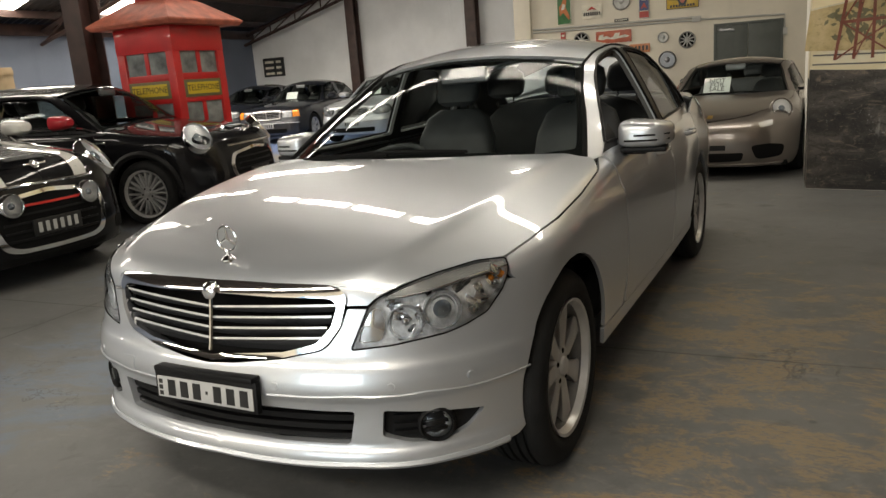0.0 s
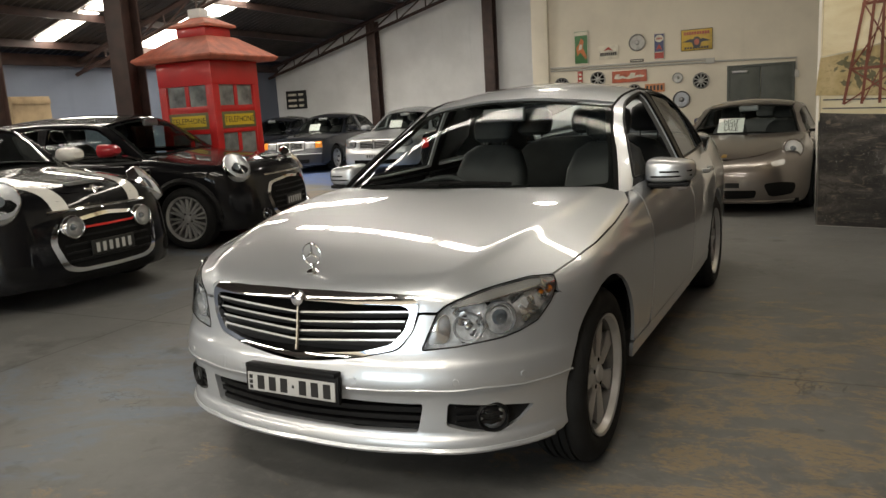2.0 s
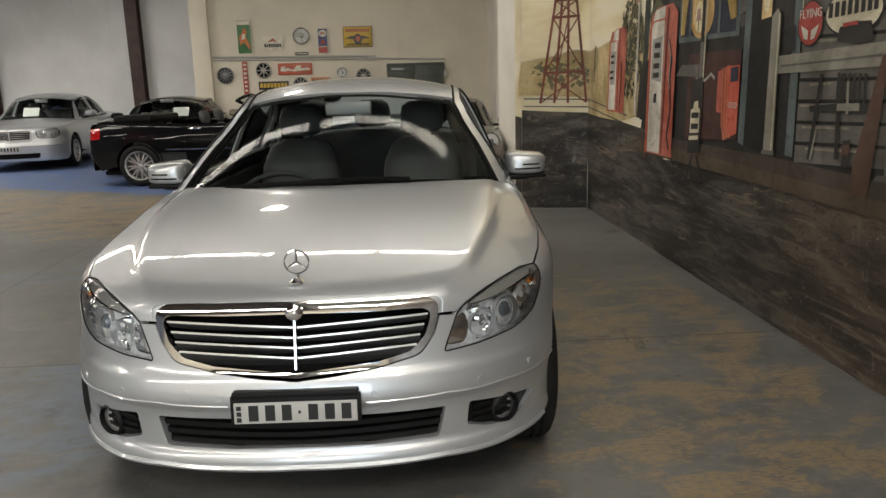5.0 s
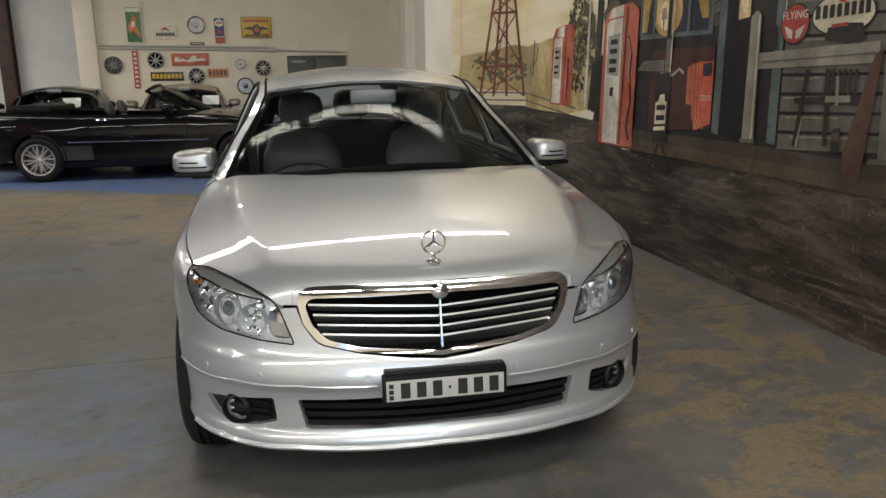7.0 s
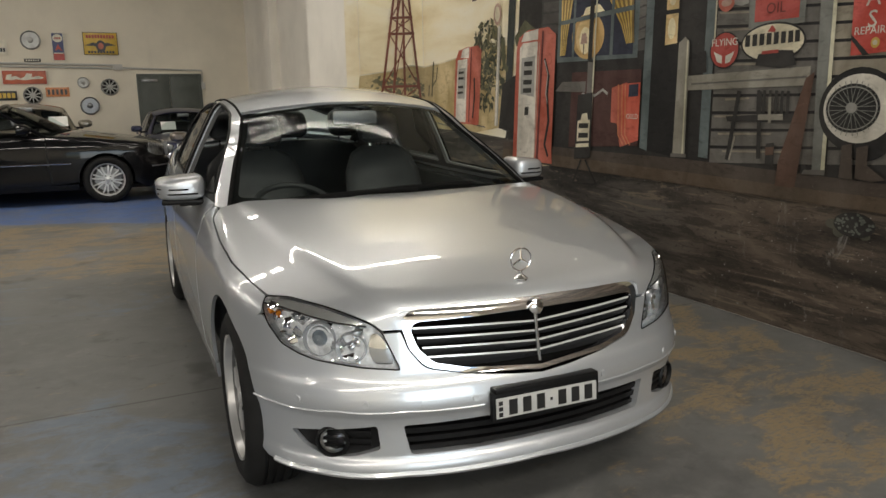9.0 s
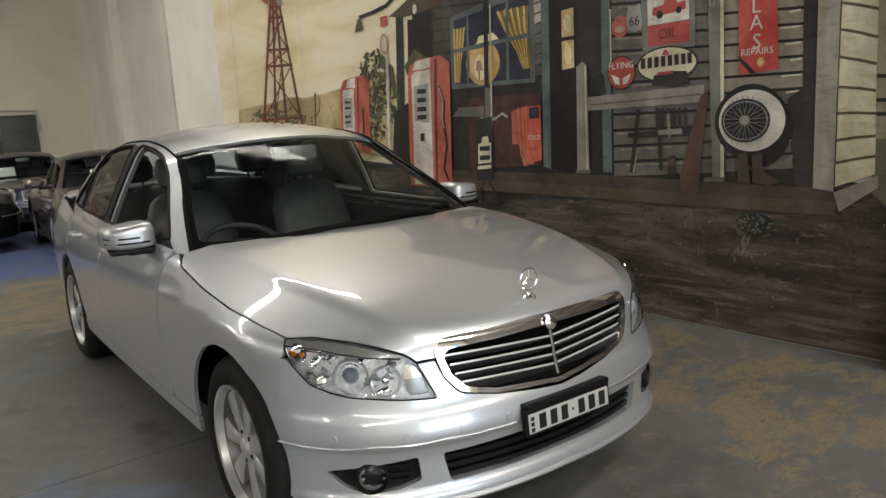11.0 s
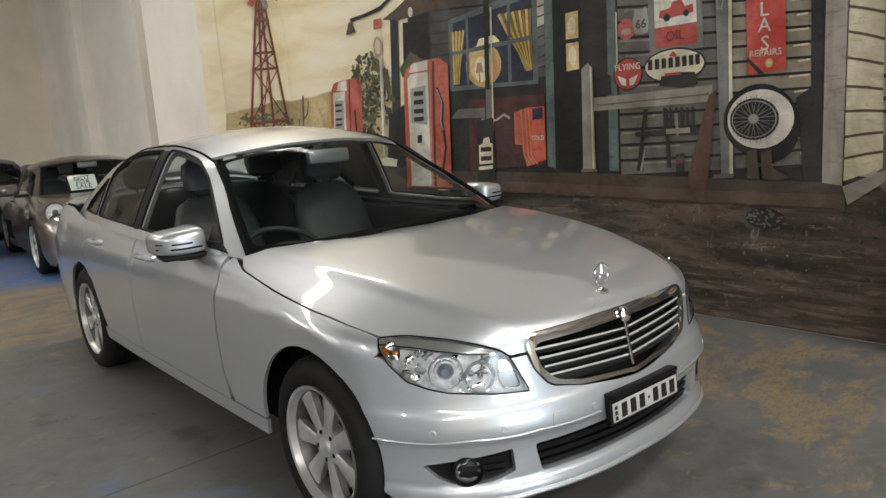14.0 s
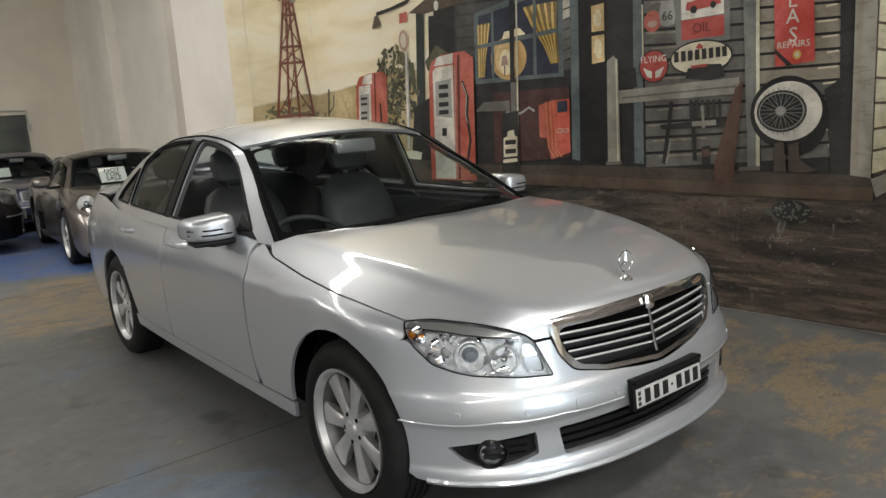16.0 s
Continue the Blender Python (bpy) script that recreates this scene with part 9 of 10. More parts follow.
def old_saloon(m, paint_m, label, W=0.885, L=4.75, wb=2.80, roof=1.43, lamps="box", group="cars by the end wall", open_top=False, rake=0.0, glass_m="side_glass", plate=True, spokes=8):
    S = saloon_skin(0, rake, 1.0 if lamps == "box" else 0.0, roof, L, W)
    car = thing("car", m, label, "car", group)
    yf = 0.85
    yr = yf + wb
    g = dict(hf=0.125, hz=0.765, hx=0.42, lb=(0.72 * W / 0.885, 0.42, 0.80), yc=1.27, ya=1.50, xa=0.765 * W / 0.885, front_arch=(yf, 0.34, 0.33), rear_arch=(yr, 0.34, 0.33), sill=0.27, zlow=0.20, L=L, W=W, deck=L - 0.75, zt=roof - 0.11, yt=2.08, xt=0.575, re=(3.42, roof - 0.075, 0.555), bt=L - 0.62, xb=0.66, wtop=roof - 0.095, windows=[(1.68, 2.60, 0.40, 0.02), (2.70, 3.75, 0.02, 0.30)], rise=0.012, handle="chrome" if open_top else paint_m)
    B = car_shell(car, S, paint_m, g, 0.085, roofless=open_top, glass_m=glass_m, door_cuts=(2.85,) if open_top else (2.64, 3.55))
    low = S.lower
    # upright chrome grille with slats
    gw, gz0, gz1 = (0.36, 0.54, 0.757) if lamps == "box" else (0.38, 0.545, 0.755)
    outer = [B.F(gw, gz1), B.F(gw * 0.97, gz0 + 0.02), B.F(0, gz0), B.F(-gw * 0.97, gz0 + 0.02), B.F(-gw, gz1), B.F(0, gz1 + 0.005)]
    inner = [(x * 0.92, y, (gz0 + gz1) / 2 + (z - (gz0 + gz1) / 2) * 0.80) for x, y, z in outer]
    panel("grille_surround", low, outer, (0, 1, 0), M["dull_chrome"], car, holes=[inner], step=0.04, gap=0, lift=0.02, flange=0.03, r=0.015)
    panel("grille_mesh", low, inner, (0, 1, 0), M["matte_black"], car, step=0.08, gap=0, lift=0.004, flange=0, r=0.01)
    for k in range(5):
        z = gz0 + 0.04 + (gz1 - gz0 - 0.06) * k / 4.5
        patch("grille_slat", low, [B.F(gw * 0.9, z), B.F(gw * 0.9, z + 0.008), B.F(0, z + 0.006), B.F(-gw * 0.9, z + 0.008), B.F(-gw * 0.9, z), B.F(0, z - 0.002)], "dull_chrome", car, (0, 1, 0), 0.012, 0.09, 0)
    part("grille_bar", boxb(-0.008, 0.008, B.F(0, 0.66)[1] - 0.03, B.F(0, 0.66)[1], gz0 + 0.02, gz1), M["dull_chrome"], car)
    if lamps == "box":
        hl = [B.F(0.39, 0.745), B.F(0.62, 0.745, 0.01), B.F(0.63, 0.595, 0.01), B.F(0.39, 0.595)]
        patch("headlamp_seal", low, grown(hl, 1.1), "matte_black", car, (-0.3, 1, 0), 0.002, 0.05, 0.02, True)
        patch("headlamp", low, hl, "ribbed_lamp", car, (-0.3, 1, 0), 0.006, 0.05, 0.015, True)
        am = [B.F(0.635, 0.745, 0.01), B.F(0.74, 0.745, 0.05), B.F(0.755, 0.60, 0.05), B.F(0.64, 0.595, 0.01)]
        patch("indicator", low, am, "amber", car, (-0.6, 1, 0), 0.006, 0.05, 0.012, True)
    else:
        hl = [B.F(0.44, 0.73), B.F(0.60, 0.755, 0.02), B.F(0.73, 0.74, 0.08), B.F(0.76, 0.66, 0.08), B.F(0.70, 0.60, 0.02), B.F(0.50, 0.585)]
        patch("headlamp_seal", low, grown(hl, 1.1), "matte_black", car, (-0.5, 1, 0), 0.002, 0.04, 0.05, True)
        patch("headlamp", low, hl, "ribbed_lamp", car, (-0.5, 1, 0), 0.006, 0.04, 0.05, True)
        panel("headlamp_lens", low, hl, (-0.5, 1, 0), M["lens"], car, step=0.06, gap=0, lift=0.02, r=0.05, mirror=True, flange=0.016)
    intake = [B.F(0.50, 0.34), B.F(0.48, 0.25), B.F(-0.48, 0.25), B.F(-0.50, 0.34)]
    patch("lower_intake", low, intake, "matte_black", car, (0, 1, 0), 0.003, 0.08, 0.02)
    strip = snap(low, np.array([B.F(x, 0.47, 0.0) for x in np.linspace(-0.80, 0.80, 17)]))
    bm = bmesh.new()
    tube(bm, [tuple(q) for q in strip], 0.010, 6)
    part("bumper_strip", bm, M["dull_chrome" if lamps != "plain" else "plastic"], car)
    for s in (1, -1):
        bm = bmesh.new()
        tube(bm, [tuple(q * (s, 1, 1)) for q in snap(low, np.array([B.D(y, 0.55) for y in np.linspace(yf + 0.42, yr - 0.42, 12)]))], 0.011, 6)
        part("side_moulding", bm, M["chrome"] if open_top else M[paint_m], car)
        tl = [B.D(L - 0.30, 0.88), B.D(L - 0.14, 0.86), B.D(L - 0.13, 0.70), B.D(L - 0.30, 0.72)]
        tl = [(x * s, y, z) for x, y, z in tl]
        if s > 0:
            patch("tail_lamp", low, [(abs(x), y, z) for x, y, z in tl], "red_lens", car, (-1, -0.8, 0), 0.005, 0.05, 0.02, True)
    if plate:
        plain_plate(car, B, 0.42, False)
    wheels(car, yf, yr, 0.315, 0.315, 0.215, W - 0.115, 0.21, spokes, "plain" if not open_top else "twin")
    cabin(car, M["seat"], 0.37, 0.05, -0.20 if open_top else 0.0)
    if open_top:
        part("folded_hood", boxb(-0.62, 0.62, 3.42, 4.0, 0.93, 1.05, 0.05), M["plastic"], car)
    return car


def at_axle(x, y, yaw, yf=0.85):
    """The pose of a car whose front axle's middle stands at x, y."""
    a = radians(yaw)
    return pose(x + math.sin(a) * yf, y - math.cos(a) * yf, 0, 0, 0, yaw)


CARS = {
    "navy": (at_axle(-10.85, 15.6, 8), "navy_paint", "dark blue older saloon with upright chrome grille", 0.86, 4.6, 2.75, 1.42, "box"),
    "rear": (at_axle(-13.0, 16.1, 4), "navy_paint", "dark saloon parked behind the telephone box", 0.86, 4.4, 2.70, 1.40, "round"),
    "silver": (at_axle(-8.08, 14.9, 6), "silver", "pale silver large saloon with oval headlamps", 0.92, 4.9, 2.90, 1.44, "round"),
    "dark": (pose(-5.18, 12.66, 0, 0, 0, 1) @ Matrix.Scale(0.96, 4), "black_paint", "black saloon parked behind the convertible", 0.88, 4.45, 2.70, 1.36, "box"),
    "gold": (pose(-3.0, 12.66, 0, 0, 0, 1) @ Matrix.Scale(0.96, 4), "gold_paint", "pale gold saloon parked behind the convertible", 0.87, 4.45, 2.70, 1.37, "round"),
    "blue": (pose(-0.52, 13.0, 0, 0, 0, -1) @ Matrix.Scale(0.84, 4), "blue_paint", "dark blue saloon parked beside the white wall", 0.92, 4.6, 2.75, 1.44, "round"),
}
for _m, *_rest in CARS.values():
    old_saloon(_m, *_rest)
old_saloon(at_axle(-1.95, 11.85, 86), "black_paint", "glossy black open convertible with its roof folded", 0.87, 4.44, 2.72, 1.40, "round", open_top=True)


def notice_in(m, x, y, z, lines=()):
    """A sheet behind the windscreen of the car at pose m."""
    q = m @ pose(x, y, z, -38, 0, 0)
    t = thing("notice", q, "white paper notice behind a windscreen", "notice", "windscreen notices")
    part("sheet", boxb(-0.15, 0.15, 0, 0.002, -0.105, 0.105), M["paper"], t)
    for i, s in enumerate(lines):
        text_ob("lettering", s, 0.085, pose(0, -0.001, 0.058 - 0.058 * i, 90), M["plate_ink"], t, 0.0004)


for _k, _x in (("navy", -0.12), ("silver", -0.12), ("dark", 0.33), ("gold", 0.50), ("blue", -0.35)):
    notice_in(CARS[_k][0], _x, 1.68, 1.06)
notice_in(pose(-0.42, 8.45, 0, 0, 0, -5.5), -0.15, 1.48, 0.92, ("NOT", "FOR", "SALE"))


# ---------------------------------------------------------------- signs and hub caps on the end wall
for _k, _c in {"green": (0.05, 0.17, 0.06), "orange": (0.55, 0.17, 0.05), "red": (0.42, 0.05, 0.035), "cream": (0.70, 0.66, 0.55), "yellow": (0.62, 0.40, 0.04), "black": (0.02, 0.02, 0.02), "blue": (0.05, 0.06, 0.16), "coral": (0.50, 0.12, 0.06), "amber": (0.58, 0.22, 0.08)}.items():
    M["s_" + _k] = mat("enamel_" + _k, _c, 0.35, noise_scale=9, noise_amt=0.18)


def sign(x0, x1, z0, z1, ground, label, shapes=(), frame=None):
    """An enamel sign on the end wall; shapes: (name, material, outline in 0..1 of its face)."""
    t = thing("wall_sign", pose(x0, YB, z0), label, "sign", "signs on the end wall")
    w, h = x1 - x0, z1 - z0
    part("plate", boxb(0, w, -0.025, 0, 0, h, 0.004), M[ground], t)
    if frame:
        for a, b, c, d in ((0, w, 0, 0.012), (0, w, h - 0.012, h), (0, 0.012, 0.012, h - 0.012), (w - 0.012, w, 0.012, h - 0.012)):
            part("frame", boxb(a, b, -0.03, -0.022, c, d), M[frame], t)
    for i, (name, m, pts) in enumerate(shapes):
        part(name, plate_bm([(u * w, v * h) for u, v in pts], 0.003, Matrix.Translation((0, -0.029 - 0.0012 * i, 0))), M[m], t)
    return t


def ring_pts(cx, cy, rx, ry, n=20):
    return [(cx + rx * math.cos(2 * math.pi * k / n), cy + ry * math.sin(2 * math.pi * k / n)) for k in range(n)]


def bars(n, x0, x1, y0, y1, m, fill=0.7):
    w = (x1 - x0) / n
    return [("bar", m, [(x0 + w * k, y0), (x0 + w * (k + fill), y0), (x0 + w * (k + fill), y1), (x0 + w * k, y1)]) for k in range(n)]


sign(-4.28, -3.97, 2.15, 2.87, "s_green", "tall green enamel sign with an orange figure shape", [("band", "s_cream", [(0.05, 0.86), (0.95, 0.86), (0.95, 0.97), (0.05, 0.97)]), ("shape", "s_orange", [(0.2, 0.25), (0.45, 0.35), (0.85, 0.12), (0.9, 0.22), (0.62, 0.5), (0.7, 0.68), (0.5, 0.78), (0.35, 0.62), (0.15, 0.5)]), ("shape", "s_cream", [(0.3, 0.42), (0.55, 0.45), (0.6, 0.58), (0.4, 0.6)])], "s_cream")
sign(-3.73, -3.30, 2.22, 2.50, "s_cream", "white enamel sign with a red emblem", [("shape", "s_red", [(0.25, 0.6), (0.5, 0.9), (0.75, 0.6), (0.5, 0.68)]), *bars(8, 0.08, 0.95, 0.22, 0.48, "s_black")])
sign(-2.53, -2.31, 2.12, 2.66, "s_blue", "narrow blue and red enamel sign", [("shape", "s_cream", ring_pts(0.5, 0.80, 0.40, 0.14)), *bars(4, 0.25, 0.8, 0.76, 0.84, "s_red"), ("shape", "s_red", [(0.06, 0.03), (0.94, 0.03), (0.94, 0.26), (0.06, 0.26)]), ("shape", "s_red", [(0.2, 0.35), (0.5, 0.6), (0.8, 0.35), (0.5, 0.42)]), ("band", "s_cream", [(0.1, 0.26), (0.9, 0.26), (0.9, 0.29), (0.1, 0.29)])], "s_cream")
sign(-3.04, -2.75, 2.10, 2.16, "s_black", "small dark name plate", bars(6, 0.1, 0.95, 0.3, 0.7, "s_cream"))
sign(-1.97, -1.33, 2.24, 2.68, "s_yellow", "yellow enamel sign with a black winged emblem", [("shape", "s_black", [(0.05, 0.42), (0.3, 0.55), (0.5, 0.50), (0.7, 0.55), (0.95, 0.42), (0.7, 0.40), (0.5, 0.3), (0.3, 0.40)]), ("shape", "s_black", ring_pts(0.5, 0.38, 0.14, 0.27)), ("shape", "s_coral", ring_pts(0.5, 0.40, 0.08, 0.15)), *bars(10, 0.1, 0.92, 0.74, 0.88, "s_red"), *bars(9, 0.12, 0.9, 0.08, 0.18, "s_black")], "s_black")
sign(-4.22, -4.11, 1.22, 1.99, "s_red", "narrow red and white graduated strip sign", [("mark", "s_cream", [(0.25, 0.04 + 0.12 * k), (0.8, 0.04 + 0.12 * k), (0.8, 0.10 + 0.12 * k), (0.25, 0.10 + 0.12 * k)]) for k in range(8)])
sign(-3.44, -2.69, 1.68, 1.93, "s_coral", "red enamel sign with a white flourish", [("flourish", "s_cream", [(0.06, 0.35), (0.10, 0.7), (0.22, 0.75), (0.2, 0.55), (0.3, 0.6), (0.42, 0.42), (0.5, 0.55), (0.55, 0.8), (0.68, 0.78), (0.66, 0.52), (0.82, 0.6), (0.94, 0.5), (0.9, 0.38), (0.7, 0.36), (0.5, 0.28), (0.3, 0.36), (0.2, 0.28)])], "s_red")
sign(-3.89, -3.23, 1.37, 1.55, "s_black", "black enamel sign with yellow lettering bars", bars(8, 0.05, 0.98, 0.25, 0.78, "s_yellow", 0.75))
sign(-2.73, -2.31, 1.43, 1.61, "s_amber", "orange enamel sign with dark bars", bars(5, 0.08, 0.98, 0.22, 0.78, "s_black", 0.55))


M["old_chrome"] = mat("dull_chrome", (0.34, 0.335, 0.32), 0.35, 0.5, noise_scale=8, noise_amt=0.3)


def hub_cap(x, z, r, spokes, m, label):
    t = thing("hub_cap", pose(x, YB, z), label, "hub cap", "hub caps on the end wall")
    bm = bmesh.new()
    revolve(bm, [(r, 0.0), (r * 1.0, -0.03), (r * 0.93, -0.045), (r * 0.86, -0.035), (r * 0.84, -0.018)], 32, "y")
    part("rim", bm, M[m], t)
    bm = bmesh.new()
    revolve(bm, [(r * 0.85, -0.016), (0.001, -0.016)], 24, "y")
    part("back", bm, M["matte_black"] if spokes else M[m], t)
    bm = bmesh.new()
    revolve(bm, [(r * 0.30, -0.016), (r * 0.26, -0.045), (r * 0.12, -0.055), (0.001, -0.056)], 20, "y")
    part("centre", bm, M[m], t)
    for k in range(spokes):
        a = 2 * math.pi * k / spokes
        part("spoke", boxb(-r * 0.07, r * 0.07, -0.04, -0.02, r * 0.2, r * 0.88, 0.004, Matrix.Rotation(a, 4, "Y")), M[m], t)


for _x, _z, _r, _n, _m, _l in ((-4.60, 1.70, 0.18, 12, "gun_alloy", "dark spoked hub cap"), (-3.76, 1.79, 0.17, 8, "old_chrome", "bright eight-spoke hub cap"), (-2.96, 1.46, 0.17, 10, "old_chrome", "bright ten-spoke hub cap"), (-2.04, 1.70, 0.11, 0, "old_chrome", "small plain dished hub cap"), (-1.56, 1.61, 0.17, 10, "old_chrome", "bright wheel trim with many spokes"), (-1.96, 1.24, 0.18, 0, "gun_alloy", "dark dished hub cap"), (-2.89, 2.51, 0.18, 0, "old_chrome", "round plain metal wheel trim")):
    hub_cap(_x, _z, _r, _n, _m, _l + " hung on the end wall")

# green double door, conduit and switch box
door = thing("door_1", pose(-1.04, YB, 0), "dark green double steel door in the end wall", "door", "", "structure")
for a, b in ((0.05, 0.64), (0.65, 1.24)):
    part("leaf", boxb(a, b, -0.035, 0, 0.01, 1.82, 0.005), M["door_green"], door)
for a, b, c, d in ((0, 0.05, 0, 1.87), (1.24, 1.29, 0, 1.87), (0.05, 1.24, 1.82, 1.87)):
    part("frame", boxb(a, b, -0.05, 0, c, d, 0.004), M["door_green"], door)
part("handle", boxb(0.68, 0.71, -0.075, -0.04, 0.95, 1.12, 0.008), M["steel"], door)
part("closer", boxb(0.10, 0.40, -0.07, -0.035, 1.71, 1.76, 0.006), M["steel"], door)
bm = bmesh.new()
tube(bm, [(-4.84, YB - 0.03, 2.10), (-1.36, YB - 0.03, 2.04)], 0.022, 8)
tube(bm, [(-4.84, YB - 0.03, 2.04), (-1.36, YB - 0.03, 1.98)], 0.018, 8)
tagged(obj("conduit", bm, M["pipe"]), "painted conduit pair along the end wall", "conduit", "", "structure")
bm = bmesh.new()
tube(bm, [(-1.36, YB - 0.03, 1.99), (0.27, YB - 0.03, 1.94), (0.27, YB - 0.03, 1.68)], 0.018, 8)
tagged(obj("conduit", bm, M["pipe"]), "painted conduit above the green door", "conduit", "", "structure")
tagged(obj("junction_box", boxb(-1.46, -1.29, YB - 0.07, YB, 1.95, 2.06, 0.008), M["pipe"]), "small painted junction box on the conduit", "junction box")
tagged(obj("switch_box", boxb(0.24, 0.32, YB - 0.06, YB, 1.55, 1.69, 0.008), M["pipe"]), "small grey switch box beside the door", "switch")
t = thing("price_board", pose(-14.0, YG - 0.05, 1.9), "small black board with white lines on the gable wall", "board")
part("panel", boxb(-0.38, 0.38, 0, 0.04, -0.28, 0.28, 0.006), M["s_black"], t)
for k in range(3):
    for a, b in ((-0.30, 0.02), (0.10, 0.28)):
        part("line", boxb(a, b, -0.003, 0, 0.12 - 0.17 * k, 0.19 - 0.17 * k), M["s_cream"], t)


# ---------------------------------------------------------------- the red telephone box
M["box_red"] = mat("red_box_paint", (0.50, 0.012, 0.012), 0.38, coat=0.4, noise_scale=5, noise_amt=0.12)
M["box_roof"] = mat("faded_red_roof", (0.46, 0.13, 0.08), 0.6, noise_scale=7, noise_amt=0.3, bump=0.2)
M["box_sign"] = mat("yellow_sign", (0.60, 0.42, 0.03), 0.4)
# mottled opaque grey: the lit wall seen and mirrored in the panes, as colour
M["pale_pane"] = mat("pale_box_pane", (0.20, 0.21, 0.205), 0.08, noise_scale=6, noise_amt=0.5)
M["box_frame"] = mat("olive_sign_frame", (0.14, 0.12, 0.05), 0.5)


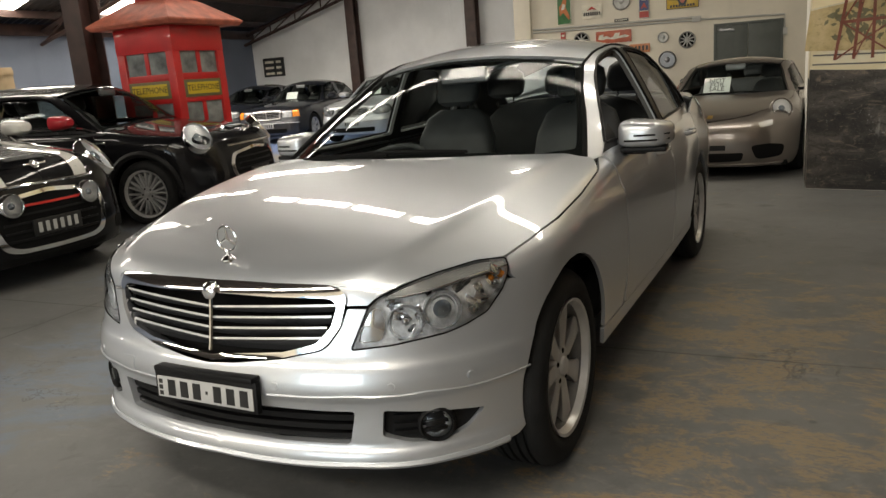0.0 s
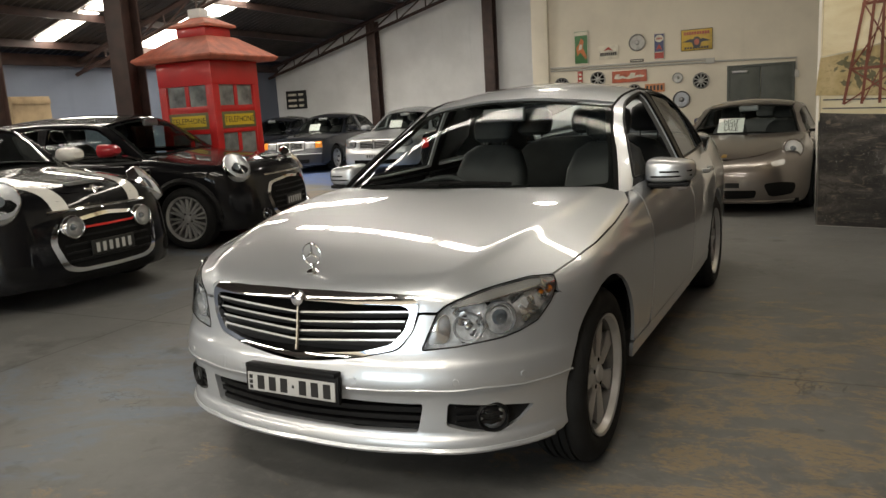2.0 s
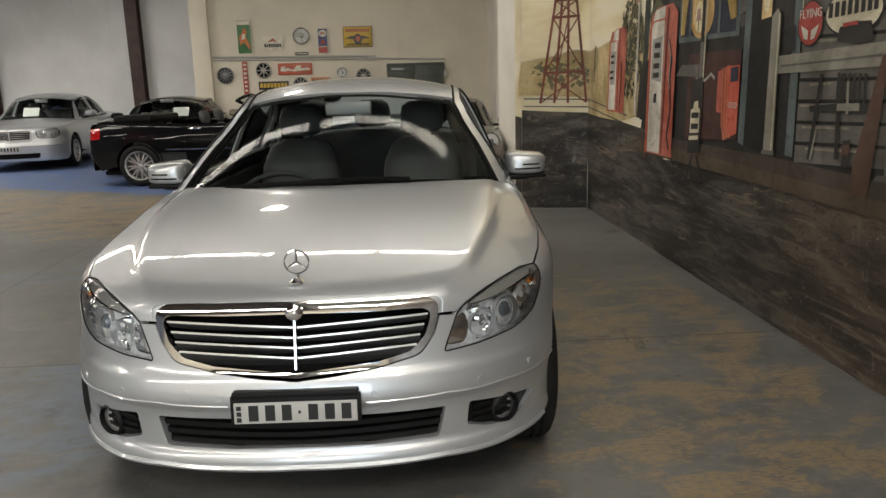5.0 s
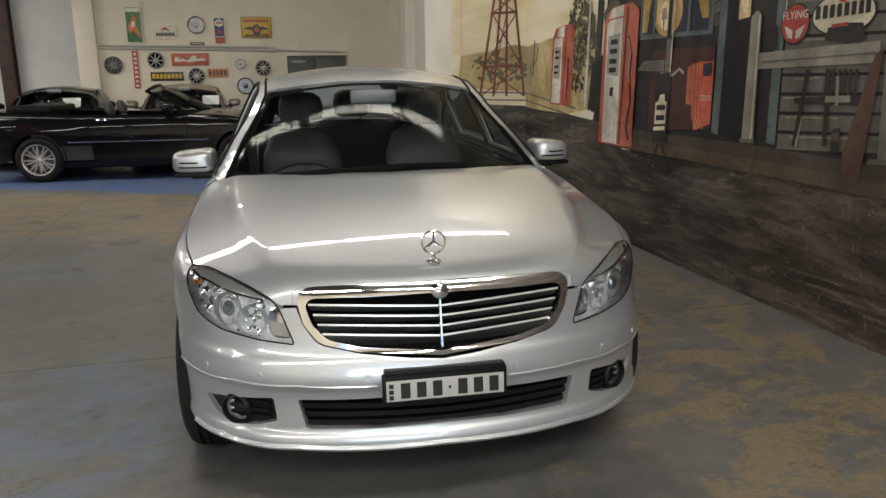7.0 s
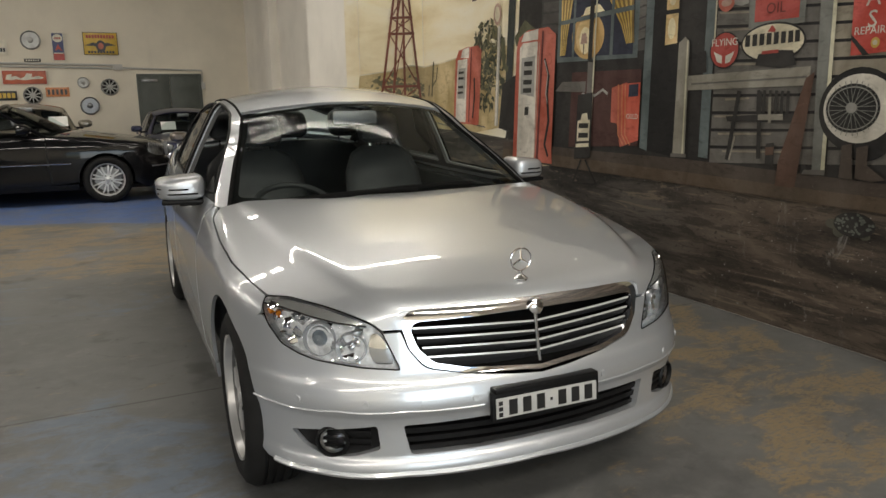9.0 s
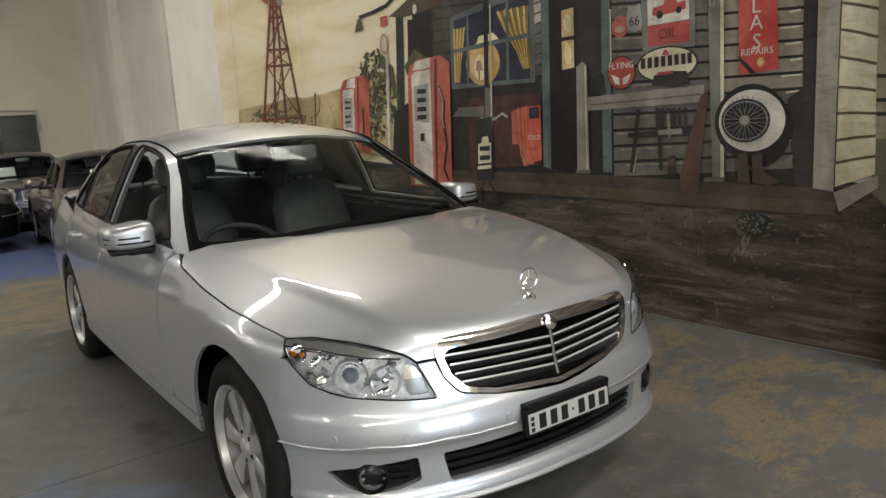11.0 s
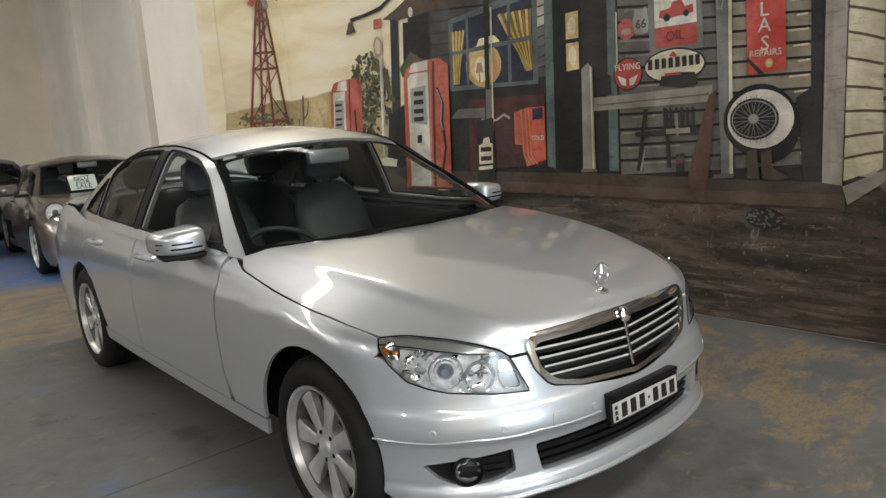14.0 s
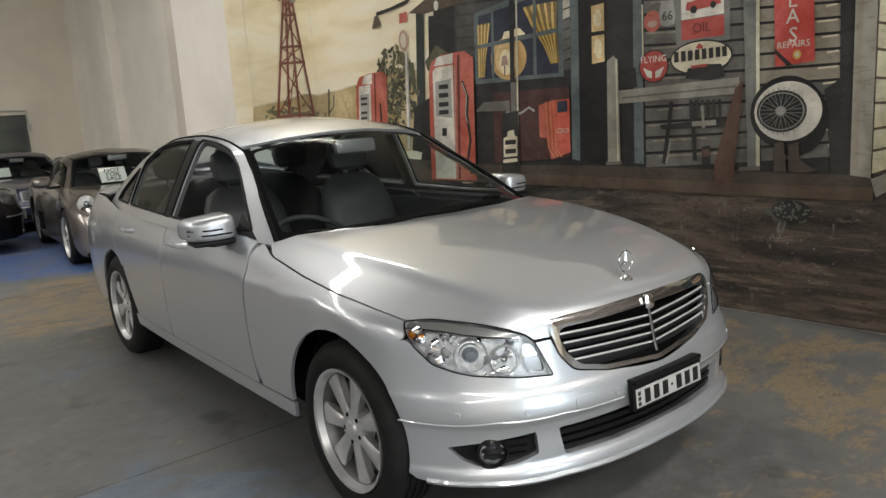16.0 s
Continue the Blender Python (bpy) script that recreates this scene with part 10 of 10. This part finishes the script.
def telephone_box():
    t = thing("telephone_box", pose(-6.75, 7.81, 0), "red telephone box with pitched roof and yellow signs", "telephone box")
    h, top = 0.45, 2.10
    for sx in (-1, 1):
        for sy in (-1, 1):
            part("corner_post", boxb(min(sx * h, sx * (h - 0.12)), max(sx * h, sx * (h - 0.12)), min(sy * h, sy * (h - 0.12)), max(sy * h, sy * (h - 0.12)), 0.08, top, 0.01), M["box_red"], t)
    part("plinth", boxb(-0.5, 0.5, -0.5, 0.5, 0, 0.10, 0.012), M["box_red"], t)
    part("cornice", boxb(-0.452, 0.452, -0.452, 0.452, 1.80, top, 0.01), M["box_red"], t)
    part("floor_plate", boxb(-0.40, 0.40, -0.40, 0.40, 0.09, 0.12), M["matte_black"], t)
    for k in range(4):
        f = new("side")
        f.parent = t
        f.matrix_local = pose(0, 0, 0, 0, 0, 90 * k)
        y = -h + 0.035
        for z0, z1 in ((0.10, 0.30), (0.56, 0.60), (0.86, 0.92), (1.19, 1.25), (1.46, 1.54)):
            part("rail", boxb(-0.33, 0.33, y - 0.02, y + 0.03, z0, z1, 0.004), M["box_red"], f)
        for z0, z1 in ((0.30, 0.56), (0.60, 0.86), (0.92, 1.19), (1.54, 1.80)):
            part("mullion", boxb(-0.03, 0.03, y - 0.015, y + 0.025, z0, z1, 0.003), M["box_red"], f)
            for a, b in ((-0.33, -0.03), (0.03, 0.33)):
                part("pane", boxb(a, b, y, y + 0.005, z0, z1), M["pale_pane"], f).visible_shadow = False
        part("sign_frame", boxb(-0.33, 0.33, y - 0.03, y + 0.02, 1.25, 1.46, 0.004), M["box_frame"], f)
        part("sign_plate", boxb(-0.28, 0.28, y - 0.036, y - 0.03, 1.285, 1.425), M["box_sign"], f)
        text_ob("lettering", "TELEPHONE", 0.105, pose(0, y - 0.0365, 1.355, 90), M["plate_ink"], f, 0.0006)
    bm = bmesh.new()
    for (z0, a), (z1, b) in (((2.10, 0.62), (2.14, 0.66)), ((2.14, 0.66), (2.16, 0.66)), ((2.16, 0.66), (2.42, 0.28))):
        q = [bm.verts.new((sx * r, sy * r, z)) for z, r in ((z0, a), (z1, b)) for sx, sy in ((-1, -1), (1, -1), (1, 1), (-1, 1))]
        for i in range(4):
            bm.faces.new((q[i], q[(i + 1) % 4], q[4 + (i + 1) % 4], q[4 + i]))
    bm.faces.new([bm.verts.new((sx * 0.62, sy * 0.62, 2.10)) for sx, sy in ((-1, -1), (-1, 1), (1, 1), (1, -1))])
    part("roof", bm, M["box_roof"], t, "", True, 20)
    part("cupola", boxb(-0.24, 0.24, -0.24, 0.24, 2.42, 2.54, 0.01), M["box_red"], t)
    bm = bmesh.new()
    q = [bm.verts.new((sx * r, sy * r, z)) for z, r in ((2.54, 0.30), (2.57, 0.30), (2.67, 0.12)) for sx, sy in ((-1, -1), (1, -1), (1, 1), (-1, 1))]
    for j in (0, 4):
        for i in range(4):
            bm.faces.new((q[j + i], q[j + (i + 1) % 4], q[j + 4 + (i + 1) % 4], q[j + 4 + i]))
    bm.faces.new(q[8:12])
    bm.faces.new(q[0:4][::-1])
    part("cap", bm, M["box_roof"], t, "", True, 20)
    part("telephone", boxb(-0.15, 0.15, 0.2, 0.36, 1.0, 1.5, 0.02), M["plastic"], t)
    part("notice_sheet", boxb(0.06, 0.20, -0.40, -0.395, 1.03, 1.14), M["paper"], t)


telephone_box()
tagged(obj("carton", boxb(-6.86, -6.66, 7.68, 7.84, 2.671, 2.78, 0.004), M["paper"]), "small white carton on the telephone box roof", "carton")

# timber crates stacked along the low wall
M["crate"] = mat("pale_plywood", (0.33, 0.24, 0.14), 0.7, noise_scale=4, noise_amt=0.25, bump=0.15)
for _x, _y, _w, _z in ((-14.05, 10.25, 0.85, 2.06),):
    t = thing("crate", pose(_x, _y, 0), "tall pale plywood crate against the blue wall", "crate")
    part("body", boxb(-0.5, 0.5, -_w / 2, _w / 2, 0, _z, 0.01), M["crate"], t)
    for z in (0.1, _z / 2, _z - 0.1):
        part("batten", boxb(0.5, 0.52, -_w / 2, _w / 2, z - 0.05, z + 0.05, 0.003), M["crate"], t)
# high-bay lamp under the ridge
t = thing("high_bay_lamp", pose(-3.0, 10.9, 4.5), "round aluminium high-bay lamp hung from the roof", "lamp")
bm = bmesh.new()
revolve(bm, [(0.05, 0.35), (0.09, 0.30), (0.11, 0.12), (0.24, 0.0), (0.235, 0.0), (0.10, 0.11)], 28, "z")
part("shade", bm, M["alloy"], t)
bm = bmesh.new()
revolve(bm, [(0.001, 0.01), (0.12, 0.015), (0.22, 0.006)], 24, "z")
M["lamp_glow"] = glow("lamp_glow", (1.0, 0.97, 0.9), 40.0)
part("diffuser", bm, M["lamp_glow"], t)
bm = bmesh.new()
tube(bm, [(0, 0, 0.34), (0, 0, roof_z(-3.0) - 4.5)], 0.01, 6)
part("rod", bm, M["beam"], t)
